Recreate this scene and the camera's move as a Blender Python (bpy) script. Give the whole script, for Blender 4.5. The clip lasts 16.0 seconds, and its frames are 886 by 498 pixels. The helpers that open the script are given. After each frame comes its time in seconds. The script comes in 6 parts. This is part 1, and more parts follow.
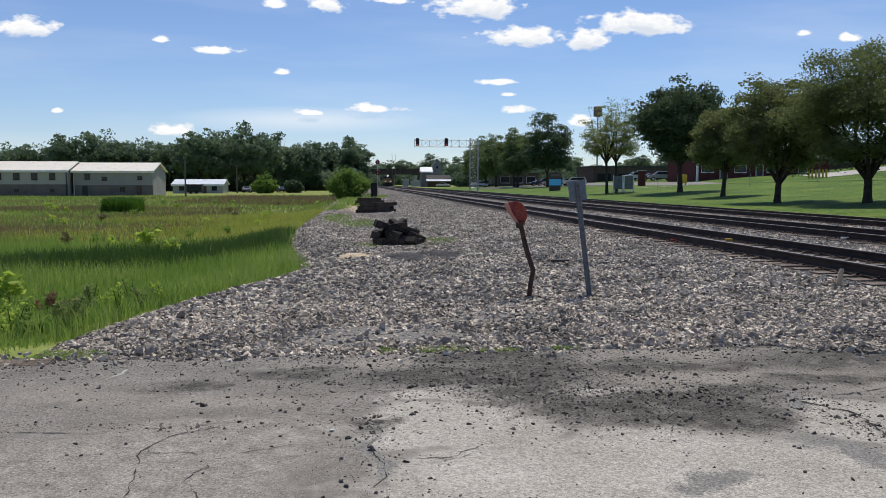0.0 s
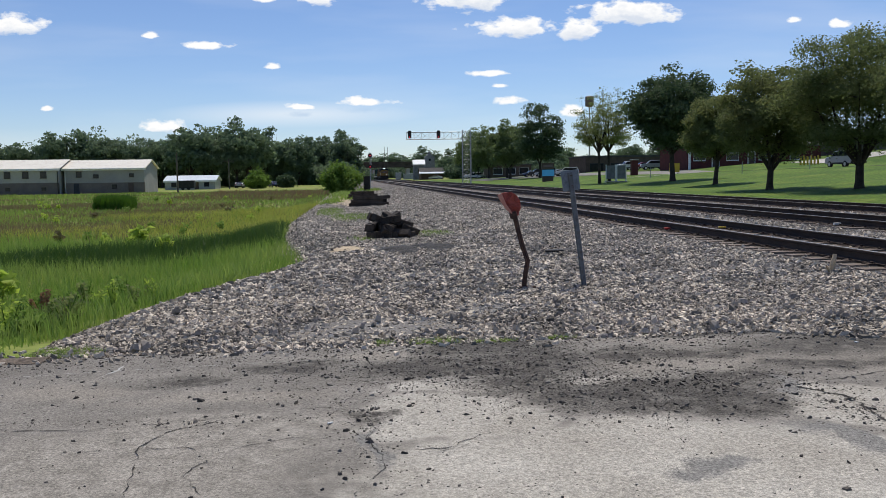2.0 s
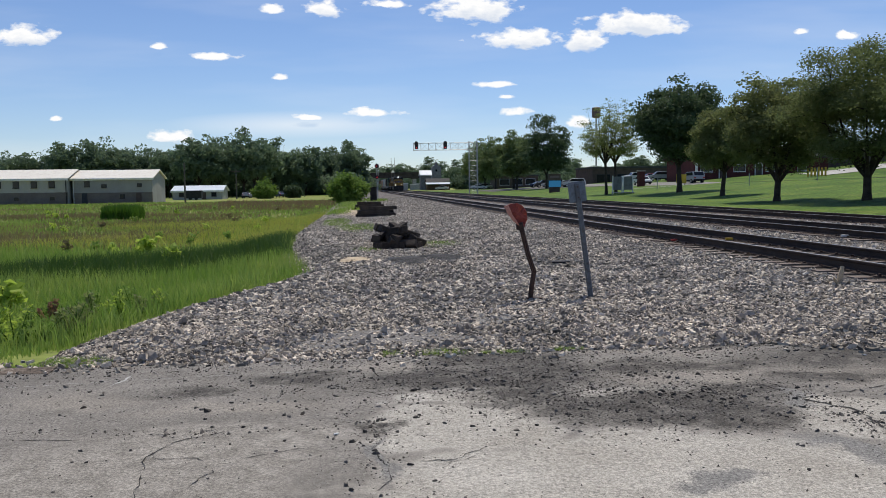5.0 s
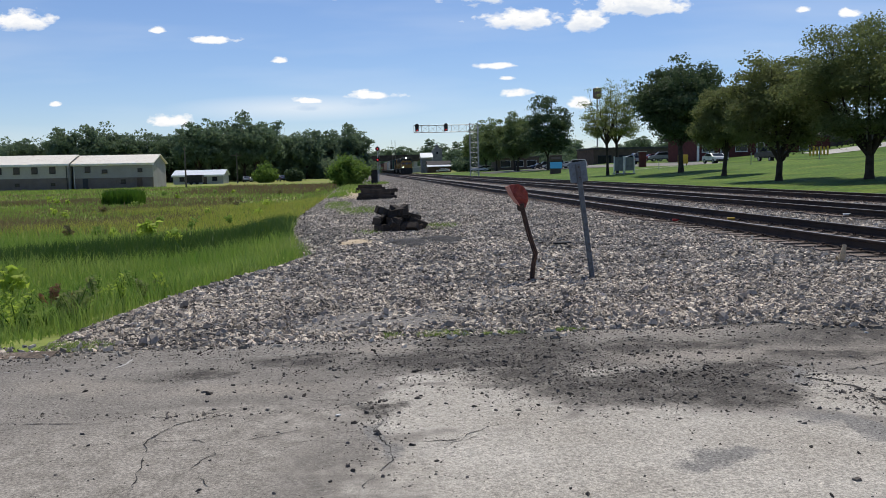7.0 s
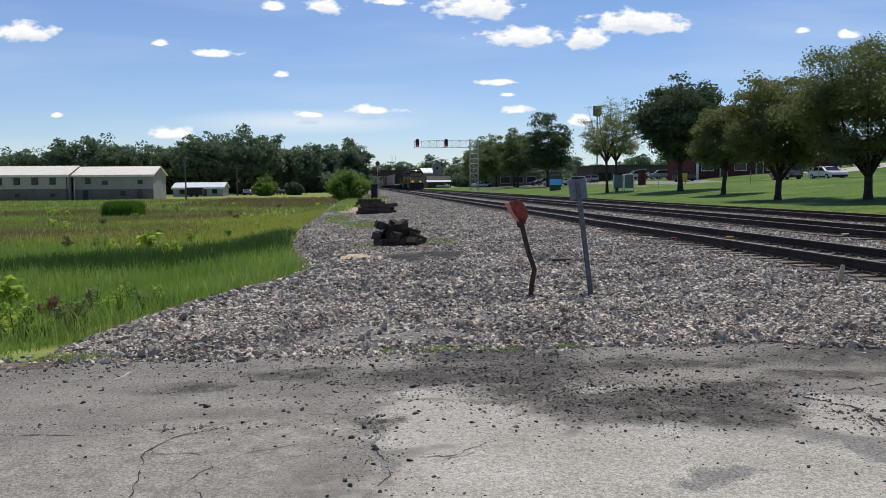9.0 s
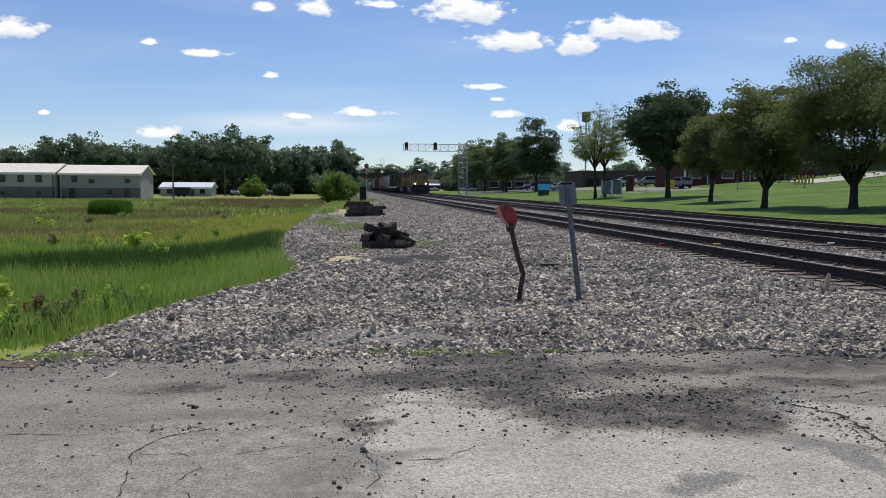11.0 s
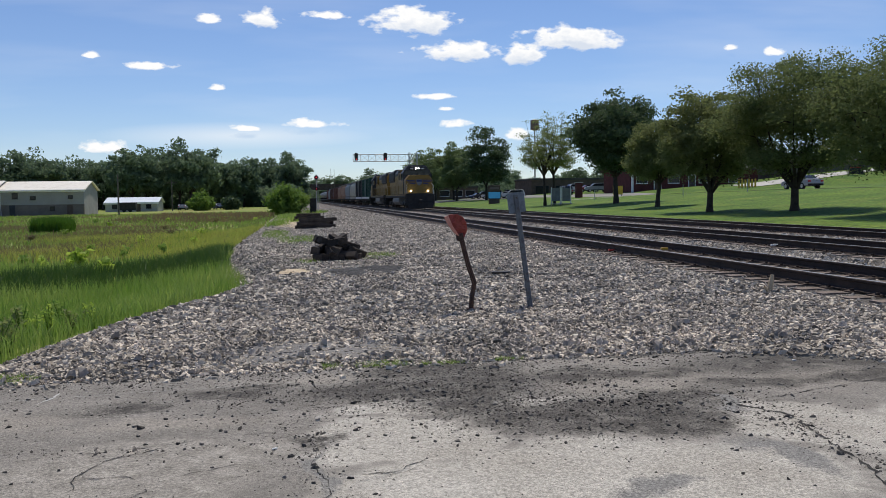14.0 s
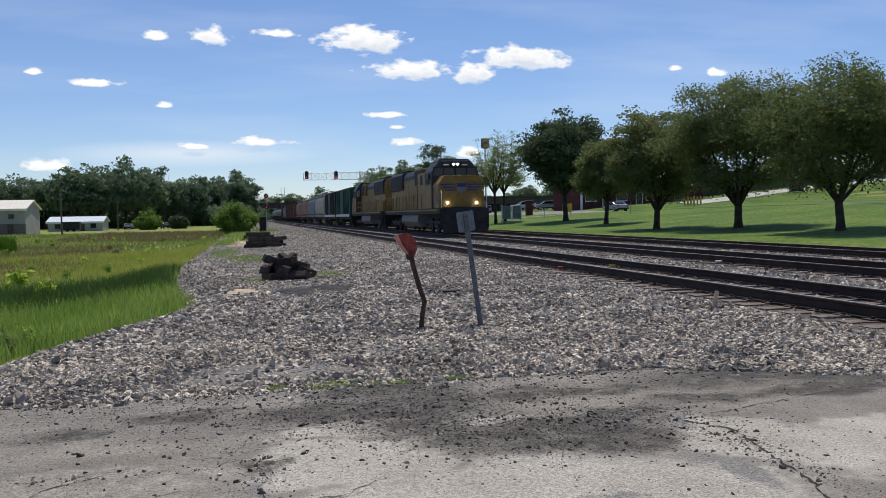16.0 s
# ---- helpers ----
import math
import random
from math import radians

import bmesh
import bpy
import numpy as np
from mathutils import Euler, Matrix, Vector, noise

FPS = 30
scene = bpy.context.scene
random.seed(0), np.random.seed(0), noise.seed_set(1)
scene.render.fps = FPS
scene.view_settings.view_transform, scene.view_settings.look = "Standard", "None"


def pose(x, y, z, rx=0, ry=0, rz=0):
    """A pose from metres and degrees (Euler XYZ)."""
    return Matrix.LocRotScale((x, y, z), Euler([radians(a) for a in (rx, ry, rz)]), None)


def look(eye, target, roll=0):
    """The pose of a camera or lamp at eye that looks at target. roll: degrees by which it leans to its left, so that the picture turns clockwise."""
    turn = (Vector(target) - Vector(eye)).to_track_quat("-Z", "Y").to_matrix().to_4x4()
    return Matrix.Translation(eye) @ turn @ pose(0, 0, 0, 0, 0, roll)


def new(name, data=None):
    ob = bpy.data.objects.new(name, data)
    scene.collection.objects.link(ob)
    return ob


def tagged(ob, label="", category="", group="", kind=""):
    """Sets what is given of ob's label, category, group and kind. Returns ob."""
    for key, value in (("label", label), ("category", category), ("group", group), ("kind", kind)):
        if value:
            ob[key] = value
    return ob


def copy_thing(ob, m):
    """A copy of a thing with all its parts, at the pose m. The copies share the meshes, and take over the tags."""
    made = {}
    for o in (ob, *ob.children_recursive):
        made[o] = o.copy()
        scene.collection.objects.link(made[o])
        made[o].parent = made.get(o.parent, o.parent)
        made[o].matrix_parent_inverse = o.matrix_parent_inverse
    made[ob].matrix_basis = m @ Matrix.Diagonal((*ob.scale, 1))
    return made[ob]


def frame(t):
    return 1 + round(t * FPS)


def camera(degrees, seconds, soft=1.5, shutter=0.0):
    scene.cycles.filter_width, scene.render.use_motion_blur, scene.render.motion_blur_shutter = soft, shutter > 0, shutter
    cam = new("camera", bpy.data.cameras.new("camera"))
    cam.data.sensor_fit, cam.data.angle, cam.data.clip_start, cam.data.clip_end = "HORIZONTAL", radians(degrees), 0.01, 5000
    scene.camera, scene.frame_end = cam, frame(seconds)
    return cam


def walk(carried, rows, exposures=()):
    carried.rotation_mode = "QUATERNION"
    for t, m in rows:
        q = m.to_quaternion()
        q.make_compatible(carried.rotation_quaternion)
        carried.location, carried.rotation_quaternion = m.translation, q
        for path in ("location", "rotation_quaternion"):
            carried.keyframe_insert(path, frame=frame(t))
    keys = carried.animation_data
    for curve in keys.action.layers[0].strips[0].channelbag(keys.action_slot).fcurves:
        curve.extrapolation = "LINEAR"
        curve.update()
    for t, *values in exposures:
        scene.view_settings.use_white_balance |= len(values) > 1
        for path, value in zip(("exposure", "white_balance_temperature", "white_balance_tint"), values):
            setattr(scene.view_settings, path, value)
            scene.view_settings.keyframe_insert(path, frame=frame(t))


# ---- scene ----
cam = camera(55.5, 16.0, soft=0.75)
# seconds, place, yaw, pitch, roll of the hand-held camera
PATH = [
    (0.0, 0.000, 0.000, 1.550, -5.77, -4.45, 0.00),
    (0.5, -0.014, -0.015, 1.556, -5.78, -3.51, -0.40),
    (1.0, -0.018, -0.012, 1.547, -5.91, -4.21, 0.28),
    (1.5, -0.014, -0.010, 1.551, -6.37, -5.01, 0.76),
    (2.0, -0.006, -0.002, 1.543, -6.26, -4.97, 0.89),
    (2.5, -0.008, -0.003, 1.545, -6.52, -5.02, 0.49),
    (3.0, -0.005, 0.003, 1.549, -6.48, -4.53, 0.88),
    (3.5, -0.001, -0.001, 1.543, -6.77, -4.53, 0.43),
    (4.0, -0.008, -0.013, 1.550, -6.11, -4.24, 0.88),
    (6.5, -0.009, -0.006, 1.539, -5.61, -4.45, 0.71),
    (7.0, 0.002, 0.009, 1.534, -5.74, -5.43, 1.24),
    (7.5, -0.003, 0.005, 1.539, -5.82, -4.53, 1.12),
    (8.0, -0.004, 0.001, 1.536, -5.73, -4.71, 0.77),
    (10.5, -0.019, -0.016, 1.542, -6.25, -3.80, -0.01),
    (11.0, -0.030, -0.015, 1.539, -6.54, -4.16, -0.28),
    (11.5, -0.035, 0.004, 1.540, -6.98, -4.60, 0.22),
    (12.0, -0.032, -0.000, 1.544, -7.09, -4.66, 0.31),
    (12.5, -0.019, 0.012, 1.545, -7.78, -4.90, -0.20),
    (13.0, -0.001, 0.014, 1.543, -9.42, -4.20, -0.26),
    (13.5, 0.002, 0.001, 1.547, -9.71, -3.57, 0.13),
    (14.0, -0.000, 0.005, 1.542, -9.86, -3.52, 0.82),
    (14.5, -0.001, -0.002, 1.549, -10.81, -2.96, 0.99),
    (15.0, -0.004, -0.008, 1.546, -11.05, -2.91, 0.67),
    (15.5, 0.007, -0.005, 1.547, -11.27, -2.75, 0.96),
    (16.0, 0.025, 0.008, 1.554, -13.16, -2.35, 1.01),
]
walk(cam, [(t, pose(x, y, z, 90 + p, r, yaw)) for t, x, y, z, yaw, p, r in PATH])

# ---- world, sun and exposure ----
SUN_AZ, SUN_EL = 20.0, 64.0      # degrees to the right of the tracks, and above the horizon
world = bpy.data.worlds.new("sky")
scene.world = world
world.use_nodes = True
wn, wl = world.node_tree.nodes, world.node_tree.links
wn.clear()
# clouds: place (across, up) on the plane ahead, half width, half height
CLOUDS = [(-0.368, 0.173, 0.033, 0.012), (-0.092, 0.204, 0.014, 0.006), (-0.032, 0.205, 0.021, 0.011),
          (-0.221, 0.163, 0.009, 0.004), (-0.163, 0.152, 0.024, 0.005), (-0.087, 0.128, 0.010, 0.004),
          (-0.214, 0.060, 0.022, 0.009), (-0.055, 0.082, 0.018, 0.004), (0.022, 0.087, 0.028, 0.006),
          (0.142, 0.205, 0.047, 0.018), (0.199, 0.172, 0.048, 0.013), (0.278, 0.170, 0.026, 0.015),
          (0.340, 0.189, 0.056, 0.017), (0.166, 0.120, 0.024, 0.004), (0.177, 0.105, 0.012, 0.003),
          (0.188, 0.087, 0.016, 0.006), (0.547, 0.183, 0.009, 0.004), (0.606, 0.179, 0.015, 0.006),
          (0.269, 0.073, 0.015, 0.009), (-0.338, 0.082, 0.006, 0.003), (0.039, 0.212, 0.026, 0.005)]


def wmath(op, a, b=None, c=None, clamp=False):
    n = wn.new("ShaderNodeMath")
    n.operation, n.use_clamp = op, clamp
    for i, v in enumerate((a, b, c)):
        if isinstance(v, (int, float)):
            n.inputs[i].default_value = v
        elif v is not None:
            wl.new(v, n.inputs[i])
    return n.outputs[0]


def wvec(op, a, b):
    n = wn.new("ShaderNodeVectorMath")
    n.operation = op
    wl.new(a, n.inputs[0])
    if isinstance(b, tuple):
        n.inputs[1].default_value = b
    else:
        wl.new(b, n.inputs[1])
    return n


def build_world():
    sky = wn.new("ShaderNodeTexSky")
    sky.sky_type, sky.sun_disc = "NISHITA", False
    sky.sun_elevation, sky.sun_rotation = radians(SUN_EL), radians(SUN_AZ)
    sky.altitude, sky.air_density, sky.dust_density, sky.ozone_density = 600, 1.0, 0.0, 2.0
    tc = wn.new("ShaderNodeTexCoord")
    sep = wn.new("ShaderNodeSeparateXYZ")
    wl.new(tc.outputs["Generated"], sep.inputs[0])
    ahead = wmath("MAXIMUM", sep.outputs[1], 0.02)
    u, v = wmath("DIVIDE", sep.outputs[0], ahead), wmath("DIVIDE", sep.outputs[2], ahead)
    uv = wn.new("ShaderNodeCombineXYZ")
    wl.new(u, uv.inputs[0]), wl.new(v, uv.inputs[1])
    puff = wn.new("ShaderNodeTexNoise")
    puff.inputs["Scale"].default_value, puff.inputs["Detail"].default_value = 44.0, 6.0
    puff.inputs["Roughness"].default_value = 0.55
    stretch = wvec("MULTIPLY", uv.outputs[0], (1.0, 1.9, 1.0))
    wl.new(stretch.outputs[0], puff.inputs["Vector"])
    def nearest(place, soft_base):
        best = None
        for cx, cz, rx, rz in CLOUDS:
            off = wvec("SUBTRACT", place, (cx, cz, 0.0))
            off = wvec("MULTIPLY", off.outputs[0], (1 / rx, 1 / rz, 0.0))
            # flat bases, domed tops
            bent = wvec("MAXIMUM", off.outputs[0], wvec("MULTIPLY", off.outputs[0], (-1.0, -soft_base, 0.0)).outputs[0])
            ln = wn.new("ShaderNodeVectorMath")
            ln.operation = "LENGTH"
            wl.new(bent.outputs[0], ln.inputs[0])
            best = ln.outputs["Value"] if best is None else wmath("MINIMUM", best, ln.outputs["Value"])
        return best

    body = wmath("SUBTRACT", 1.1, nearest(uv.outputs[0], 1.5))
    rough = wmath("MULTIPLY_ADD", puff.outputs["Fac"], 2.7, -1.33)
    dens = wmath("MULTIPLY_ADD", wmath("ADD", body, rough), 1.9, 0.12, clamp=True)
    # what lies above shades the base
    above = wmath("SUBTRACT", 1.1, nearest(wvec("ADD", uv.outputs[0], (0.0, 0.009, 0.0)).outputs[0], 1.5))
    shade = wmath("MULTIPLY_ADD", wmath("ADD", above, wmath("MULTIPLY", rough, 0.9)), -1.1, 1.12, clamp=True)
    # thin high haze in long streaks
    streak = wn.new("ShaderNodeTexNoise")
    streak.inputs["Scale"].default_value, streak.inputs["Detail"].default_value = 5.0, 4.0
    long = wvec("MULTIPLY", uv.outputs[0], (0.5, 3.4, 1.0))
    wl.new(long.outputs[0], streak.inputs["Vector"])
    veil = wmath("MULTIPLY_ADD", streak.outputs["Fac"], 1.5, -0.68, clamp=True)
    # one long pale bank low over the woods
    far = wvec("MULTIPLY", wvec("SUBTRACT", uv.outputs[0], (-0.06, 0.074, 0.0)).outputs[0], (1 / 0.17, 1 / 0.017, 0.0))
    ln = wn.new("ShaderNodeVectorMath")
    ln.operation = "LENGTH"
    wl.new(far.outputs[0], ln.inputs[0])
    veil = wmath("MAXIMUM", veil, wmath("MULTIPLY", wmath("SUBTRACT", 1.0, ln.outputs["Value"], clamp=True), 1.5))
    front = wmath("MULTIPLY_ADD", sep.outputs[1], 6.0, -0.3, clamp=True)
    dens = wmath("MULTIPLY", wmath("MAXIMUM", dens, wmath("MULTIPLY", veil, 0.36)), front)
    dens = wmath("MULTIPLY", dens, wmath("MULTIPLY_ADD", v, 60.0, -0.5, clamp=True))
    tone = wn.new("ShaderNodeMix")
    tone.data_type = "RGBA"
    tone.inputs["A"].default_value, tone.inputs["B"].default_value = (0.70, 0.76, 0.86, 1), (1.0, 1.0, 1.0, 1)
    wl.new(shade, tone.inputs["Factor"])
    dim = wn.new("ShaderNodeVectorMath")
    dim.operation = "MULTIPLY"
    dim.inputs[1].default_value = SKY
    wl.new(sky.outputs[0], dim.inputs[0])
    mix = wn.new("ShaderNodeMix")
    mix.data_type = "RGBA"
    wl.new(dens, mix.inputs["Factor"])
    wl.new(dim.outputs[0], mix.inputs["A"]), wl.new(tone.outputs["Result"], mix.inputs["B"])
    bg, out = wn.new("ShaderNodeBackground"), wn.new("ShaderNodeOutputWorld")
    wl.new(mix.outputs["Result"], bg.inputs[0]), wl.new(bg.outputs[0], out.inputs[0])


SKY = (0.080, 0.087, 0.106)      # strength of the sky, with the blue of a clear humid day
build_world()
sun = new("sun", bpy.data.lights.new("sun", "SUN"))
sun.data.energy, sun.data.angle, sun.data.color = 3.6, radians(0.53), (1.0, 0.925, 0.80)
sun_from = Vector((math.sin(radians(SUN_AZ)) * math.cos(radians(SUN_EL)), math.cos(radians(SUN_AZ)) * math.cos(radians(SUN_EL)), math.sin(radians(SUN_EL))))
sun.matrix_world = look(sun_from * 100, (0, 0, 0))
scene.view_settings.exposure = 0.0


# ---- materials ----
def material(name, a, b, scale=3.0, rough=0.8, bump=0.3, metal=0.0, fine=60.0, stain=None, island=0.0, random_ob=0.0, spec=0.3, coord="Object", contrast=0.7):
    """Two-scale procedural surface: large patches from a to b, fine grain and relief, and an optional stain colour."""
    m = bpy.data.materials.new(name)
    m.use_nodes = True
    n, l = m.node_tree.nodes, m.node_tree.links
    p = n["Principled BSDF"]
    p.inputs["Roughness"].default_value, p.inputs["Metallic"].default_value = rough, metal
    p.inputs["Specular IOR Level"].default_value = spec
    tc = n.new("ShaderNodeTexCoord")
    big, small = n.new("ShaderNodeTexNoise"), n.new("ShaderNodeTexNoise")
    for node, s, d in ((big, scale, 5.0), (small, fine, 4.0)):
        node.inputs["Scale"].default_value, node.inputs["Detail"].default_value = s, d
        l.new(tc.outputs[coord], node.inputs["Vector"])
    ramp = n.new("ShaderNodeMapRange")
    ramp.inputs[1].default_value, ramp.inputs[2].default_value = 0.3, 0.7
    l.new(big.outputs["Fac"], ramp.inputs[0])
    mix = n.new("ShaderNodeMix")
    mix.data_type = "RGBA"
    mix.inputs["A"].default_value, mix.inputs["B"].default_value = (*a, 1), (*b, 1)
    l.new(ramp.outputs[0], mix.inputs["Factor"])
    colour = mix.outputs["Result"]
    if stain:
        dirt = n.new("ShaderNodeTexNoise")
        dirt.inputs["Scale"].default_value, dirt.inputs["Detail"].default_value = scale * 2.7, 8.0
        l.new(tc.outputs[coord], dirt.inputs["Vector"])
        r2 = n.new("ShaderNodeMapRange")
        r2.inputs[1].default_value, r2.inputs[2].default_value, r2.inputs[4].default_value = 0.52, 0.72, 0.85
        l.new(dirt.outputs["Fac"], r2.inputs[0])
        m2 = n.new("ShaderNodeMix")
        m2.data_type = "RGBA"
        m2.inputs["B"].default_value = (*stain, 1)
        l.new(r2.outputs[0], m2.inputs["Factor"]), l.new(colour, m2.inputs["A"])
        colour = m2.outputs["Result"]
    hsv = n.new("ShaderNodeHueSaturation")
    grain = n.new("ShaderNodeMath")
    grain.operation = "MULTIPLY_ADD"
    grain.inputs[1].default_value, grain.inputs[2].default_value = contrast, 1 - contrast / 2
    l.new(small.outputs["Fac"], grain.inputs[0])
    value = grain.outputs[0]
    for amount, kind, socket in ((island, "ShaderNodeNewGeometry", "Random Per Island"), (random_ob, "ShaderNodeObjectInfo", "Random")):
        if amount:
            g, k, t = n.new(kind), n.new("ShaderNodeMath"), n.new("ShaderNodeMath")
            k.operation, t.operation = "MULTIPLY_ADD", "MULTIPLY"
            k.inputs[1].default_value, k.inputs[2].default_value = 2 * amount, 1 - amount
            l.new(g.outputs[socket], k.inputs[0]), l.new(k.outputs[0], t.inputs[0]), l.new(value, t.inputs[1])
            value = t.outputs[0]
    l.new(value, hsv.inputs["Value"]), l.new(colour, hsv.inputs["Color"])
    l.new(hsv.outputs[0], p.inputs["Base Color"])
    if bump:
        bp = n.new("ShaderNodeBump")
        bp.inputs["Strength"].default_value, bp.inputs["Distance"].default_value = bump, 0.02
        l.new(small.outputs["Fac"], bp.inputs["Height"]), l.new(bp.outputs[0], p.inputs["Normal"])
    return m


def leafy(name, a, b, glow=0.35, rough=0.6):
    """Leaves and blades: each its own shade from a to b, with light passing through."""
    m = bpy.data.materials.new(name)
    m.use_nodes = True
    n, l = m.node_tree.nodes, m.node_tree.links
    p, out = n["Principled BSDF"], n["Material Output"]
    g, tc, big = n.new("ShaderNodeNewGeometry"), n.new("ShaderNodeTexCoord"), n.new("ShaderNodeTexNoise")
    big.inputs["Scale"].default_value = 0.35
    l.new(tc.outputs["Object"], big.inputs["Vector"])
    f = n.new("ShaderNodeMath")
    f.operation = "MULTIPLY_ADD"
    f.inputs[1].default_value = 0.5
    half = n.new("ShaderNodeMath")
    half.operation = "MULTIPLY_ADD"
    half.inputs[1].default_value, half.inputs[2].default_value = 1.6, -0.55
    l.new(big.outputs["Fac"], half.inputs[0])
    l.new(g.outputs["Random Per Island"], f.inputs[0]), l.new(half.outputs[0], f.inputs[2])
    mix = n.new("ShaderNodeMix")
    mix.data_type = "RGBA"
    mix.inputs["A"].default_value, mix.inputs["B"].default_value = (*a, 1), (*b, 1)
    l.new(f.outputs[0], mix.inputs["Factor"])
    l.new(mix.outputs["Result"], p.inputs["Base Color"])
    p.inputs["Roughness"].default_value, p.inputs["Specular IOR Level"].default_value = rough, 0.25
    tr, mx = n.new("ShaderNodeBsdfTranslucent"), n.new("ShaderNodeMixShader")
    l.new(mix.outputs["Result"], tr.inputs[0])
    mx.inputs[0].default_value = glow
    l.new(p.outputs[0], mx.inputs[1]), l.new(tr.outputs[0], mx.inputs[2]), l.new(mx.outputs[0], out.inputs[0])
    return m


def glowing(name, colour, strength):
    m = bpy.data.materials.new(name)
    m.use_nodes = True
    p = m.node_tree.nodes["Principled BSDF"]
    p.inputs["Base Color"].default_value = p.inputs["Emission Color"].default_value = (*colour, 1)
    p.inputs["Emission Strength"].default_value = strength
    return m


def blob_mask(n, l, xyz, warp, blobs, soft=0.35):
    """Soft uneven patches on the ground: places and half sizes in metres."""
    best = None
    for cx, cy, rx, ry in blobs:
        a, b, c = n.new("ShaderNodeVectorMath"), n.new("ShaderNodeVectorMath"), n.new("ShaderNodeVectorMath")
        a.operation, b.operation, c.operation = "SUBTRACT", "MULTIPLY", "LENGTH"
        a.inputs[1].default_value, b.inputs[1].default_value = (cx, cy, 0), (1 / rx, 1 / ry, 0)
        l.new(xyz, a.inputs[0]), l.new(a.outputs[0], b.inputs[0]), l.new(b.outputs[0], c.inputs[0])
        if best is None:
            best = c.outputs["Value"]
        else:
            m = n.new("ShaderNodeMath")
            m.operation = "MINIMUM"
            l.new(best, m.inputs[0]), l.new(c.outputs["Value"], m.inputs[1])
            best = m.outputs[0]
    add = n.new("ShaderNodeMath")
    add.operation = "MULTIPLY_ADD"
    add.inputs[1].default_value = 1.5
    l.new(warp, add.inputs[0]), l.new(best, add.inputs[2])
    r = n.new("ShaderNodeMapRange")
    r.inputs[1].default_value, r.inputs[2].default_value, r.inputs[3].default_value, r.inputs[4].default_value = 1.75 - soft, 1.75 + soft, 1.0, 0.0
    l.new(add.outputs[0], r.inputs[0])
    return r.outputs[0]


def road_surface():
    m = bpy.data.materials.new("patched_road")
    m.use_nodes = True
    n, l = m.node_tree.nodes, m.node_tree.links
    p = n["Principled BSDF"]
    p.inputs["Roughness"].default_value, p.inputs["Specular IOR Level"].default_value = 0.88, 0.3
    tc = n.new("ShaderNodeTexCoord")
    xyz = tc.outputs["Object"]

    def noise_at(scale, detail=5.0, rough=0.6):
        t = n.new("ShaderNodeTexNoise")
        t.inputs["Scale"].default_value, t.inputs["Detail"].default_value, t.inputs["Roughness"].default_value = scale, detail, rough
        l.new(xyz, t.inputs["Vector"])
        return t.outputs["Fac"]

    def ranged(v, a, b, c=0.0, d=1.0):
        r = n.new("ShaderNodeMapRange")
        for i, k in enumerate((a, b, c, d)):
            r.inputs[i + 1].default_value = k
        l.new(v, r.inputs[0])
        return r.outputs[0]

    def blend(f, a, b):
        x = n.new("ShaderNodeMix")
        x.data_type = "RGBA"
        l.new(f, x.inputs["Factor"])
        for s, v in (("A", a), ("B", b)):
            if isinstance(v, tuple):
                x.inputs[s].default_value = (*v, 1)
            else:
                l.new(v, x.inputs[s])
        return x.outputs["Result"]

    wide, mid, grit, fleck = noise_at(1.3), noise_at(6.0, 6), noise_at(55.0, 3, 0.7), noise_at(130.0, 2, 0.8)
    asphalt = blend(ranged(wide, 0.35, 0.65), (0.175, 0.161, 0.14), (0.25, 0.231, 0.203))
    # patches have wandering outlines that break up into grains
    drift, crumble = n.new("ShaderNodeTexNoise"), n.new("ShaderNodeTexNoise")
    bent = xyz
    for node, scale, reach in ((drift, 1.6, 0.9), (crumble, 7.0, 0.22)):
        node.inputs["Scale"].default_value, node.inputs["Detail"].default_value = scale, 4.0
        l.new(xyz, node.inputs["Vector"])
        mid_v, far_v, sum_v = n.new("ShaderNodeVectorMath"), n.new("ShaderNodeVectorMath"), n.new("ShaderNodeVectorMath")
        mid_v.operation, far_v.operation, sum_v.operation = "SUBTRACT", "MULTIPLY", "ADD"
        mid_v.inputs[1].default_value, far_v.inputs[1].default_value = (0.5, 0.5, 0.5), (reach, reach * 0.8, 0.0)
        l.new(node.outputs["Color"], mid_v.inputs[0]), l.new(mid_v.outputs[0], far_v.inputs[0])
        l.new(bent, sum_v.inputs[0]), l.new(far_v.outputs[0], sum_v.inputs[1])
        bent = sum_v.outputs[0]
    edge = n.new("ShaderNodeMix")
    edge.inputs["Factor"].default_value = 0.5
    l.new(mid, edge.inputs["A"]), l.new(grit, edge.inputs["B"])
    warp = edge.outputs["Result"]
    older = blob_mask(n, l, bent, warp, [(-1.32, 4.51, 1.09, 0.84), (-0.82, 5.20, 0.69, 0.33)], 0.12)
    col = blend(older, asphalt, blend(ranged(mid, 0.35, 0.65), (0.215, 0.198, 0.17), (0.325, 0.3, 0.262)))
    pale = blob_mask(n, l, bent, warp, [(4.9, 4.6, 1.7, 0.75), (1.50, 4.15, 1.49, 0.88), (0.61, 5.29, 0.70, 0.55), (3.28, 5.02, 0.54, 0.52), (1.56, 6.00, 0.96, 0.12), (0.80, 6.03, 0.54, 0.20)], 0.1)
    col = blend(pale, col, blend(ranged(wide, 0.35, 0.65), (0.34, 0.315, 0.27), (0.44, 0.415, 0.365)))
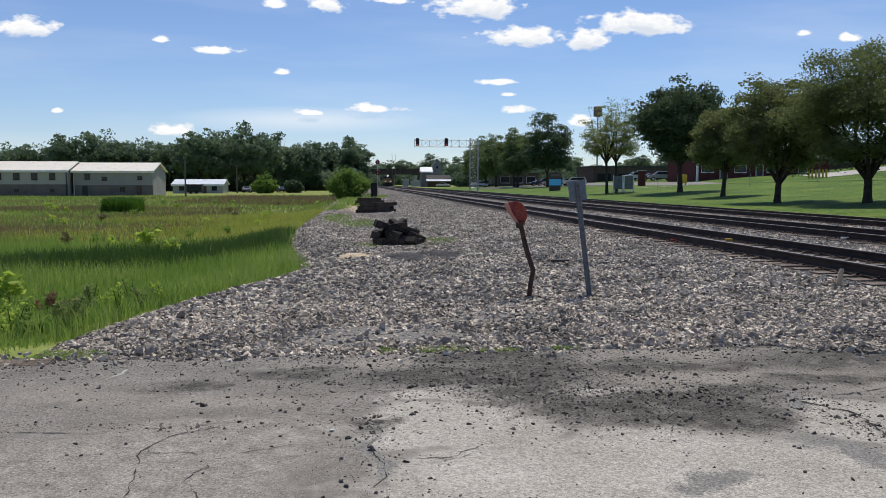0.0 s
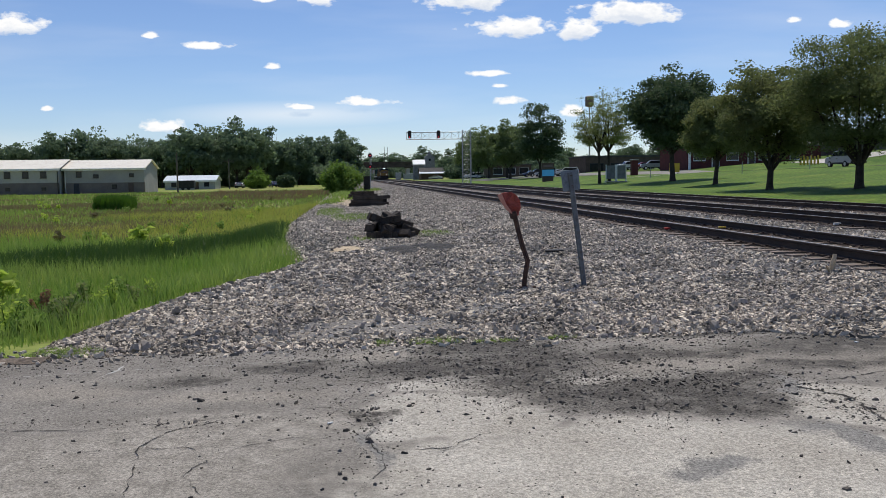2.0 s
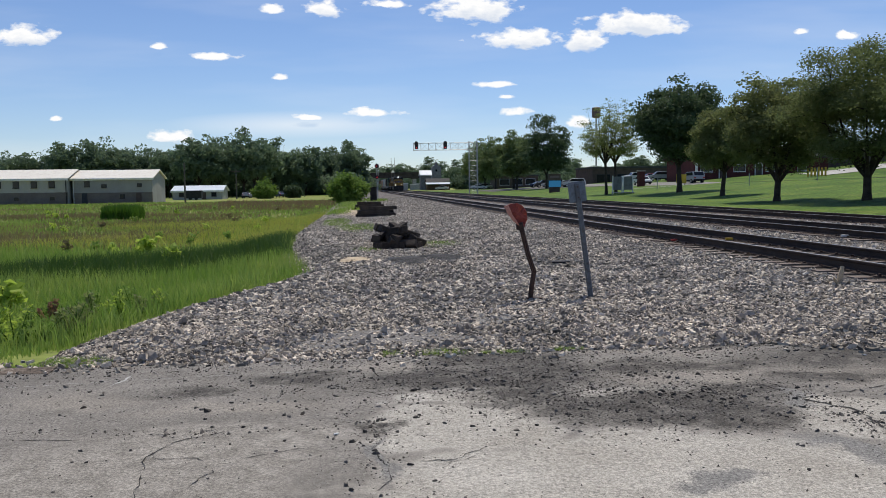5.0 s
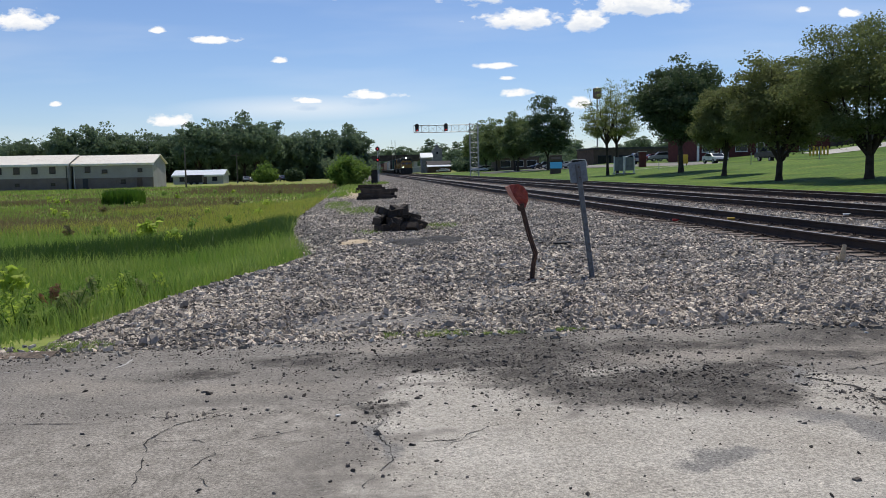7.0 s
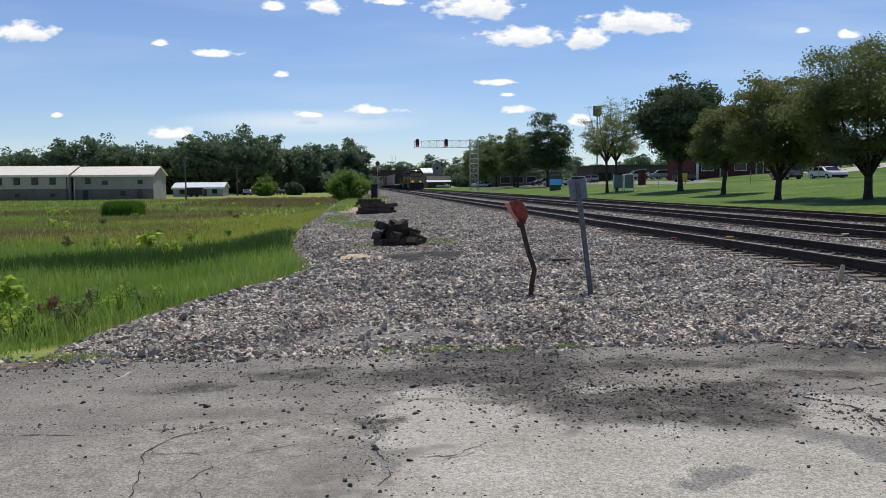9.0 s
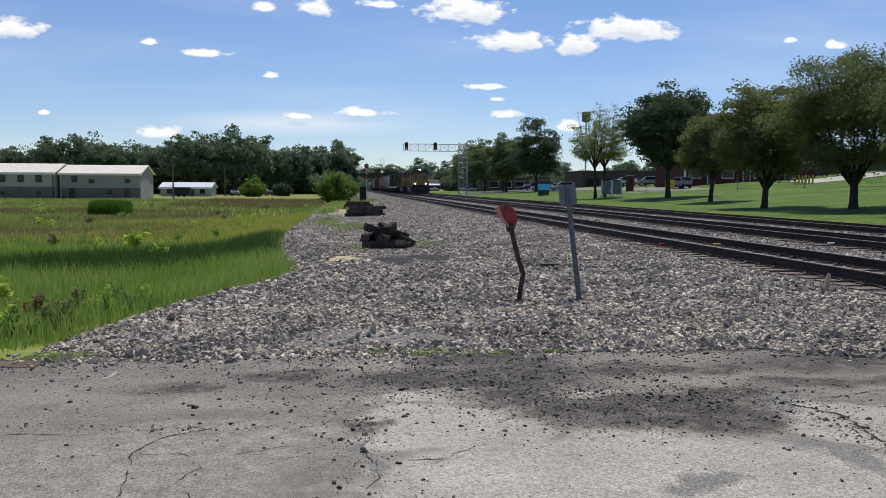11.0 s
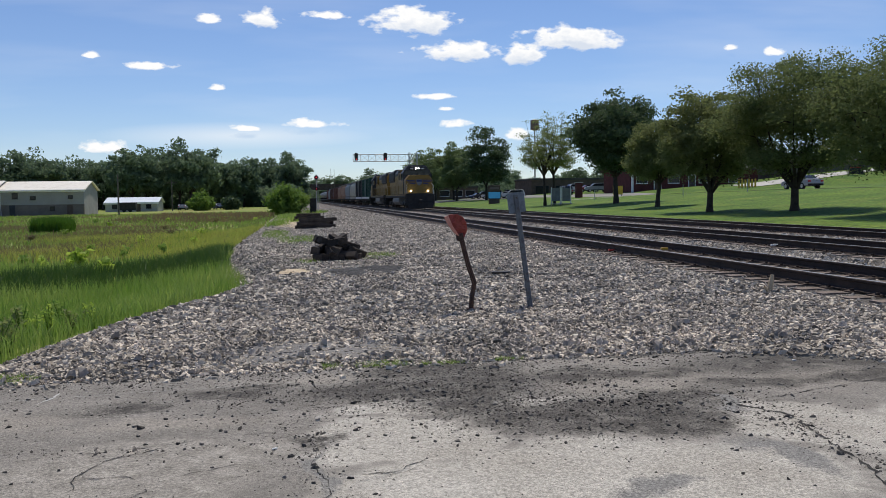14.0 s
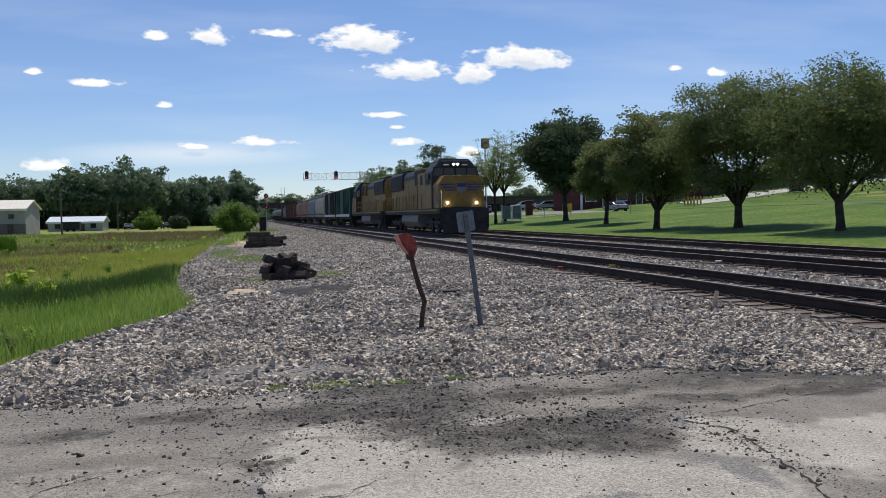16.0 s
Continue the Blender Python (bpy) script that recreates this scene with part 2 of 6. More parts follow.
    bare = blob_mask(n, l, bent, warp, [(2.73, 6.51, 0.84, 0.49), (4.13, 6.31, 0.68, 0.42), (-0.91, 5.92, 0.69, 0.15), (-2.09, 6.28, 0.51, 0.21), (2.68, 7.48, 0.78, 0.26), (0.12, 7.15, 0.48, 0.14)], 0.4)
    half = n.new("ShaderNodeMath")
    half.operation = "MULTIPLY"
    half.inputs[1].default_value = 0.65
    l.new(bare, half.inputs[0])
    col = blend(half.outputs[0], col, (0.29, 0.262, 0.222))
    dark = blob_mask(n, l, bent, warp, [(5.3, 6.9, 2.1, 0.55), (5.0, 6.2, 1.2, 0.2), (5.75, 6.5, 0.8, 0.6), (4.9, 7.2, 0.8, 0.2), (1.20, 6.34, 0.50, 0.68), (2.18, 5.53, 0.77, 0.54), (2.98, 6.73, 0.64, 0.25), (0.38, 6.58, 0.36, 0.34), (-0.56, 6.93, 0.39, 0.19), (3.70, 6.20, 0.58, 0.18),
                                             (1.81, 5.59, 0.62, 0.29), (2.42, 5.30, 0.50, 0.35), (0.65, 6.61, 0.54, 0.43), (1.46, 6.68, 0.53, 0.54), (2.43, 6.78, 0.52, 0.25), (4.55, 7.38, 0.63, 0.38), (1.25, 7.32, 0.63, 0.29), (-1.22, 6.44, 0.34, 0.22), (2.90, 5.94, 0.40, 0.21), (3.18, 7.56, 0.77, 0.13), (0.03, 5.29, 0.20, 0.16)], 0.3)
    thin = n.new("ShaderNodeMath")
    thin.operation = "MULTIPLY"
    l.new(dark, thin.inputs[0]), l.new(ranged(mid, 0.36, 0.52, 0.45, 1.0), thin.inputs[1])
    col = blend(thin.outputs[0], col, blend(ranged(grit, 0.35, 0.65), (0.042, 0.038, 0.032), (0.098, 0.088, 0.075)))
    damp = blob_mask(n, l, bent, warp, [(2.78, 4.39, 0.13, 0.42), (1.87, 4.11, 0.19, 0.14), (3.07, 5.65, 0.08, 0.30), (0.14, 4.67, 0.06, 0.44)], 0.3)
    col = blend(damp, col, (0.21, 0.203, 0.188))
    hsv = n.new("ShaderNodeHueSaturation")
    k = n.new("ShaderNodeMath")
    k.operation = "MULTIPLY"
    l.new(ranged(grit, 0.32, 0.68, 0.55, 1.45), k.inputs[0]), l.new(ranged(fleck, 0.3, 0.7, 0.6, 1.4), k.inputs[1])
    l.new(k.outputs[0], hsv.inputs["Value"]), l.new(col, hsv.inputs["Color"])
    l.new(hsv.outputs[0], p.inputs["Base Color"])
    bump = n.new("ShaderNodeBump")
    bump.inputs["Strength"].default_value, bump.inputs["Distance"].default_value = 0.55, 0.012
    l.new(grit, bump.inputs["Height"]), l.new(bump.outputs[0], p.inputs["Normal"])
    return m


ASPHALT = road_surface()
PEBBLE = material("dark_pebbles", (0.065, 0.058, 0.05), (0.15, 0.135, 0.12), 2, 0.9, 0.2, island=0.7)
WHITE_LINE = material("worn_white_paint", (0.38, 0.37, 0.35), (0.5, 0.49, 0.47), 6, 0.8, 0.2, stain=(0.24, 0.23, 0.21))
TAR = material("crack_fill", (0.022, 0.02, 0.018), (0.05, 0.045, 0.04), 4, 0.9)
OIL = material("dark_damp_grit", (0.028, 0.027, 0.027), (0.075, 0.072, 0.07), 5, 0.9, 1.0, fine=45, contrast=3.5)
# bed kept dark so the gaps between stones carry their shade in colour
GRAVEL = material("shaded_ballast_grit", (0.06, 0.052, 0.044), (0.12, 0.105, 0.09), 0.8, 0.95, 1.0, fine=24, stain=(0.13, 0.12, 0.11), contrast=3.2)
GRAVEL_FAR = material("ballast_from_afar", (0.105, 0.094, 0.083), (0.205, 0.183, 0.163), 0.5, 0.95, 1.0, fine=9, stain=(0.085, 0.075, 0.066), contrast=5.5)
STONE = material("ballast_stone", (0.29, 0.253, 0.202), (0.575, 0.5, 0.402), 0.9, 0.9, 0.3, fine=45, island=0.72)
STONE_OB = material("ballast_stone_single", (0.265, 0.232, 0.195), (0.50, 0.44, 0.375), 3, 0.9, 0.3, fine=45, random_ob=0.5)
SAND = material("pale_sand", (0.42, 0.33, 0.22), (0.55, 0.45, 0.31), 3, 0.95, 0.5)
FIELD = material("field_soil_and_grass", (0.16, 0.24, 0.035), (0.28, 0.25, 0.08), 0.07, 0.95, 0.6, fine=3.5, stain=(0.2, 0.25, 0.05), contrast=1.4)
LAWN = material("mown_lawn", (0.048, 0.11, 0.009), (0.112, 0.182, 0.017), 0.16, 0.95, 0.8, fine=4, stain=(0.15, 0.185, 0.028), contrast=2.6)
STEEL = material("rusty_rail_side", (0.035, 0.024, 0.02), (0.07, 0.045, 0.035), 3, 0.7, 0.2, metal=0.3)
SHINE = material("polished_rail_head", (0.30, 0.29, 0.28), (0.4, 0.39, 0.38), 3, 0.38, 0.05, metal=0.9)
TIE = material("weathered_sleeper", (0.135, 0.105, 0.085), (0.225, 0.18, 0.15), 2, 0.95, 0.6, fine=30, stain=(0.05, 0.04, 0.035))
TIE_OLD = material("creosoted_timber", (0.026, 0.021, 0.018), (0.075, 0.06, 0.049), 2.5, 0.9, 0.7, fine=25, random_ob=0.4)
BARK = material("bark", (0.035, 0.028, 0.022), (0.075, 0.062, 0.05), 3, 0.95, 0.9, fine=18)
LEAF = leafy("maple_leaves", (0.125, 0.17, 0.062), (0.225, 0.255, 0.10), 0.55)
LEAF_DARK = leafy("dark_leaves", (0.055, 0.10, 0.05), (0.115, 0.155, 0.072), 0.45)
LEAF_RUST = leafy("olive_leaves", (0.15, 0.185, 0.07), (0.235, 0.26, 0.10), 0.55)
LEAF_LIGHT = leafy("pale_leaves", (0.2, 0.25, 0.08), (0.3, 0.33, 0.13), 0.5)
BUSH = leafy("shrub_leaves", (0.12, 0.22, 0.035), (0.22, 0.32, 0.07), 0.45)
GRASS_WET = leafy("lush_grass", (0.15, 0.285, 0.042), (0.34, 0.42, 0.11), 0.5)
GRASS_DRY = leafy("seeding_grass", (0.165, 0.15, 0.062), (0.25, 0.195, 0.105), 0.4)
GRASS_BROWN = leafy("rusty_brown_seed_heads", (0.18, 0.135, 0.075), (0.24, 0.17, 0.10), 0.4)
GRASS_YELLOW = leafy("yellowing_grass", (0.32, 0.37, 0.06), (0.47, 0.46, 0.115), 0.48)
RUSH = leafy("dark_rushes", (0.042, 0.095, 0.018), (0.085, 0.15, 0.032), 0.32)
WEED = leafy("yellow_green_weed", (0.34, 0.48, 0.06), (0.48, 0.56, 0.12), 0.55)
# paler and bluer than near leaves, with distance haze put into the colour
WOODS = leafy("hazed_woodland_leaves", (0.125, 0.19, 0.115), (0.205, 0.275, 0.155), 0.52)
# lighter green of the row, with some far haze mixed into it
LEAF_ROW = leafy("hazy_green_leaves", (0.125, 0.18, 0.07), (0.21, 0.265, 0.105), 0.5)
DOCK = leafy("brown_dock", (0.27, 0.14, 0.08), (0.38, 0.23, 0.13), 0.5)
REED = leafy("reeds", (0.06, 0.15, 0.015), (0.11, 0.21, 0.03), 0.4)
# yellow and grey run dark: grime and the train's shaded sides in the colour
YELLOW = material("grimy_shaded_yellow_paint", (0.185, 0.108, 0.021), (0.29, 0.17, 0.032), 0.9, 0.5, 0.05, stain=(0.105, 0.066, 0.025), spec=0.4, contrast=0.9)
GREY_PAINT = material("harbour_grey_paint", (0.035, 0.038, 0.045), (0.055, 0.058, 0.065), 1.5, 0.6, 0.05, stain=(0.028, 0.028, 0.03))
PANEL_GREY = material("weathered_grey_paint", (0.17, 0.175, 0.18), (0.24, 0.245, 0.25), 1.0, 0.7, 0.05, stain=(0.12, 0.12, 0.12))
BLACK = material("sooty_black_iron", (0.018, 0.018, 0.019), (0.04, 0.038, 0.036), 2, 0.7, 0.15)
TANK = material("dusty_silver_tank", (0.16, 0.155, 0.15), (0.22, 0.215, 0.205), 1.5, 0.55, 0.05, stain=(0.1, 0.095, 0.09))
BLUE = material("dark_blue_paint", (0.03, 0.04, 0.12), (0.045, 0.06, 0.16), 3, 0.5, 0)
RED_PAINT = material("red_paint", (0.4, 0.03, 0.03), (0.5, 0.05, 0.04), 3, 0.5, 0)
WHITE = material("white_paint", (0.70, 0.70, 0.68), (0.8, 0.8, 0.78), 1.5, 0.6, 0.05, stain=(0.55, 0.53, 0.5))
GLASS = material("dark_window_glass", (0.015, 0.018, 0.022), (0.025, 0.028, 0.032), 2, 0.12, 0, spec=0.35)
LAMP_ON = glowing("lit_headlamp", (1.0, 0.96, 0.9), 13.0)
RED_LIT = glowing("red_signal_light", (1.0, 0.03, 0.05), 1.6)
GALV = material("galvanised_steel", (0.30, 0.31, 0.32), (0.42, 0.43, 0.44), 2.5, 0.5, 0.05, metal=0.5)
# darker than the galvanised steel above: the post's shaded side is in it
POST = material("shade_dark_galvanised_post", (0.10, 0.11, 0.125), (0.15, 0.165, 0.18), 6, 0.6, 0.1, stain=(0.08, 0.075, 0.07))
TANK_RUST = material("faded_rusty_tank", (0.15, 0.11, 0.108), (0.2, 0.145, 0.14), 0.8, 0.8, 0.05)
PLATE_BACK = material("dull_aluminium_sign_back", (0.15, 0.18, 0.21), (0.20, 0.23, 0.26), 7, 0.55, 0.05, metal=0.2, stain=(0.12, 0.135, 0.15))
RUST_RED = material("faded_red_target", (0.26, 0.045, 0.035), (0.34, 0.085, 0.065), 8, 0.7, 0.2, stain=(0.2, 0.05, 0.03))
# pale red of the fold: bleaching plus sunlight painted in
RUST_PALE = material("sunlit_bleached_red", (0.5, 0.19, 0.14), (0.58, 0.28, 0.21), 10, 0.75, 0.1)
RUST_IRON = material("rusted_iron", (0.05, 0.032, 0.025), (0.10, 0.06, 0.045), 9, 0.9, 0.5)
SIDING = material("grey_block_wall", (0.30, 0.295, 0.28), (0.36, 0.35, 0.33), 0.6, 0.9, 0.15, fine=8)
SIDING_PALE = material("pale_siding", (0.40, 0.385, 0.34), (0.46, 0.445, 0.40), 0.6, 0.9, 0.15, fine=8)
SIDING_LOW = material("tan_block_wall", (0.155, 0.13, 0.112), (0.20, 0.17, 0.147), 0.8, 0.9, 0.15, fine=8)
ROOF_METAL = material("cream_metal_roof", (0.78, 0.74, 0.64), (0.84, 0.80, 0.70), 0.5, 0.5, 0.05, stain=(0.68, 0.62, 0.52))
ROOF_WHITE = material("pale_blue_metal_roof", (0.62, 0.68, 0.73), (0.7, 0.75, 0.79), 0.5, 0.5, 0.05)
BRICK_RED = material("red_brick_wall", (0.085, 0.026, 0.025), (0.125, 0.038, 0.034), 1.2, 0.9, 0.2, fine=20)
BROWN_WALL = material("brown_wall", (0.09, 0.065, 0.05), (0.14, 0.10, 0.08), 1.0, 0.9, 0.2)
ROOF_DARK = material("dark_shingle_roof", (0.06, 0.057, 0.055), (0.1, 0.095, 0.09), 1.0, 0.95, 0.3)
CONCRETE = material("pale_concrete", (0.42, 0.40, 0.36), (0.52, 0.50, 0.46), 0.6, 0.9, 0.2, stain=(0.33, 0.31, 0.28))
BRIDGE = material("weathered_bridge_girder", (0.05, 0.042, 0.037), (0.085, 0.072, 0.062), 0.5, 0.9, 0.1)
TIMBER = material("grey_pole_timber", (0.10, 0.088, 0.075), (0.15, 0.13, 0.115), 2, 0.95, 0.3)
YELLOW_PLAY = material("yellow_plastic", (0.6, 0.36, 0.03), (0.68, 0.44, 0.06), 2, 0.5, 0)
RUBBER = material("tyre_rubber", (0.02, 0.02, 0.02), (0.032, 0.032, 0.032), 4, 0.85, 0.1)
CHROME = material("alloy", (0.5, 0.5, 0.5), (0.6, 0.6, 0.6), 3, 0.3, 0, metal=0.9)
SCREEN = glowing("lit_blue_display", (0.05, 0.26, 0.5), 0.22)


# ---- building blocks ----
def np_mesh(name, verts, faces, mat, smooth=False):
    """A mesh from arrays: verts (n, 3) and faces (m, k)."""
    verts, faces = np.asarray(verts, np.float32), np.asarray(faces, np.int32)
    me = bpy.data.meshes.new(name)
    k = faces.shape[1]
    me.vertices.add(len(verts)), me.loops.add(faces.size), me.polygons.add(len(faces))
    me.vertices.foreach_set("co", verts.ravel())
    me.loops.foreach_set("vertex_index", faces.ravel())
    me.polygons.foreach_set("loop_start", np.arange(0, faces.size, k, dtype=np.int32))
    me.polygons.foreach_set("use_smooth", np.full(len(faces), smooth))
    me.update(calc_edges=True)
    me.materials.append(mat)
    return me


def thing(name, label, category, at=None, group="", kind=""):
    ob = new(name)
    ob.empty_display_size = 0.1
    if at is not None:
        ob.matrix_world = at if isinstance(at, Matrix) else Matrix.Translation(at)
    return tagged(ob, label, category, group, kind)


def part(name, bm, mat, parent, label="", smooth=False):
    """Links a bmesh (or a ready mesh) as one mesh object under parent."""
    if isinstance(bm, bmesh.types.BMesh):
        me = bpy.data.meshes.new(name)
        bm.normal_update()
        if smooth:
            for f in bm.faces:
                f.smooth = True
        bm.to_mesh(me)
        bm.free()
        me.materials.append(mat)
    else:
        me = bm
    ob = new(name, me)
    ob.parent = parent
    return tagged(ob, label)


def box(x0, x1, y0, y1, z0, z1, bevel=0.0, bm=None):
    b = bmesh.new()
    bmesh.ops.create_cube(b, size=1, matrix=Matrix.Translation(((x0 + x1) / 2, (y0 + y1) / 2, (z0 + z1) / 2)) @ Matrix.Diagonal((abs(x1 - x0), abs(y1 - y0), abs(z1 - z0), 1)))
    if bevel:
        bmesh.ops.bevel(b, geom=b.edges[:], offset=bevel, segments=2, affect="EDGES", profile=0.6)
    return join(bm, b)


def join(bm, b):
    if bm is None:
        return b
    me = bpy.data.meshes.new("tmp")
    b.to_mesh(me), b.free()
    bm.from_mesh(me)
    bpy.data.meshes.remove(me)
    return bm


def rod(p, q, r0, r1=None, sides=8, bm=None):
    p, q = Vector(p), Vector(q)
    b = bmesh.new()
    d = q - p
    bmesh.ops.create_cone(b, cap_ends=True, segments=sides, radius1=r0, radius2=r0 if r1 is None else r1, depth=d.length,
                          matrix=Matrix.Translation((p + q) / 2) @ d.to_track_quat("Z", "Y").to_matrix().to_4x4())
    return join(bm, b)


def outline(points, axis, a, b, bevel=0.0, bm=None):
    """A closed outline pushed from a to b along an axis: x takes (y, z), y takes (x, z), z takes (x, y)."""
    place = {"x": lambda u, v, w: (w, u, v), "y": lambda u, v, w: (u, w, v), "z": lambda u, v, w: (u, v, w)}[axis]
    m = bmesh.new()
    lo, hi = [m.verts.new(place(u, v, a)) for u, v in points], [m.verts.new(place(u, v, b)) for u, v in points]
    m.faces.new(lo), m.faces.new(hi[::-1])
    for i in range(len(points)):
        j = (i + 1) % len(points)
        m.faces.new((lo[j], lo[i], hi[i], hi[j]))
    bmesh.ops.recalc_face_normals(m, faces=m.faces[:])
    if bevel:
        bmesh.ops.bevel(m, geom=m.edges[:], offset=bevel, segments=2, affect="EDGES", profile=0.6)
    return join(bm, m)


def setting(name, me, label, category="", kind="structure"):
    return tagged(new(name, me), label, category or name.split("_")[0], kind=kind)


# ---- the lie of the land ----
ROAD_EDGE = 7.55
TRACKS = (8.4, 13.0, 17.6)
RAIL_TOP = 0.33


def toe(y):
    return np.interp(y, [0, 7.5, 9, 10, 11.3, 13, 14, 15.5, 17.5, 20, 24, 32, 60, 120, 400], [-3.7, -3.55, -3.4, -3.22, -2.92, -2.35, -1.98, -1.6, -1.0, -1.5, -2.0, -2.4, -2.2, -2.0, -2.0])


def ease(a, b, v):
    k = np.clip((v - a) / (b - a), 0, 1)
    return k * k * (3 - 2 * k)


def ground_z(x, y):
    x, y = np.asarray(x, float), np.asarray(y, float)
    out = toe(y) - x
    z = -0.28 - 0.34 * ease(0, 2.6, out)
    z = z + ease(19.5, 22, x) * 0.4
    rise = np.interp(x, [28, 34, 48, 56, 65, 75, 86, 120, 300], [0, 0.42, 1.15, 1.4, 1.65, 1.9, 2.4, 3.4, 5]) * ease(340, 140, y)
    rise = rise + ease(110, 127, y) * ease(340, 150, y) * np.interp(x, [46, 55, 70, 82, 108, 160], [0, 0.5, 0.9, 1.5, 2.9, 3.6])
    bench = np.interp(x, [36, 46.5, 53, 62], [0, 1, 1, 0]) * np.interp(y, [20, 60, 75, 87, 102, 112, 122, 150, 220], [0.1, 0.45, 0.42, 0.3, 0.14, 0, -0.2, -0.25, 0])
    z = z + np.interp(x, [21, 29], [0, 0.2]) + rise + bench - np.interp(x, [46.2, 46.6, 52.6, 57], [0, 0.03, 0.26, 0]) * ease(125, 105, y)
    shoulder = ease(10.6, 7.9, y) * ease(-12, -9, y)
    z = np.where(x < 3, z + (-0.06 - z) * shoulder, z)
    under = (y < ROAD_EDGE + 0.1) & (y > -6)
    return np.where(under, np.minimum(z, -0.07), z)


def ballast_z(x, y):
    x, y = np.asarray(x, float), np.asarray(y, float)
    top = np.interp(x, [-1, 5.3, 6.7, 19.3, 20.6, 21.6], [0.01, 0.04, 0.135, 0.135, -0.02, -0.45])
    bank = (x - toe(y)) * 0.36 - 0.255
    lump = 0.03 * np.sin(x * 1.7 + np.sin(y * 0.9) * 1.3) * np.sin(y * 1.1 + 0.6) * ease(6.6, 5.0, x)
    return np.minimum(road_z(x) - 0.03 + (np.maximum(top + lump, road_z(x) * ease(8.6, 7.6, y)) - road_z(x) + 0.03) * ease(7.45, 8.0, y), bank)


def road_z(x):
    return np.interp(x, [-40, -4, 6.0, 7.5, 19, 23, 45], [-0.05, 0, 0.02, 0.318, 0.318, 0.25, 0.3])


def steps(*spans):
    out = []
    for a, b, n in spans:
        out += list(np.linspace(a, b, n, endpoint=False))
    return np.array(out + [spans[-1][1]])


def sheet(name, xs, ys, height, mat, smooth=True):
    X, Y = np.meshgrid(xs, ys)
    v = np.stack([X, Y, height(X, Y)], -1).reshape(-1, 3)
    i = np.arange(len(ys) - 1)[:, None] * len(xs) + np.arange(len(xs) - 1)[None]
    f = np.stack([i, i + 1, i + 1 + len(xs), i + len(xs)], -1).reshape(-1, 4)
    return np_mesh(name, v, f, mat, smooth)


setting("ground", sheet("ground", steps((-2600, -300, 12), (-300, -40, 16), (-40, -6, 18), (-6, 0, 24), (0, 19, 3), (19, 90, 40), (90, 300, 14), (300, 2600, 12)),
                        steps((-400, -20, 12), (-20, 7, 28), (7, 24, 45), (24, 200, 60), (200, 700, 25), (700, 3500, 14)), ground_z, FIELD),
        "rough meadow of tall seeding grass beside the railway", "ground")
setting("lawn", sheet("lawn", steps((21.3, 90, 70), (90, 240, 20)), steps((-30, 8, 16), (8, 260, 126)), lambda x, y: ground_z(x, y) + 0.03, LAWN),
        "sunlit mown lawn rising from the tracks", "lawn")
bed_x = steps((-4.2, -0.5, 30), (-0.5, 7, 40), (7, 22, 20))
setting("ballast_bed", sheet("ballast_bed", bed_x, steps((ROAD_EDGE - 0.15, 26, 110)), ballast_z, GRAVEL),
        "grey crushed stone ballast along the tracks", "ballast")
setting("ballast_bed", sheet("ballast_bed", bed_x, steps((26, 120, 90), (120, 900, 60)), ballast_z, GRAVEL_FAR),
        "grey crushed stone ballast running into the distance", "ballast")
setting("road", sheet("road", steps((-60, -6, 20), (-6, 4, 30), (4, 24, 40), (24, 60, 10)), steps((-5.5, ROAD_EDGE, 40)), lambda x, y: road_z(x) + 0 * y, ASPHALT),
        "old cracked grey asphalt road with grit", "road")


# ---- railway ----
def rail_profile():
    half = [(0.07, 0), (0.07, 0.012), (0.012, 0.035), (0.01, 0.12), (0.035, 0.135), (0.037, 0.162), (0.028, 0.17)]
    return half + [(-x, z) for x, z in half[::-1]]


def railway(cx, name_label):
    tr = thing("railway_track", name_label, "railway track", (cx, 0, 0), group="railway tracks", kind="structure")
    for side in (-0.7525, 0.7525):
        pts = [(side + x, 0.16 + z) for x, z in rail_profile()]
        part("rail", outline(pts, "y", -60, 900), STEEL, tr)
        part("running_surface", box(side - 0.03, side + 0.03, -60, 900, 0.3295, 0.3325), SHINE, tr, "polished rail head")
    return tr


SLEEPER = None


def sleepers(tr, first, count, pitch=0.52):
    global SLEEPER
    if SLEEPER is None:
        b = box(-1.3, 1.3, -0.115, 0.115, -0.02, 0.16)
        SLEEPER = bpy.data.meshes.new("sleeper")
        b.to_mesh(SLEEPER), b.free()
        SLEEPER.materials.append(TIE)
    rng = random.Random(int(tr.location.x * 10))
    for i in range(count):
        s = new("sleeper", SLEEPER)
        s.parent = tr
        s.matrix_basis = pose(rng.uniform(-0.05, 0.05), first + i * pitch + rng.uniform(-0.03, 0.03), rng.uniform(-0.012, 0.006), 0, 0, rng.uniform(-1.2, 1.2))
    y = first + count * pitch
    vs, fs = [], []
    while y < 260:
        k = len(vs)
        vs += [(a, y + b, c) for c in (0.0, 0.152) for a, b in ((-1.3, -0.11), (1.3, -0.11), (1.3, 0.11), (-1.3, 0.11))]
        fs += [(k + 4, k + 5, k + 6, k + 7), (k, k + 1, k + 5, k + 4), (k + 1, k + 2, k + 6, k + 5), (k + 3, k, k + 4, k + 7)]
        y += pitch
    tagged(part("far_sleepers", np_mesh("far_sleepers", vs, fs, TIE), TIE, tr), kind="stuff")
    # tie plates and spikes by each rail
    b = bmesh.new()
    for i in range(46):
        yy = first + i * pitch
        for side in (-0.7525, 0.7525):
            box(side - 0.18, side + 0.18, yy - 0.09, yy + 0.09, 0.154, 0.168, bm=b)
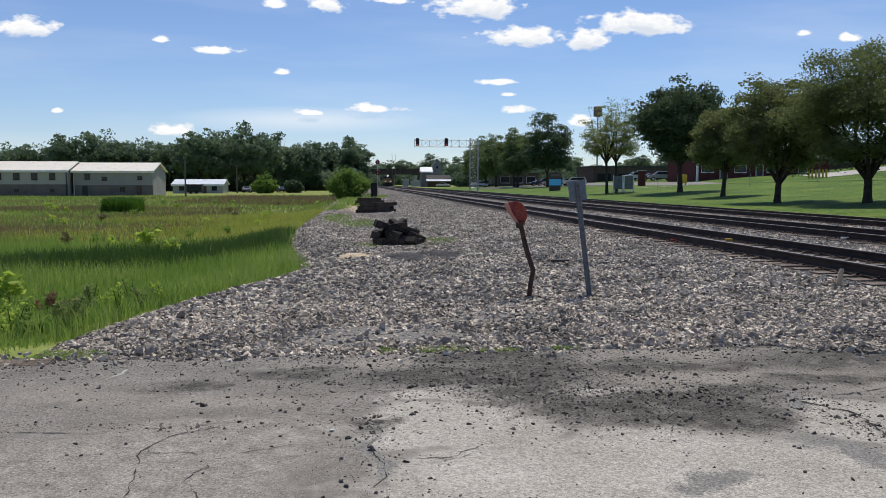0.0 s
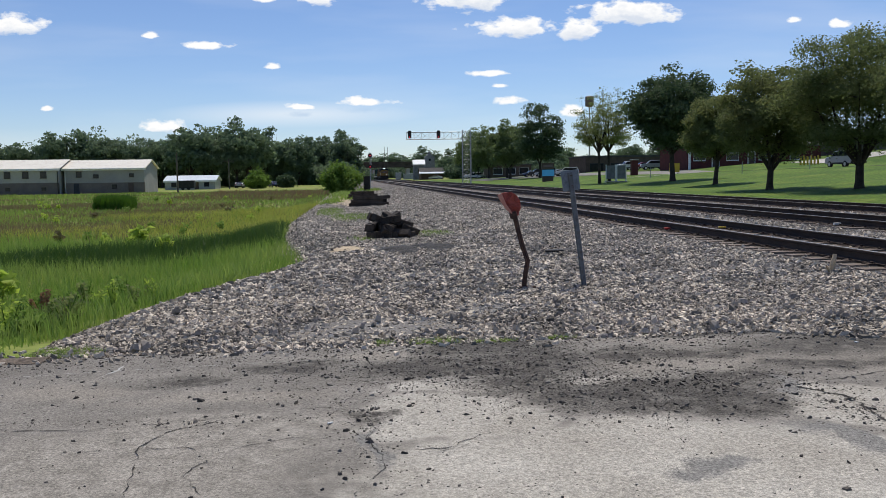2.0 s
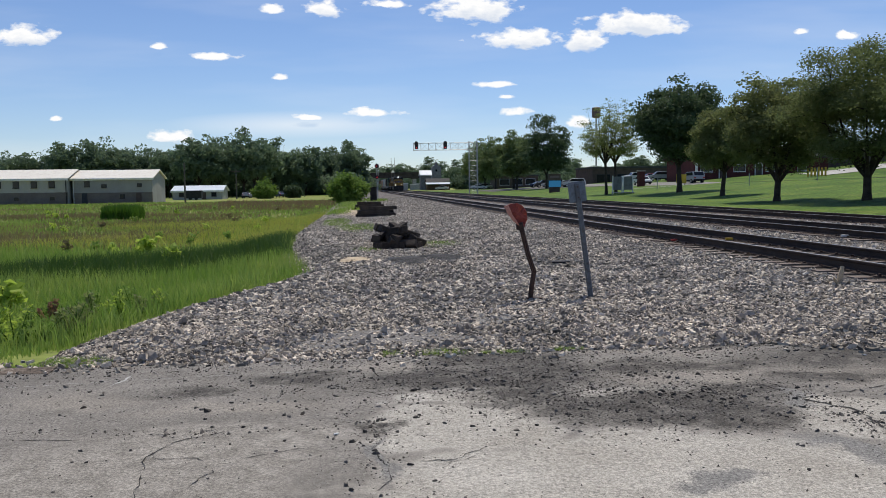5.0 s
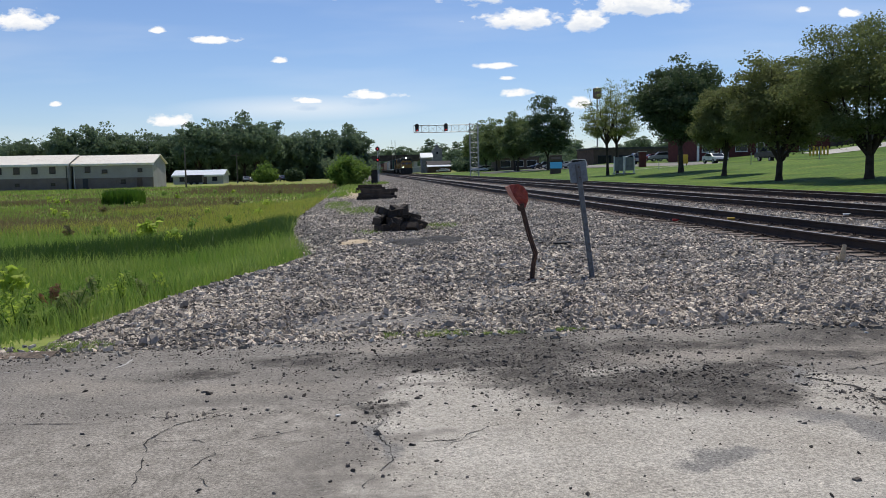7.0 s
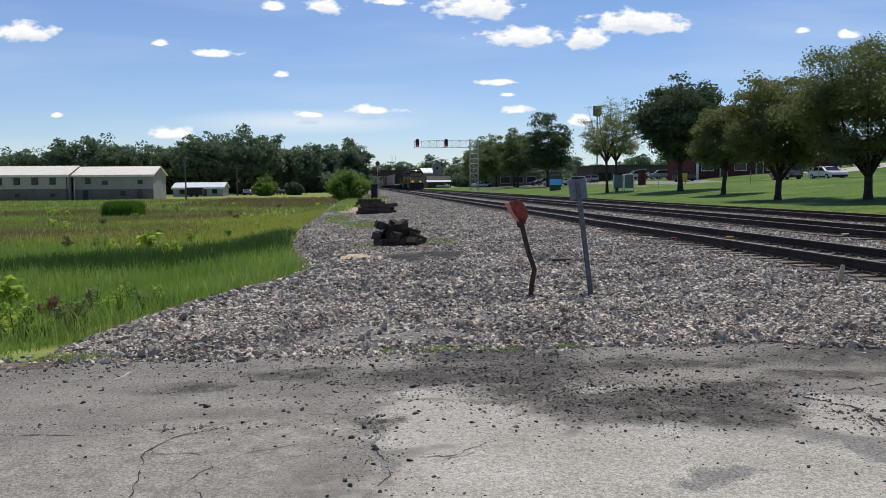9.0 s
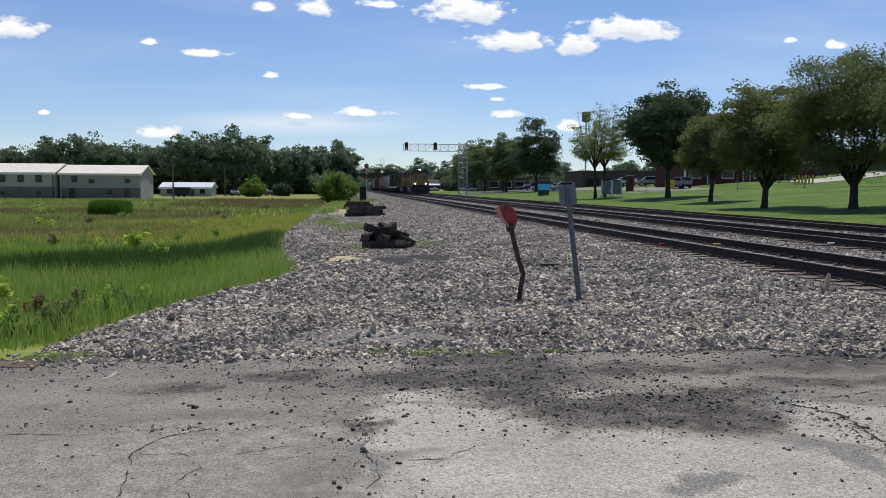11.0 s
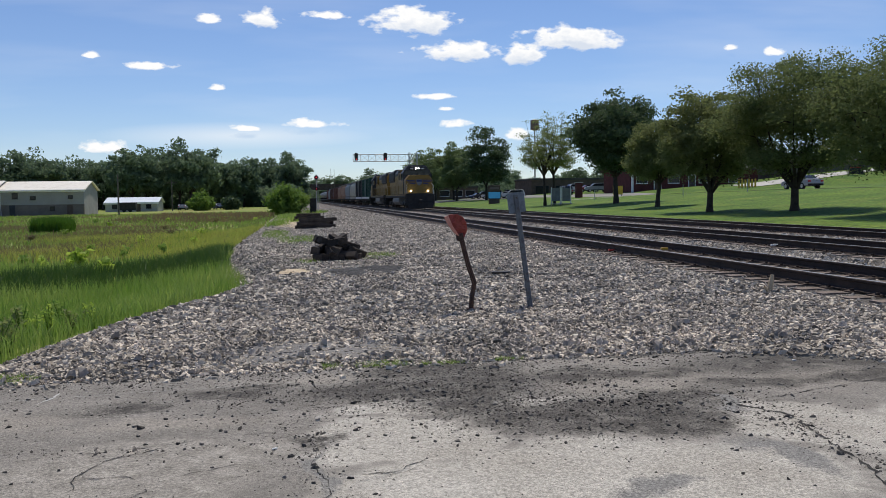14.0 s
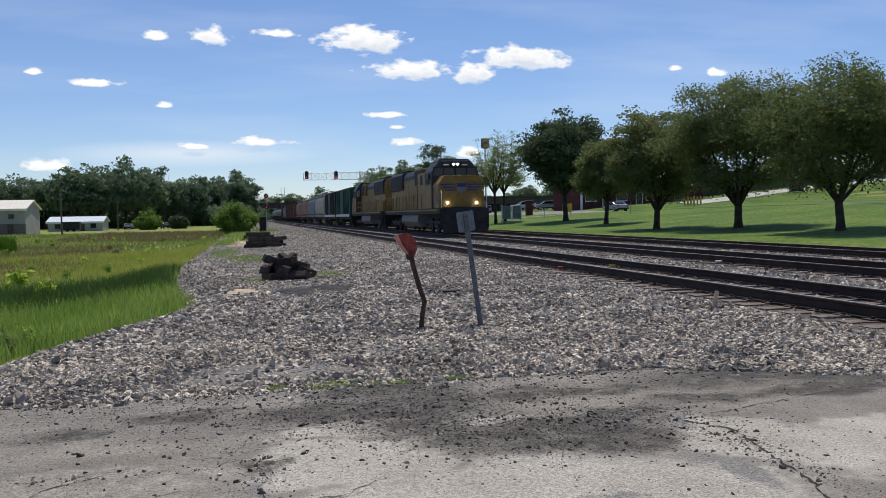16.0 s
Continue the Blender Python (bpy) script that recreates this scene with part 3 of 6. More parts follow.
            for dx in (-0.1, 0.1):
                box(side + dx - 0.02, side + dx + 0.02, yy - 0.05, yy - 0.01, 0.165, 0.195, bm=b)
    tagged(part("tie_plates", b, STEEL, tr, "rusty tie plates with spikes"), kind="stuff")


for n_track, cx in enumerate(TRACKS):
    one = railway(cx, "dark steel rails on weathered wooden sleepers in ballast")
    sleepers(one, 7.9, 90 if n_track == 0 else 60)


# ---- loose stone ----
def stones(n, xr, yr, size, seed, height, keep=None, flat=0.62, blocky=False):
    """Broken stones lying on the surface `height`: flat-topped chips, or plain peaks for those further off."""
    g = np.random.default_rng(seed)
    x, y = g.uniform(*xr, n), g.uniform(*yr, n)
    if keep is not None:
        ok = keep(x, y, g)
        x, y = x[ok], y[ok]
    n = len(x)
    s = size * np.minimum(g.lognormal(0, 0.42, n), 2.1)
    ring = np.array([(1.15, 0), (0.15, 0.68), (-1.1, 0.1), (-0.15, -0.66)], float)
    low = ring[None] * (1 + g.uniform(-0.4, 0.4, (n, 4, 1))) + g.uniform(-0.2, 0.2, (n, 4, 2))
    low = np.concatenate([low, np.full((n, 4, 1), -0.35)], 2)
    if blocky:
        up = np.concatenate([low[:, :, :2] * g.uniform(0.45, 0.9, (n, 4, 1)), flat * (0.6 + g.uniform(-0.4, 0.4, (n, 4, 1)))], 2)
        v = np.concatenate([low, up], 1)
        f = [(4, 5, 6), (4, 6, 7)] + [t for i in range(4) for t in ((i, (i + 1) % 4, 4 + (i + 1) % 4), (i, 4 + (i + 1) % 4, 4 + i))]
    else:
        v = np.concatenate([low, np.concatenate([g.uniform(-0.4, 0.4, (n, 1, 2)), flat * g.uniform(0.5, 1.1, (n, 1, 1))], 2)], 1)
        f = [(0, 1, 4), (1, 2, 4), (2, 3, 4), (3, 0, 4)]
    k = v.shape[1]
    a, tilt, roll = g.uniform(0, 6.283, n), g.normal(0, 0.26, n), g.normal(0, 0.26, n)
    v[:, :, 2] += v[:, :, 0] * np.sin(tilt)[:, None] + v[:, :, 1] * np.sin(roll)[:, None]
    c, q = np.cos(a)[:, None], np.sin(a)[:, None]
    v = np.stack([v[:, :, 0] * c - v[:, :, 1] * q, v[:, :, 0] * q + v[:, :, 1] * c, v[:, :, 2]], -1) * s[:, None, None]
    v += np.stack([x, y, height(x, y) + s * 0.15], -1)[:, None]
    f = (np.arange(n)[:, None, None] * k + np.array(f)[None]).reshape(-1, 3)
    return v.reshape(-1, 3), f


def clear_track(x, y):
    ok = np.ones(len(x), bool)
    for c in TRACKS:
        ok &= ~((np.abs(np.abs(x - c) - 0.7525) < 0.16))
    return ok


def stone_z(x, y):
    """Stones lie lower between and beside the sleepers, so that their tops stay bare."""
    tied = np.min([np.abs(x - c) for c in TRACKS], axis=0) < 1.42
    return ballast_z(x, y) - 0.03 * tied


def on_bed(x, y, g):
    return (x > toe(y) - 0.15) & clear_track(x, y) & ~((x > -0.8) & (x < 1.1) & (y > 7.9) & (y < 9.1) & (g.random(len(x)) < 0.45))


bed = bpy.data.objects["ballast_bed"]
for name, n, xr, yr, size, seed in (("near_stones", 56000, (-3.95, 7.4), (7.45, 10.8), 0.021, 3), ("middle_stones", 70000, (-3.2, 7.4), (10.8, 24), 0.027, 4),
                                    ("far_stones", 60000, (-2.6, 7.4), (24, 66), 0.042, 5), ("farthest_stones", 34000, (-2.4, 7.4), (66, 120), 0.06, 7), ("side_stones", 40000, (7.0, 20.5), (7.6, 46), 0.047, 6)):
    v, f = stones(n, xr, yr, size, seed, stone_z, on_bed, blocky=name in ("near_stones", "middle_stones"))
    tagged(part(name, np_mesh(name, v, f, STONE), STONE, bed, "crushed grey and pinkish stone"), kind="stuff")


# ---- plants ----
def blades(n, xr, yr, height, width, seed, keep, lean=0.35, surface=ground_z, profile=None):
    """Grass blades, each a bent tapering strip."""
    g = np.random.default_rng(seed)
    x, y = g.uniform(*xr, n), g.uniform(*yr, n)
    ok = keep(x, y, g)
    x, y = x[ok], y[ok]
    n = len(x)
    h = height * g.uniform(0.55, 1.25, n) * (profile(x, y) if profile else 1)
    a, k = g.uniform(0, 6.283, n), np.abs(g.normal(lean, 0.2, n))
    b = g.uniform(0, 6.283, n)
    w = width * g.uniform(0.6, 1.3, n)
    base = np.stack([x, y, surface(x, y) - 0.02], -1)
    side = np.stack([np.cos(b), np.sin(b), 0 * b], -1) * w[:, None] / 2
    bend = np.stack([np.cos(a) * k, np.sin(a) * k, 0 * a], -1) * h[:, None]
    up = np.array([0, 0, 1.0])[None] * h[:, None]
    mid, tip = base + up * 0.55 + bend * 0.3, base + up * (1 - 0.15 * k[:, None]) + bend
    v = np.stack([base - side, base + side, mid + side * 0.8, mid - side * 0.8, tip], 1).reshape(-1, 3)
    i = np.arange(n)[:, None] * 5
    f = np.concatenate([i + np.array([0, 1, 2]), i + np.array([0, 2, 3]), i + np.array([3, 2, 4])])
    return v, f


def meadow(x, y, g):
    return (x < toe(y) + 0.12 - 0.5 * g.random(len(x)) ** 3) & (y > 7.75)


def patchy(x, y):
    return 0.65 + 0.5 * (0.5 + 0.5 * np.sin(x * 0.31 + 1.3 * np.sin(y * 0.13)) * np.sin(y * 0.23 + np.sin(x * 0.4)))


def dryness(x, y):
    """Where the meadow has gone to seed: a brown band beyond the ditch, and long uneven streaks further off, 0 to 1."""
    wob = 3.5 * np.sin(0.23 * x + 0.6) + 1.8 * np.sin(0.83 * x + 2.0)
    band = ease(27, 31, y + wob) * ease(66, 52, y + 2 * wob) * ease(-5.5, -9.0, x + 0.05 * (y - 35)) * (0.62 + 0.38 * np.sin(0.35 * y + 0.5 * np.sin(0.3 * x)))
    streak = np.sin(0.05 * x + 0.23 * y + 0.9 * np.sin(0.07 * x)) + 0.7 * np.sin(0.11 * x - 0.13 * y + 1.0)
    return np.maximum(band, 0.8 / (1 + np.exp(-4.0 * (streak - 0.5))) * ease(60, 75, y))


def yellowing(x, y):
    """Bright yellow-green growth between the ditch and the ballast."""
    return ease(30, 35, y) * ease(62, 52, y) * ease(-15, -9, x + 2 * np.sin(0.4 * y))


def green_part(x, y, g):
    return meadow(x, y, g) & (g.random(len(x)) > 0.92 * dryness(x, y)) & (g.random(len(x)) > 0.7 * yellowing(x, y)) & ~ditch(x, y, g)


def dry_part(x, y, g):
    return meadow(x, y, g) & (g.random(len(x)) < 0.05 + 0.95 * dryness(x, y)) & ~ditch(x, y, g)


def yellow_part(x, y, g):
    return meadow(x, y, g) & (g.random(len(x)) < yellowing(x, y)) & ~ditch(x, y, g)


def near_part(x, y, g):
    return meadow(x, y, g) & ~ditch(x, y, g)


def ditch(x, y, g):
    centre = 26.5 + 0.62 * (x + 2.5) + 0.4 * np.sin(1.3 * x)
    half = np.interp(x, [-12, -8, -3], [1.0, 3.0, 4.2]) * (0.9 + 0.2 * g.random(len(x)))
    return meadow(x, y, g) & (np.abs(y - centre) < half) & (x > -11.5)


for name, n, xr, yr, h, w, seed, mat, label, where in (
        ("roadside_grass", 16000, (-14, -2.5), (7.7, 10.5), 0.16, 0.012, 11, GRASS_WET, "short bright grass beside the road", meadow),
        ("lush_grass", 68000, (-16, -0.8), (9.5, 28), 0.40, 0.013, 12, GRASS_WET, "tall lush green grass beside a ditch", near_part),
        ("ditch_reeds", 40000, (-11.5, -0.9), (15, 38), 0.42, 0.018, 16, RUSH, "band of dark green rushes in the ditch", ditch),
        ("meadow_grass", 70000, (-34, -1.5), (22, 60), 0.30, 0.026, 13, GRASS_WET, "tall green meadow grass", green_part),
        ("seeding_grass", 120000, (-40, -2.2), (30, 92), 0.34, 0.03, 14, GRASS_DRY, "tall seeding brownish grass", dry_part),
        ("yellowing_grass", 46000, (-16, -1.8), (29, 63), 0.3, 0.026, 19, GRASS_YELLOW, "bright yellow-green grass beside the ballast", yellow_part),
        ("far_dry_grass", 30000, (-75, -2.2), (60, 145), 0.36, 0.07, 15, GRASS_DRY, "distant pale meadow grass", dry_part),
        ("brown_weeds", 3600, (-20, -2.6), (92, 135), 0.6, 0.07, 18, GRASS_BROWN, "band of reddish-brown seeding weeds", meadow),
        ("far_green_grass", 40000, (-75, -2.2), (55, 148), 0.3, 0.08, 17, GRASS_WET, "distant green meadow grass", green_part)):
    v, f = blades(n, xr, yr, h, w, seed, where, profile=patchy)
    setting(name, np_mesh(name, v, f, mat), label, "grass", "stuff")


def tube(pts, radii, sides=7):
    """A tapering limb through pts: verts and quads."""
    pts, vs, fs = [Vector(p) for p in pts], [], []
    for i, p in enumerate(pts):
        d = (pts[min(i + 1, len(pts) - 1)] - pts[max(i - 1, 0)]).normalized()
        q = d.to_track_quat("Z", "Y")
        for s in range(sides):
            a = 6.28318 * s / sides
            vs.append(tuple(p + q @ Vector((math.cos(a) * radii[i], math.sin(a) * radii[i], 0))))
    for i in range(len(pts) - 1):
        for s in range(sides):
            t = (s + 1) % sides
            fs.append((i * sides + s, i * sides + t, (i + 1) * sides + t, (i + 1) * sides + s))
    return vs, fs


def leaves(points, size, g, droop=0.25, facing=None):
    """A folded leaf spray of about `size` at each point; `facing` turns the blades towards the light side of their bough."""
    n = len(points)
    a, e = g.uniform(0, 6.283, n), g.normal(-droop, 0.5, n)
    along = np.stack([np.cos(a) * np.cos(e), np.sin(a) * np.cos(e), np.sin(e)], -1)
    r = g.normal(0, 1, (n, 3))
    if facing is not None:
        out = facing + 0.62 * r
        out /= np.linalg.norm(out, axis=1)[:, None] + 1e-6
        along = along - out * np.sum(along * out, 1)[:, None]
        along /= np.linalg.norm(along, axis=1)[:, None] + 1e-6
        r = out
    side = np.cross(along, r)
    side /= np.linalg.norm(side, axis=1)[:, None] + 1e-6
    s = (size * g.uniform(0.6, 1.4, n))[:, None]
    fold = np.cross(side, along) * s * 0.18
    v = np.stack([points - along * s * 0.6, points + side * s * 0.42 + fold, points + along * s * 0.6, points - side * s * 0.42 + fold], 1).reshape(-1, 3)
    i = np.arange(n)[:, None] * 4
    return v, np.concatenate([i + np.array([0, 1, 2]), i + np.array([0, 2, 3])])


def tree(name, at, label, height, spread, fork, leaf, count, size, seed, trunk=0.22, limbs=6, gap=0.0, group="", lower=0.3, thin=False, boughs=135):
    """Trunk and limbs, and a crown of leaf clumps set along the outer branches."""
    rng, g = random.Random(seed), np.random.default_rng(seed)
    top = thing(name, label, "tree", at, group)
    vs, fs = [], []

    def add(pts, radii, sides=7):
        v, f = tube(pts, radii, sides)
        k = len(vs)
        vs.extend(v), fs.extend([tuple(i + k for i in q) for q in f])

    lean = Vector((rng.uniform(-0.15, 0.15), rng.uniform(-0.15, 0.15), 0))
    crotch = Vector((0, 0, fork)) + lean
    add([(0, 0, -0.15), (lean.x * 0.2, lean.y * 0.2, fork * 0.3), tuple(crotch)], [trunk * 1.5, trunk * 1.05, trunk * 0.95], 9)
    ends = []
    for i in range(limbs):
        a = 6.283 * (i + rng.uniform(-0.3, 0.3)) / limbs
        reach, up = spread * rng.uniform(0.4, 0.72), rng.uniform(0.5, 0.85) * height
        if i == 0:
            reach, up = 0.25 * spread, 0.84 * height
        tip = Vector((math.cos(a) * reach, math.sin(a) * reach, up))
        mid = crotch.lerp(tip, 0.45) + Vector((math.cos(a), math.sin(a), 0)) * spread * 0.12
        r = trunk * rng.uniform(0.4, 0.6)
        add([crotch - Vector((0, 0, 0.15)), crotch.lerp(mid, 0.5), mid, tip], [r * 1.1, r * 0.9, r * 0.6, r * 0.12])
        ends += [(tip, 1.0), (mid.lerp(tip, 0.5), 0.9)]
        for _ in range(5):
            t = rng.uniform(0.15, 0.9)
            s = crotch.lerp(mid, t * 2) if t < 0.5 else mid.lerp(tip, t * 2 - 1)
            b = a + rng.uniform(-1.3, 1.3)
            out = spread * rng.uniform(0.25, 0.55)
            e = s + Vector((math.cos(b) * out, math.sin(b) * out, rng.uniform(-0.1, 0.35) * out))
            e.z = max(e.z, height * lower)
            add([s, s.lerp(e, 0.5) + Vector((0, 0, 0.1 * out)), e], [r * 0.4, r * 0.28, r * 0.08], 5)
            ends += [(e, 1.0), (s.lerp(e, 0.6), 0.7)]
    part("trunk", np_mesh("trunk", vs, fs, BARK, True), BARK, top, "dark furrowed bark")
    # boughs: branch ends, then the uneven dome of the crown; leaves lie on the outside of each bough
    dome = []
    base = height * lower
    while len(dome) < (0 if thin else boughs):
        d = Vector(g.normal(0, 1, 3)).normalized()
        if d.z < -0.35 and rng.random() < 0.75:
            continue
        k = rng.uniform(0.45, 0.87) * (1 + 0.07 * math.sin(3 * math.atan2(d.y, d.x) + seed) + 0.04 * math.sin(5 * d.z + seed))
        drop = 0.62 if d.z > 0 else 0.38
        dome.append(Vector((d.x * spread * k, d.y * spread * k, base + (height - base) * (0.38 + d.z * k * drop))))
    # boughs in the heart of the crown close it round the limbs
    for k in range(0 if thin else boughs // 5):
        a, r = rng.uniform(0, 6.283), spread * 0.6 * math.sqrt(rng.random())
        dome.append(Vector((math.cos(a) * r, math.sin(a) * r, base + (height - base) * rng.uniform(0.16, 0.6))))
    tips = [e for e, _ in ends]
    if not thin:
        tips = [e for e in tips if e.z < height * 0.7]
    if thin:
        tips += [a.lerp(b, rng.random()) for a, b in zip(tips, tips[1:] + tips[:1])]
    centres = tips + [c for c in dome if rng.random() > gap]
    pts, out, per = [], [], max(1, count // len(centres))
    for c in centres:
        r = spread * (rng.uniform(0.12, 0.24) if thin else rng.uniform(0.17, 0.31))
        p = g.normal(0, 1, (int(per * rng.uniform(0.6, 1.4)), 3))
        p /= (np.linalg.norm(p, axis=1)[:, None] + 1e-6)
        p[:, 2] = np.where(g.random(len(p)) < 0.7, np.abs(p[:, 2]), p[:, 2])
        out.append(p * np.array([1, 1, 1.3]))
        ragged = 1 + 0.22 * np.sin(5 * p[:, :1] + 7 * p[:, 1:2] + seed)
        p = p * (g.uniform(0, 1, (len(p), 1)) ** (0.5 if thin else 0.22)) * r * ragged * np.array([1, 1, 0.72])
        pts.append(p + np.array(c))
    v, f = leaves(np.concatenate(pts), size, g, facing=np.concatenate(out))
    part("crown", np_mesh("crown", v, f, leaf), leaf, top)
    return top


def gz(x, y):
    return float(ground_z(x, y))


ROW = "trees along the lawn"
for x, y, h, s, fork, leaf, size, seed, tr, lab in (
        (32.4, 82.4, 11.9, 4.9, 2.8, LEAF_DARK, 0.21, 21, 0.24, "dense dark green maple with a straight trunk on the lawn"),
        (29.9, 66.8, 7.7, 2.8, 2.1, LEAF_RUST, 0.14, 22, 0.17, "small olive-tinged maple on the lawn"),
        (27.2, 52.5, 8.7, 3.5, 1.35, LEAF_RUST, 0.14, 23, 0.2, "spreading olive-green maple with forked trunk on the lawn"),
        (29.3, 46.0, 9.8, 4.2, 1.4, LEAF, 0.115, 24, 0.23, "large round-crowned maple with forked trunk on the lawn"),
        (28.9, 36.4, 9.1, 4.1, 1.5, LEAF, 0.11, 25, 0.2, "green maple with a leaning forked trunk on the lawn")):
    tree("maple_tree", (x, y, gz(x, y)), lab, h, s, fork, leaf, 44000 if y > 50 else 62000, size, seed, tr, 9, 0.08 if y > 50 else 0.2, ROW, 0.29)
for x, y, h, s, leaf, seed in ((28.6, 95, 12.0, 3.6, LEAF_LIGHT, 31), (29.9, 95.5, 12.6, 3.8, LEAF_LIGHT, 32)):
    tree("ash_tree", (x, y, gz(x, y)), "thin half-bare ash with pale sparse leaves on the lawn", h, s, 3.6, leaf, 10500, 0.11, seed, 0.15, 13, 0.7, ROW, 0.27, True)
for x, y, h, s, leaf, seed in ((36.4, 160, 14.9, 5.0, LEAF_DARK, 41), (33.6, 176, 12.6, 4.6, LEAF_ROW, 42), (35.6, 190, 13.6, 5.0, LEAF_ROW, 43),
                               (35.0, 212, 14.2, 5.2, LEAF_ROW, 44), (36.0, 236, 15.0, 5.4, LEAF_ROW, 45), (38.4, 268, 15.5, 6.0, LEAF_ROW, 46), (44.0, 300, 15, 6.5, LEAF_ROW, 47)):
    tree("shade_tree", (x, y, gz(x, y)), "tall leafy shade tree on the lawn by the tracks", h, s, 2.6, leaf, 15000, 0.30, seed, 0.24, 6, 0.0, ROW, 0.1, boughs=80)

# far woods behind the meadow: a few built trees, repeated
def woods():
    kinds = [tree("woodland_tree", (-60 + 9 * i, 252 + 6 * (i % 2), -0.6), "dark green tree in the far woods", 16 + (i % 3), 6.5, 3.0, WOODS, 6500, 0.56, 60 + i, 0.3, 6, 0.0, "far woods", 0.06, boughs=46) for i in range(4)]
    rng = random.Random(5)
    # place across, place ahead, height against the built tree
    for x0, x1, y, k, n in ((-150, -100, 250, 0.76, 7), (-96, -78, 250, 0.92, 3), (-79, -70, 245, 1.1, 2), (-70, -62, 248, 1.06, 2), (-63, -58, 262, 0.78, 2), (-58, -51, 250, 0.94, 2), (-52, -45, 262, 0.82, 2), (-43, -26, 238, 1.12, 4),
                            (-25, -14, 258, 0.98, 4), (-14, -6, 280, 0.96, 3), (-5, 1, 275, 1.0, 2), (-120, -8, 300, 0.84, 15), (-150, -100, 215, 0.7, 5)):
        for i in range(n):
            x = x0 + (x1 - x0) * (i + rng.uniform(0.2, 0.8)) / n
            s = k * rng.uniform(0.93, 1.05)
            copy_thing(rng.choice(kinds), pose(x, y + rng.uniform(-8, 8), -0.6, 0, 0, rng.uniform(0, 360)) @ Matrix.Diagonal((s * 0.95, s * 0.95, s, 1)))
    for i in range(26):
        s = rng.uniform(1.0, 1.5)
        copy_thing(rng.choice(kinds), pose(-150 + i * 18 + rng.uniform(-5, 5), rng.uniform(640, 800), -0.6, 0, 0, rng.uniform(0, 360)) @ Matrix.Diagonal((s * 1.7, s * 1.7, s * 1.15, 1)))
    for x, y, s in ((46, 400, 0.8), (55, 380, 0.75), (62, 420, 0.9), (75, 300, 0.7), (95, 280, 0.8), (110, 260, 0.75), (125, 250, 0.7)):
        copy_thing(rng.choice(kinds), pose(x, y, gz(x, y), 0, 0, rng.uniform(0, 360)) @ Matrix.Diagonal((s, s, s * 0.9, 1)))


woods()


def bush(name, at, label, r, h, leaf, n, size, seed):
    g = np.random.default_rng(seed)
    top = thing(name, label, "bush", at)
    vs, fs, pts = [], [], []
    for i in range(34):
        a, k = g.uniform(0, 6.283), g.uniform(0.15, 1) ** 0.6
        e = np.array([np.cos(a) * r * k, np.sin(a) * r * k, h * (1 - 0.55 * k * k) * g.uniform(0.7, 1.05)])
        v, f = tube([(0, 0, -0.1), tuple(e * [0.5, 0.5, 0.55]), tuple(e)], [0.04, 0.025, 0.006], 5)
        fs += [tuple(q + len(vs) for q in t) for t in f]
        vs += v
        for t in (0.35, 0.65, 0.95):
            p = g.normal(0, 1, (n // 100, 3)) * r * 0.14 + e * t
            p[:, 2] = np.maximum(p[:, 2], 0.05)
            pts.append(p)
    part("stems", np_mesh("stems", vs, fs, BARK, True), BARK, top)
    v, f = leaves(np.concatenate(pts), size, g)
    part("foliage", np_mesh("foliage", v, f, leaf), leaf, top)
    return top


bush("round_bush", (-1.0, 88, -0.2), "bright green rounded bush beside the signal mast", 2.0, 3.3, BUSH, 14000, 0.19, 71)
bush("small_bush", (-20.5, 190, -0.6), "pale green rounded bush at the edge of the field", 2.6, 3.8, BUSH, 5000, 0.4, 72)
bush("small_bush", (-15, 200, -0.6), "dark green bush at the edge of the field", 2.2, 3.0, LEAF_DARK, 4000, 0.4, 73)


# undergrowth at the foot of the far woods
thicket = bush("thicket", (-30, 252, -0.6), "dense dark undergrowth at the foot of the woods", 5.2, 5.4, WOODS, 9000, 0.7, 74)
thicket_at = random.Random(75)
for k in range(34):
    k_size = thicket_at.uniform(0.75, 1.15)
    copy_thing(thicket, pose(-152 + 4.65 * k + thicket_at.uniform(-1.5, 1.5), 262 + thicket_at.uniform(-10, 14), -0.6, 0, 0, thicket_at.uniform(0, 360)) @ Matrix.Diagonal((k_size, k_size, k_size, 1)))
for k in range(24):
    copy_thing(thicket, pose(-60 + 8.5 * k, 610 + 22 * (k % 3), -0.6, 0, 0, 70 * k) @ Matrix.Diagonal((1.7, 1.7, 1.8, 1)))
for x, y, k_size in ((46, 262, 0.9), (52, 275, 0.8), (58, 270, 0.9), (39, 300, 1.0), (31, 345, 1.0), (64, 265, 0.8)):
    copy_thing(thicket, pose(x, y, gz(x, y), 0, 0, 40 * x) @ Matrix.Diagonal((k_size, k_size, k_size, 1)))


# ---- locomotives and wagons: front at y = 0 facing -y, rail top at z = 0 ----
def bogie(parent, y, axles, pitch, wheel=0.5, w=1.0):
    bg = part("bogie", box(-w - 0.12, w + 0.12, y - pitch * (axles - 1) / 2 - 0.55, y + pitch * (axles - 1) / 2 + 0.55, 0.45, 0.8, 0.06), BLACK, parent, "sooty black bogie frame")
    for i in range(axles):
        yy = y + (i - (axles - 1) / 2) * pitch
        for s in (-1, 1):
            part("wheel", rod((s * 0.68, yy, wheel), (s * 0.82, yy, wheel), wheel, sides=20), STEEL, bg)
        part("axle_box", box(-w - 0.2, -w - 0.1, yy - 0.16, yy + 0.16, 0.36, 0.68, 0.03), BLACK, bg)
    return bg


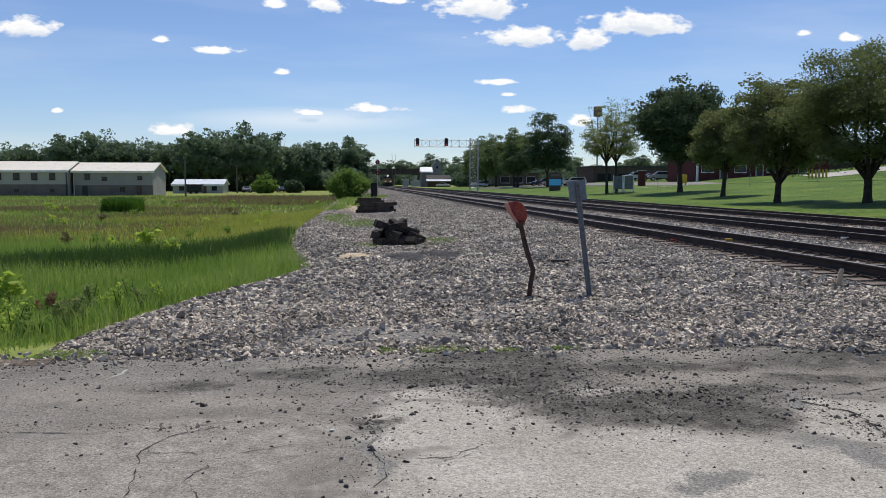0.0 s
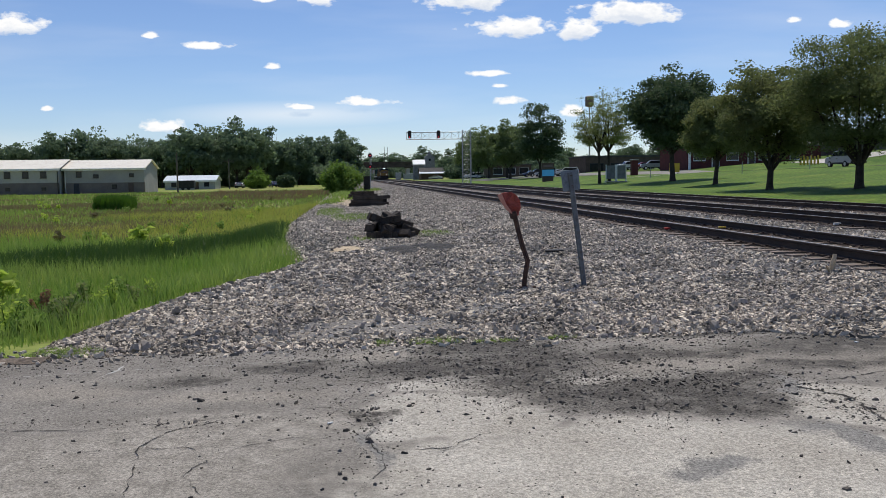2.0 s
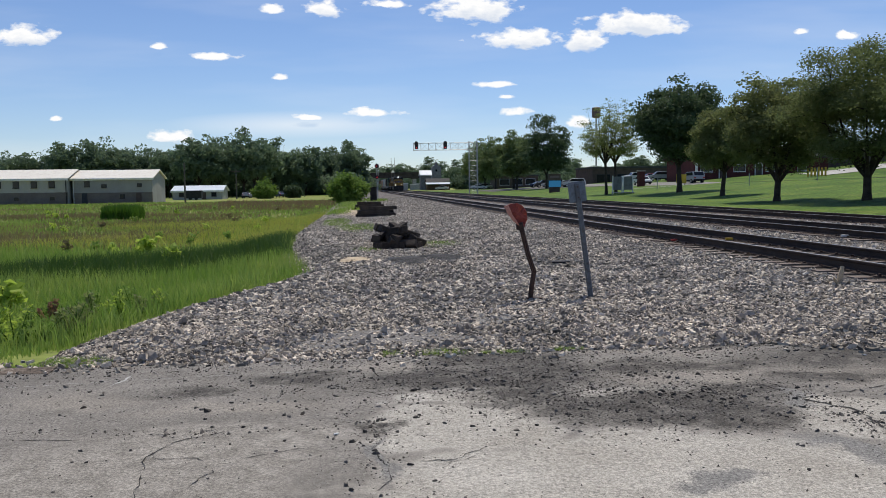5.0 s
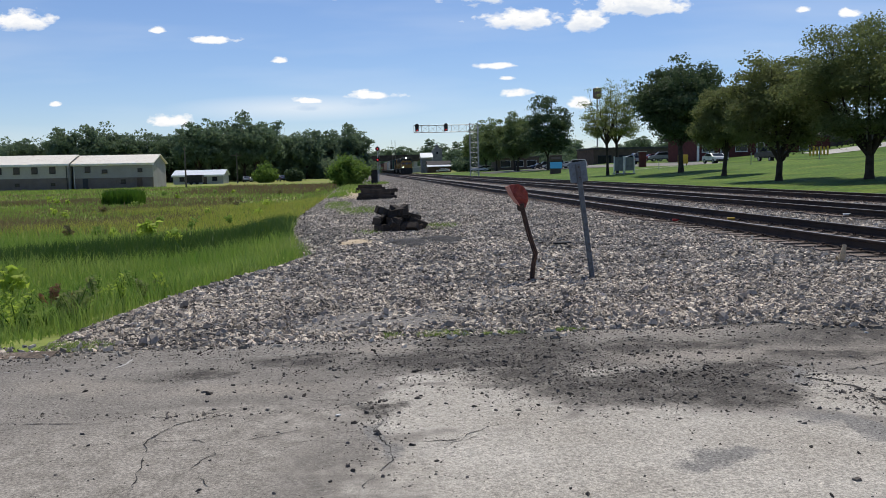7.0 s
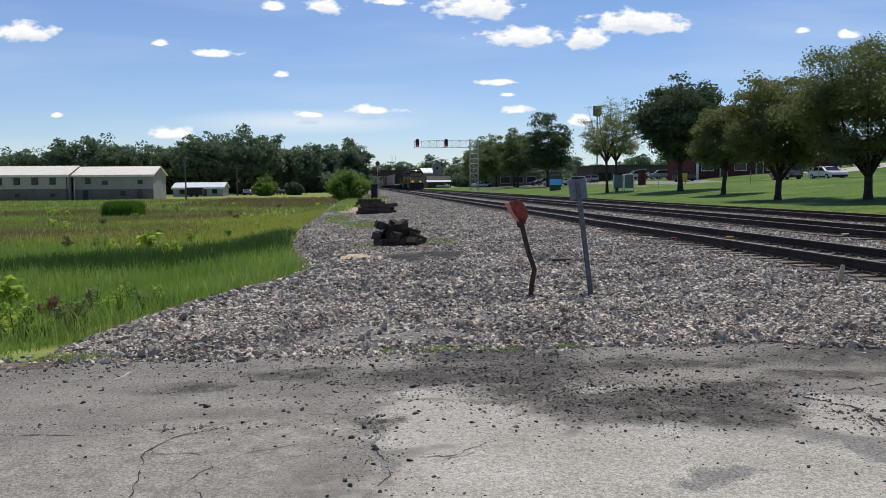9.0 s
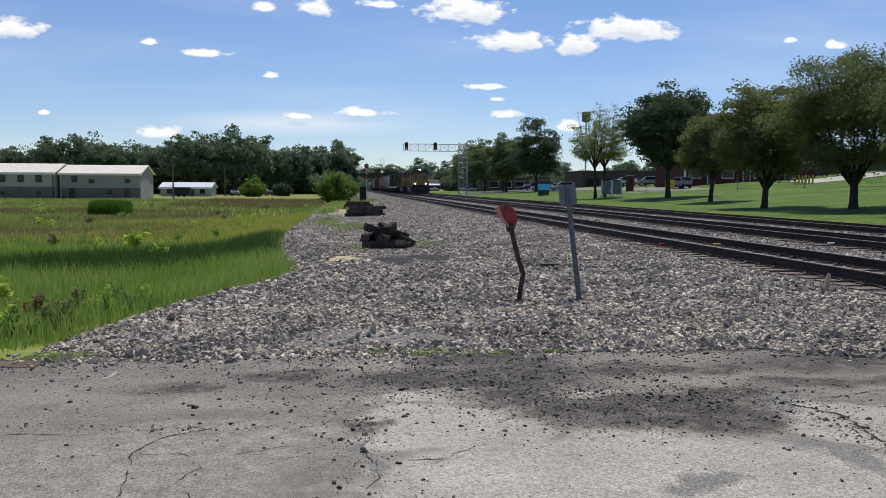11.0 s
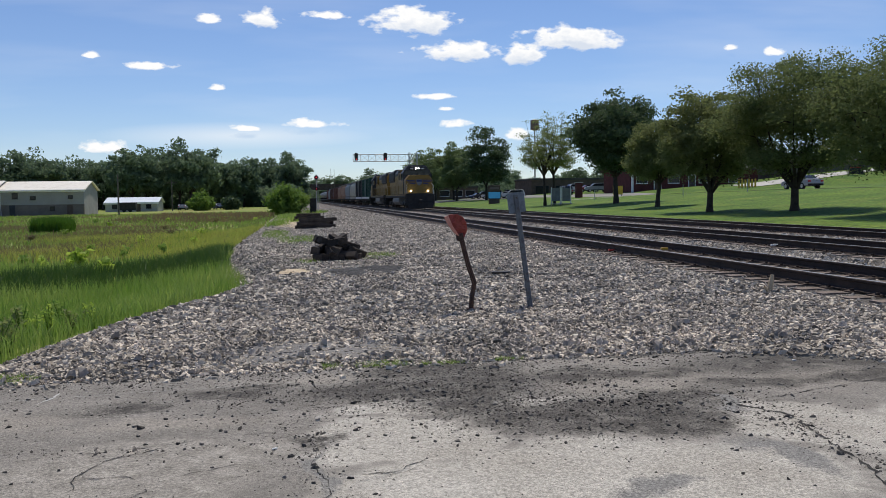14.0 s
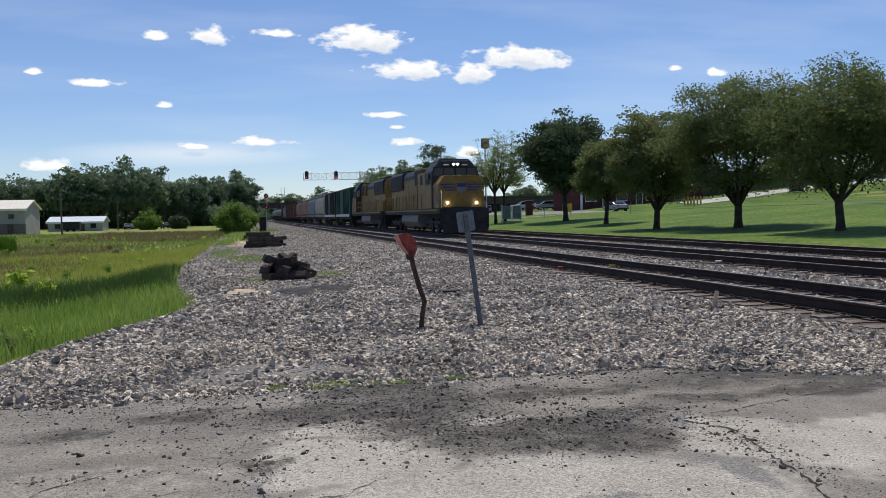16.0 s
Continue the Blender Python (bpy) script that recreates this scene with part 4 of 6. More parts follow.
def coupler(parent, y, d):
    b = box(-0.12, 0.12, min(y, y + 0.55 * d), max(y, y + 0.55 * d), 0.72, 0.98, 0.03)
    box(-0.2, 0.2, min(y + 0.4 * d, y + 0.6 * d), max(y + 0.4 * d, y + 0.6 * d), 0.68, 1.02, 0.05, bm=b)
    part("coupler", b, BLACK, parent)


def locomotive(lit):
    L = 22.3
    lo = thing("diesel_locomotive", "yellow and grey diesel locomotive" + (" leading the train, headlights lit" if lit else " coupled behind the leading one"), "locomotive", group="train")
    # frame, tank, bogies
    part("underframe", box(-1.5, 1.5, 0.5, L - 0.5, 1.25, 1.6, 0.04), BLACK, lo)
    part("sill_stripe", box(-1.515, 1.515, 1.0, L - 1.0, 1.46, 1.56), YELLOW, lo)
    part("fuel_tank", outline([(-1.35, 1.24), (-1.42, 0.75), (-1.1, 0.4), (1.1, 0.4), (1.42, 0.75), (1.35, 1.24)], "y", 8.0, 14.2, 0.05), TANK, lo, "dusty silver fuel tank")
    bogie(lo, 4.3, 3, 1.85), bogie(lo, L - 4.3, 3, 1.85)
    for y, d in ((0.5, -1), (L - 0.5, 1)):
        coupler(lo, y, d)
    # pilot and plough, and the steps at each corner
    part("pilot", outline([(-1.5, 1.6), (1.5, 1.6), (1.5, 0.55), (1.2, 0.16), (-1.2, 0.16), (-1.5, 0.55)], "y", 0.38, 0.52, 0.02), BLACK, lo, "black pilot plate")
    part("snow_plough", outline([(-1.45, 0.62), (0, 0.72), (1.45, 0.62), (1.3, 0.1), (-1.3, 0.1)], "y", 0.16, 0.36, 0.03), BLACK, lo)
    part("rear_pilot", box(-1.5, 1.5, L - 0.52, L - 0.4, 0.3, 1.6, 0.02), BLACK, lo)
    for s in (-1, 1):
        for y in (0.85, L - 0.85):
            b = bmesh.new()
            for k in range(4):
                box(s * 1.2, s * 1.54, y - 0.3, y + 0.3, 0.35 + 0.32 * k, 0.39 + 0.32 * k, bm=b)
            box(s * 1.5, s * 1.54, y - 0.34, y - 0.3, 0.3, 1.6, bm=b), box(s * 1.5, s * 1.54, y + 0.3, y + 0.34, 0.3, 1.6, bm=b)
            part("step_well", b, BLACK, lo)
    # wide nose with chamfered top corners
    face = [(-1.45, 1.6), (1.45, 1.6), (1.45, 3.12), (1.1, 3.58), (-1.1, 3.58), (-1.45, 3.12)]
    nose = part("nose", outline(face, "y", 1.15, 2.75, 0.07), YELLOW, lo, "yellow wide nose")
    part("nose_brow", outline([(-1.14, 3.53), (1.14, 3.53), (1.04, 3.63), (-1.04, 3.63)], "y", 1.14, 2.7, 0.02), YELLOW, lo)
    part("nose_door", box(-0.42, 0.42, 1.118, 1.16, 1.68, 3.2, 0.02), YELLOW, nose)
    # winged shield as plain shapes
    part("shield", outline([(-0.3, 3.15), (0.3, 3.15), (0.34, 3.0), (0.24, 2.65), (0, 2.5), (-0.24, 2.65), (-0.34, 3.0)], "y", 1.09, 1.116), PANEL_GREY, nose, "plain pale shield shape")
    part("shield_top", box(-0.3, 0.3, 1.075, 1.09, 2.9, 3.13), BLUE, nose)
    for s in (-1, 1):
        for k in range(3):
            part("wing_bar", outline([(s * 0.4, 3.1 - 0.17 * k), (s * (1.4 - 0.17 * k), 3.1 - 0.17 * k), (s * (1.34 - 0.19 * k), 3.01 - 0.17 * k), (s * 0.4, 3.01 - 0.17 * k)], "y", 1.12, 1.148), BLUE, nose, "plain dark blue wing bar")
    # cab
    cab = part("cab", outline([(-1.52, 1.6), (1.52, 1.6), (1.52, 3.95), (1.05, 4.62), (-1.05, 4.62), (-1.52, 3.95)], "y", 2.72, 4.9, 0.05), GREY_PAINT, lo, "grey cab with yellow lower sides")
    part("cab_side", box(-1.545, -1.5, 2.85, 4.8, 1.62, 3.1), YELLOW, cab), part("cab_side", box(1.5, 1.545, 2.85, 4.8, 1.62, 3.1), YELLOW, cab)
    for x0, x1 in ((-1.38, -0.78), (-0.72, -0.05), (0.05, 0.72), (0.78, 1.38)):
        part("windscreen", box(x0, x1, 2.68, 2.73, 3.64, 4.18, 0.02), GLASS, cab)
    for s in (-1, 1):
        part("side_window", box(s * 1.5, s * 1.53, 3.2, 4.5, 3.2, 3.85, 0.01), GLASS, cab)
    part("roof_cap", outline([(-1.1, 4.6), (1.1, 4.6), (0.9, 4.74), (-0.9, 4.74)], "y", 2.9, 4.8, 0.02), GREY_PAINT, cab)
    part("number_boards", box(-0.85, -0.35, 2.64, 2.71, 4.25, 4.45, 0.01), BLACK, cab), part("number_boards", box(0.35, 0.85, 2.64, 2.71, 4.25, 4.45, 0.01), BLACK, cab)
    part("number_bar", box(-0.78, -0.42, 2.625, 2.64, 4.31, 4.39), WHITE, cab), part("number_bar", box(0.42, 0.78, 2.625, 2.64, 4.31, 4.39), WHITE, cab)
    lamp = LAMP_ON if lit else WHITE
    box_l = part("headlight_housing", box(-0.3, 0.3, 2.56, 2.72, 4.22, 4.48, 0.03), BLACK, cab)
    for x in (-0.13, 0.13):
        part("headlight", rod((x, 2.52, 4.38), (x, 2.57, 4.38), 0.068, sides=14), lamp, box_l, "lit round headlight" if lit else "")
    for s in (-1, 1):
        part("ditch_light", rod((s * 0.92, 1.02, 1.92), (s * 0.92, 1.12, 1.92), 0.075, sides=14), lamp, nose, "lit ditch light" if lit else "")
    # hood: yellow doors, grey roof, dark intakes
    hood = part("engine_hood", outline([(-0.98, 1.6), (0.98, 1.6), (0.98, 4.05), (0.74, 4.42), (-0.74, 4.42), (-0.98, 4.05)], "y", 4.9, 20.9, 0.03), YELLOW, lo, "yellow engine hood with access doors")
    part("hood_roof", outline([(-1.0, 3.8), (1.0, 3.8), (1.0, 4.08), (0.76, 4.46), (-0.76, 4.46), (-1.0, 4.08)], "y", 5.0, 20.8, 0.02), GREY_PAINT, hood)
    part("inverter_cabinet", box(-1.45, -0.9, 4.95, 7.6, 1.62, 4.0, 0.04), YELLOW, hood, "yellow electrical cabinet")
    part("blower_housing", box(-1.2, 1.2, 7.6, 9.9, 3.2, 4.42, 0.06), YELLOW, hood)
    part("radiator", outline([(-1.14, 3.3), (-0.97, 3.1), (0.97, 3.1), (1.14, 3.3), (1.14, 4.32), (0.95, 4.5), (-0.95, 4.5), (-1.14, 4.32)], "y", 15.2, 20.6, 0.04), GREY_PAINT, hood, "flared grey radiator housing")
    for s in (-1, 1):
        part("radiator_grille", box(s * 1.14, s * 1.17, 15.5, 20.3, 3.4, 4.24), BLACK, hood)
        part("intake_grille", box(s * 1.2, s * 1.23, 7.75, 9.75, 3.3, 4.3), BLACK, hood)
    for k in range(3):
        part("cooling_fan", rod((0, 16.3 + 1.6 * k, 4.55), (0, 16.3 + 1.6 * k, 4.7), 0.62, sides=18), BLACK, hood)
    part("exhaust_stack", box(-0.3, 0.3, 11.3, 12.2, 4.4, 4.62, 0.04), BLACK, hood)
    for k in range(9):
        for s in (-1, 1):
            part("access_door", box(s * 0.975, s * 1.005, 9.95 + 0.57 * k, 10.45 + 0.57 * k, 1.75, 3.75, 0.01), YELLOW, hood)
    # hand rails on both walkways
    for s in (-1, 1):
        b = rod((s * 1.46, 5.0, 2.62), (s * 1.46, L - 0.8, 2.62), 0.022, sides=6)
        rod((s * 1.46, 5.0, 2.1), (s * 1.46, L - 0.8, 2.1), 0.016, sides=5, bm=b)
        part("handrail", b, YELLOW, lo)
        for k in range(13):
            y = 5.0 + k * (L - 5.8) / 12
            part("stanchion", rod((s * 1.46, y, 1.58), (s * 1.46, y, 2.64), 0.025, sides=6), YELLOW, lo)
        b = rod((s * 1.42, 0.55, 1.6), (s * 1.42, 0.55, 2.5), 0.022, sides=6)
        rod((s * 1.42, 0.55, 2.5), (s * 1.3, 1.2, 2.75), 0.022, sides=6, bm=b)
        part("grab_rail", b, WHITE, lo)
    # vertical door seams, louvres and the pale handrails round the nose
    for s in (-1, 1):
        for k in range(3):
            part("cabinet_louvre", box(s * 1.445, s * 1.465, 5.15 + 0.8 * k, 5.8 + 0.8 * k, 3.2, 3.85), BLACK if k == 1 else YELLOW, hood)
        part("sand_box", box(s * 0.98, s * 1.3, 20.95, 21.4, 1.6, 2.5, 0.04), YELLOW, lo)
        b = rod((s * 1.49, 1.0, 1.75), (s * 1.49, 2.6, 3.0), 0.02, sides=6)
        rod((s * 1.49, 2.6, 3.0), (s * 1.56, 2.85, 3.0), 0.02, sides=6, bm=b)
        part("nose_rail", b, PANEL_GREY, lo, "pale sloping handrail")
        part("cab_mirror", box(s * 1.56, s * 1.68, 3.0, 3.06, 3.4, 3.8, 0.01), BLACK, cab)
    part("anticlimber", box(-1.3, 1.3, 0.75, 1.16, 1.5, 1.66, 0.03), BLACK, lo)
    # added band: the shade on the cab front put into black
    part("windscreen_band", box(-1.44, 1.44, 2.69, 2.722, 3.6, 4.22, 0.01), BLACK, cab, "black band for the windscreens and the shaded cab front")
    part("roof_horn", box(-0.5, 0.1, 5.1, 5.5, 4.46, 4.68, 0.04), BLACK, cab)
    return lo


def wagon_base(name, label, length):
    w = thing(name, label, "freight wagon", group="train")
    part("sill", box(-1.3, 1.3, 0.5, length - 0.5, 0.85, 1.15, 0.03), BLACK, w)
    bogie(w, 2.2, 2, 1.75, 0.45), bogie(w, length - 2.2, 2, 1.75, 0.45)
    coupler(w, 0.5, -1), coupler(w, length - 0.5, 1)
    return w


def boxcar(label, length, mat, top=4.6, door=True, band=None):
    w = wagon_base("box_wagon", label, length)
    body = part("body", outline([(-1.5, 1.1), (1.5, 1.1), (1.5, top - 0.2), (0, top), (-1.5, top - 0.2)], "y", 0.45, length - 0.45, 0.02), mat, w)
    n = int(length / 1.1)
    for s in (-1, 1):
        for k in range(1, n):
            y = 0.45 + (length - 0.9) * k / n
            part("rib", box(s * 1.49, s * 1.56, y - 0.05, y + 0.05, 1.15, top - 0.25), mat, body)
        if door:
            part("sliding_door", box(s * 1.52, s * 1.585, length / 2 - 1.6, length / 2 + 1.6, 1.2, top - 0.35, 0.02), mat, body)
        if band:
            part("pale_band", box(s * 1.565, s * 1.59, 0.5, length - 0.5, 1.15, 1.45), band, body)
    part("roof", outline([(-1.52, top - 0.22), (0, top - 0.02), (1.52, top - 0.22), (1.5, top - 0.14), (0, top + 0.04), (-1.5, top - 0.14)], "y", 0.43, length - 0.43), GREY_PAINT, body)
    b = bmesh.new()
    for k in range(8):
        box(-1.5, -1.05, 0.38, 0.42, 1.3 + 0.4 * k, 1.34 + 0.4 * k, bm=b)
    part("ladder", b, BLACK, body)
    return w


def hopper(label, length, mat):
    w = wagon_base("hopper_wagon", label, length)
    body = part("body", outline([(-0.9, 1.25), (0.9, 1.25), (1.5, 1.75), (1.58, 2.8), (1.5, 3.9), (0.95, 4.55), (-0.95, 4.55), (-1.5, 3.9), (-1.58, 2.8), (-1.5, 1.75)], "y", 1.3, length - 1.3, 0.08), mat, w, smooth=False)
    for k in range(3):
        y = 2.6 + (length - 5.2) * (k + 0.5) / 3
        part("discharge_chute", outline([(y - 1.4, 1.7), (y + 1.4, 1.7), (y + 0.4, 0.55), (y - 0.4, 0.55)], "x", -0.8, 0.8, 0.03), mat, body)
    for y in (1.25, length - 1.25):
        part("end_frame", box(-1.5, 1.5, y - 0.08, y + 0.08, 1.1, 3.9, 0.02), mat, body)
    for s in (-1, 1):
        part("side_sill", box(s * 1.45, s * 1.6, 0.7, length - 0.7, 1.2, 1.5, 0.02), mat, body)
        part("edge_rail", box(s * 1.0, s * 1.35, 0.9, length - 0.9, 4.5, 4.58, 0.01), GALV, body)
    part("roof_hatches", box(-0.35, 0.35, 1.6, length - 1.6, 4.55, 4.72, 0.05), mat, body)
    return w


def tanker(label, length, mat):
    w = wagon_base("tank_wagon", label, length)
    body = part("barrel", rod((0, 0.9, 2.75), (0, length - 0.9, 2.75), 1.5, sides=24), mat, w, smooth=False)
    part("dome", rod((0, length / 2, 4.1), (0, length / 2, 4.6), 0.5, sides=16), mat, body)
    part("platform", box(-0.9, 0.9, length / 2 - 1.2, length / 2 + 1.2, 4.15, 4.2), BLACK, body)
    for y in (2.2, length - 2.2):
        part("saddle", box(-1.2, 1.2, y - 0.4, y + 0.4, 1.1, 1.8, 0.04), BLACK, body)
    return w


CAR_GREEN = material("dark_green_wagon", (0.014, 0.055, 0.042), (0.024, 0.075, 0.056), 0.8, 0.6, 0.05, stain=(0.03, 0.06, 0.045))
CAR_BLACK = material("black_wagon", (0.022, 0.024, 0.026), (0.04, 0.04, 0.042), 0.8, 0.6, 0.05)
CAR_CREAM = material("cream_grey_wagon", (0.40, 0.36, 0.285), (0.5, 0.46, 0.375), 0.8, 0.6, 0.05, stain=(0.25, 0.2, 0.15))
CAR_GREY = material("grey_wagon", (0.2, 0.22, 0.235), (0.27, 0.285, 0.3), 0.8, 0.6, 0.05, stain=(0.16, 0.15, 0.14))
CAR_TAN = material("rust_tan_wagon", (0.3, 0.16, 0.1), (0.4, 0.25, 0.17), 0.8, 0.7, 0.05, stain=(0.2, 0.09, 0.05))
CAR_RED = material("oxide_red_wagon", (0.16, 0.068, 0.05), (0.22, 0.1, 0.075), 0.8, 0.7, 0.05, stain=(0.1, 0.04, 0.03))
CAR_TANK = material("black_tank_wagon", (0.06, 0.065, 0.07), (0.1, 0.1, 0.105), 0.8, 0.5, 0.05)

TRAIN = []          # wagon, its distance behind the train's front, turned round


def make_train():
    lead, second = locomotive(True), locomotive(False)
    TRAIN.append((lead, 0.0, False)), TRAIN.append((second, 22.9, True))
    at = 45.8
    plan = [(boxcar, "dark green ribbed box wagon with a pale lower band", 15.5, CAR_GREEN, {"band": WHITE}),
            (boxcar, "black ribbed box wagon with a pale lower band", 15.5, CAR_BLACK, {"band": WHITE}),
            (hopper, "cream covered hopper wagon", 18.0, CAR_CREAM, {}), (hopper, "grey covered hopper wagon", 18.0, CAR_GREY, {}),
            (hopper, "rust-tan covered hopper wagon", 18.0, CAR_TAN, {}), (hopper, "rust-tan covered hopper wagon", 18.0, CAR_TAN, {}),
            (boxcar, "oxide red box wagon", 17.0, CAR_RED, {}), (boxcar, "oxide red box wagon", 17.0, CAR_RED, {}), (boxcar, "oxide red box wagon", 17.0, CAR_RED, {}),
            (hopper, "grey covered hopper wagon", 18.0, CAR_GREY, {}), (boxcar, "oxide red box wagon", 17.0, CAR_RED, {})]
    plan += [(tanker, "dull black tank wagon", 16.0, CAR_TANK, {})] * 6
    built = {}
    for make, label, length, mat, extra in plan:
        key = (make, mat.name)
        if key in built:
            w = copy_thing(built[key], pose(0, 0, 0))
        else:
            w = built[key] = make(label, length, mat, **extra)
        TRAIN.append((w, at, False))
        at += length + 0.4


make_train()


# ---- signals ----
def signal_head(name, parent, x, y, z, facing=-1):
    h = part(name, outline([(x - 0.3, z - 0.62), (x + 0.3, z - 0.62), (x + 0.34, z + 0.5), (x + 0.18, z + 0.75), (x - 0.18, z + 0.75), (x - 0.34, z + 0.5)], "y", y - 0.04, y + 0.04, 0.02), BLACK, parent, "black signal head with a red light")
    part("lamp_case", box(x - 0.16, x + 0.16, y + 0.04, y + 0.4, z - 0.5, z + 0.55, 0.03), BLACK, h)
    for k, mat in ((0.38, GLASS), (0.0, GLASS), (-0.38, RED_LIT)):
        part("lens", rod((x, y - 0.06, z + k), (x, y - 0.045, z + k), 0.085, sides=14), mat, h)
        part("hood", rod((x, y - 0.3, z + k + 0.12), (x, y - 0.04, z + k + 0.12), 0.03, sides=6), BLACK, h)
    return h


def truss(parent, p0, p1, size, bays, name, deep=None, r=0.05):
    """A lattice girder or mast of four chords with cross bracing."""
    p0, p1 = Vector(p0), Vector(p1)
    d = (p1 - p0).normalized()
    u = Vector((0, 1, 0)) if abs(d.y) < 0.5 else Vector((1, 0, 0))
    v = d.cross(u)
    corner = [u * a * (deep or size) / 2 + v * b * size / 2 for a, b in ((-1, -1), (1, -1), (1, 1), (-1, 1))]
    top = part(name, rod(p0 + corner[0], p1 + corner[0], r, sides=6), GALV, parent)
    for c in corner[1:]:
        part("chord", rod(p0 + c, p1 + c, r, sides=6), GALV, top)
    for k in range(bays):
        a, b = p0.lerp(p1, k / bays), p0.lerp(p1, (k + 1) / bays)
        m = bmesh.new()
        for i in range(4):
            c, e = corner[i], corner[(i + 1) % 4]
            rod(a + c, a + e, r * 0.5, sides=5, bm=m)
            rod(*((a + c, b + e) if k % 2 else (a + e, b + c)), r * 0.5, sides=5, bm=m)
        part("brace", m, GALV, top)
    return top


def gantry():
    y = 152.0
    g = thing("signal_gantry", "galvanised lattice cantilever signal gantry over the tracks", "signal gantry", (0, y, 0))
    truss(g, (21.0, 0, -0.1), (21.0, 0, 9.7), 1.45, 11, "mast", 0.7, 0.06)
    part("footing", box(20.0, 22.0, -0.7, 0.7, -0.35, 0.15, 0.05), CONCRETE, g)
    truss(g, (10.2, 0, 8.75), (21.0, 0, 8.75), 1.25, 8, "beam", 0.9, 0.045)
    for x in (10.7, 15.9):
        signal_head("signal_head", g, x, -0.75, 8.9)
    ladder = part("ladder", box(21.83, 21.87, -0.34, -0.3, 0.1, 9.3), GALV, g)
    for k in range(26):
        part("rung", rod((21.85, -0.3, 0.3 + 0.35 * k), (21.85, 0.3, 0.3 + 0.35 * k), 0.02, sides=5), GALV, ladder)


gantry()


def mast_signal():
    m = thing("mast_signal", "slim silver mast signal with two black heads showing red", "railway signal", (2.35, 100, 0))
    part("mast", rod((0, 0, -0.2), (0, 0, 4.4), 0.055, sides=10), GALV, m)
    part("base", box(-0.25, 0.25, -0.25, 0.25, -0.35, 0.25, 0.04), CONCRETE, m)
    for z in (4.05, 2.75):
        h = part("target", rod((0, -0.12, z), (0, -0.08, z), 0.25 if z > 4 else 0.22, sides=20), BLACK, m, "round black target with a red light")
        part("lens", rod((0, -0.16, z), (0, -0.13, z), 0.06, sides=14), RED_LIT, h)
        part("target_ring", rod((0, -0.1, z), (0, -0.075, z), 0.28 if z > 4 else 0.235, sides=20), WHITE if z > 4 else BLACK, h)
        part("case", box(-0.15, 0.15, -0.08, 0.28, z - 0.2, z + 0.2, 0.03), BLACK, h)
    part("ladder", box(0.16, 0.2, 0.15, 0.19, 0, 4.2), GALV, m)
    c = thing("relay_cabinet", "dark grey lineside relay cabinet", "cabinet", (1.75, 92, 0))
    part("body", box(-0.35, 0.35, -0.3, 0.3, -0.1, 1.55, 0.04), BLACK, c), part("lid", box(-0.4, 0.4, -0.35, 0.35, 1.55, 1.63, 0.02), BLACK, c)


mast_signal()


# ---- signs in the ballast ----
def leaning_sign():
    s = thing("leaning_sign", "leaning galvanised post with a blank grey sign seen from behind", "sign", (3.13, 11.05, float(ballast_z(3.13, 11.05))))
    top, low = Vector((-0.22, -0.02, 1.58)), Vector((0.0, 0, -0.15))
    d = (top - low).normalized()
    ang = math.degrees(math.atan2(d.x, d.z))
    m = Matrix.Translation(low) @ pose(0, 0, 0, 0, ang, 0)
    b = outline([(-0.024, -0.02), (0.024, -0.02), (0.035, 0.0), (0.035, 0.012), (0.016, 0.012), (0.009, -0.005), (-0.009, -0.005), (-0.016, 0.012), (-0.035, 0.012), (-0.035, 0.0)], "z", 0, 1.70)
    bmesh.ops.transform(b, matrix=m, verts=b.verts[:])
    part("post", b, POST, s, "dull grey channel steel post")
    b = outline([(-0.125, 1.47), (-0.11, 1.455), (0.11, 1.455), (0.125, 1.47), (0.125, 1.715), (0.11, 1.73), (-0.11, 1.73), (-0.125, 1.715)], "y", 0.014, 0.019)
    bmesh.ops.transform(b, matrix=m @ pose(0, 0, 0, 0, 0, 8), verts=b.verts[:])
    plate = part("sign_plate", b, PLATE_BACK, s, "dull grey back of an aluminium sign")
    for z in (1.52, 1.66):
        b = rod((0, -0.03, z), (0, 0.024, z), 0.009, sides=6)
        bmesh.ops.transform(b, matrix=m, verts=b.verts[:])
        part("bolt", b, RUST_IRON, plate)


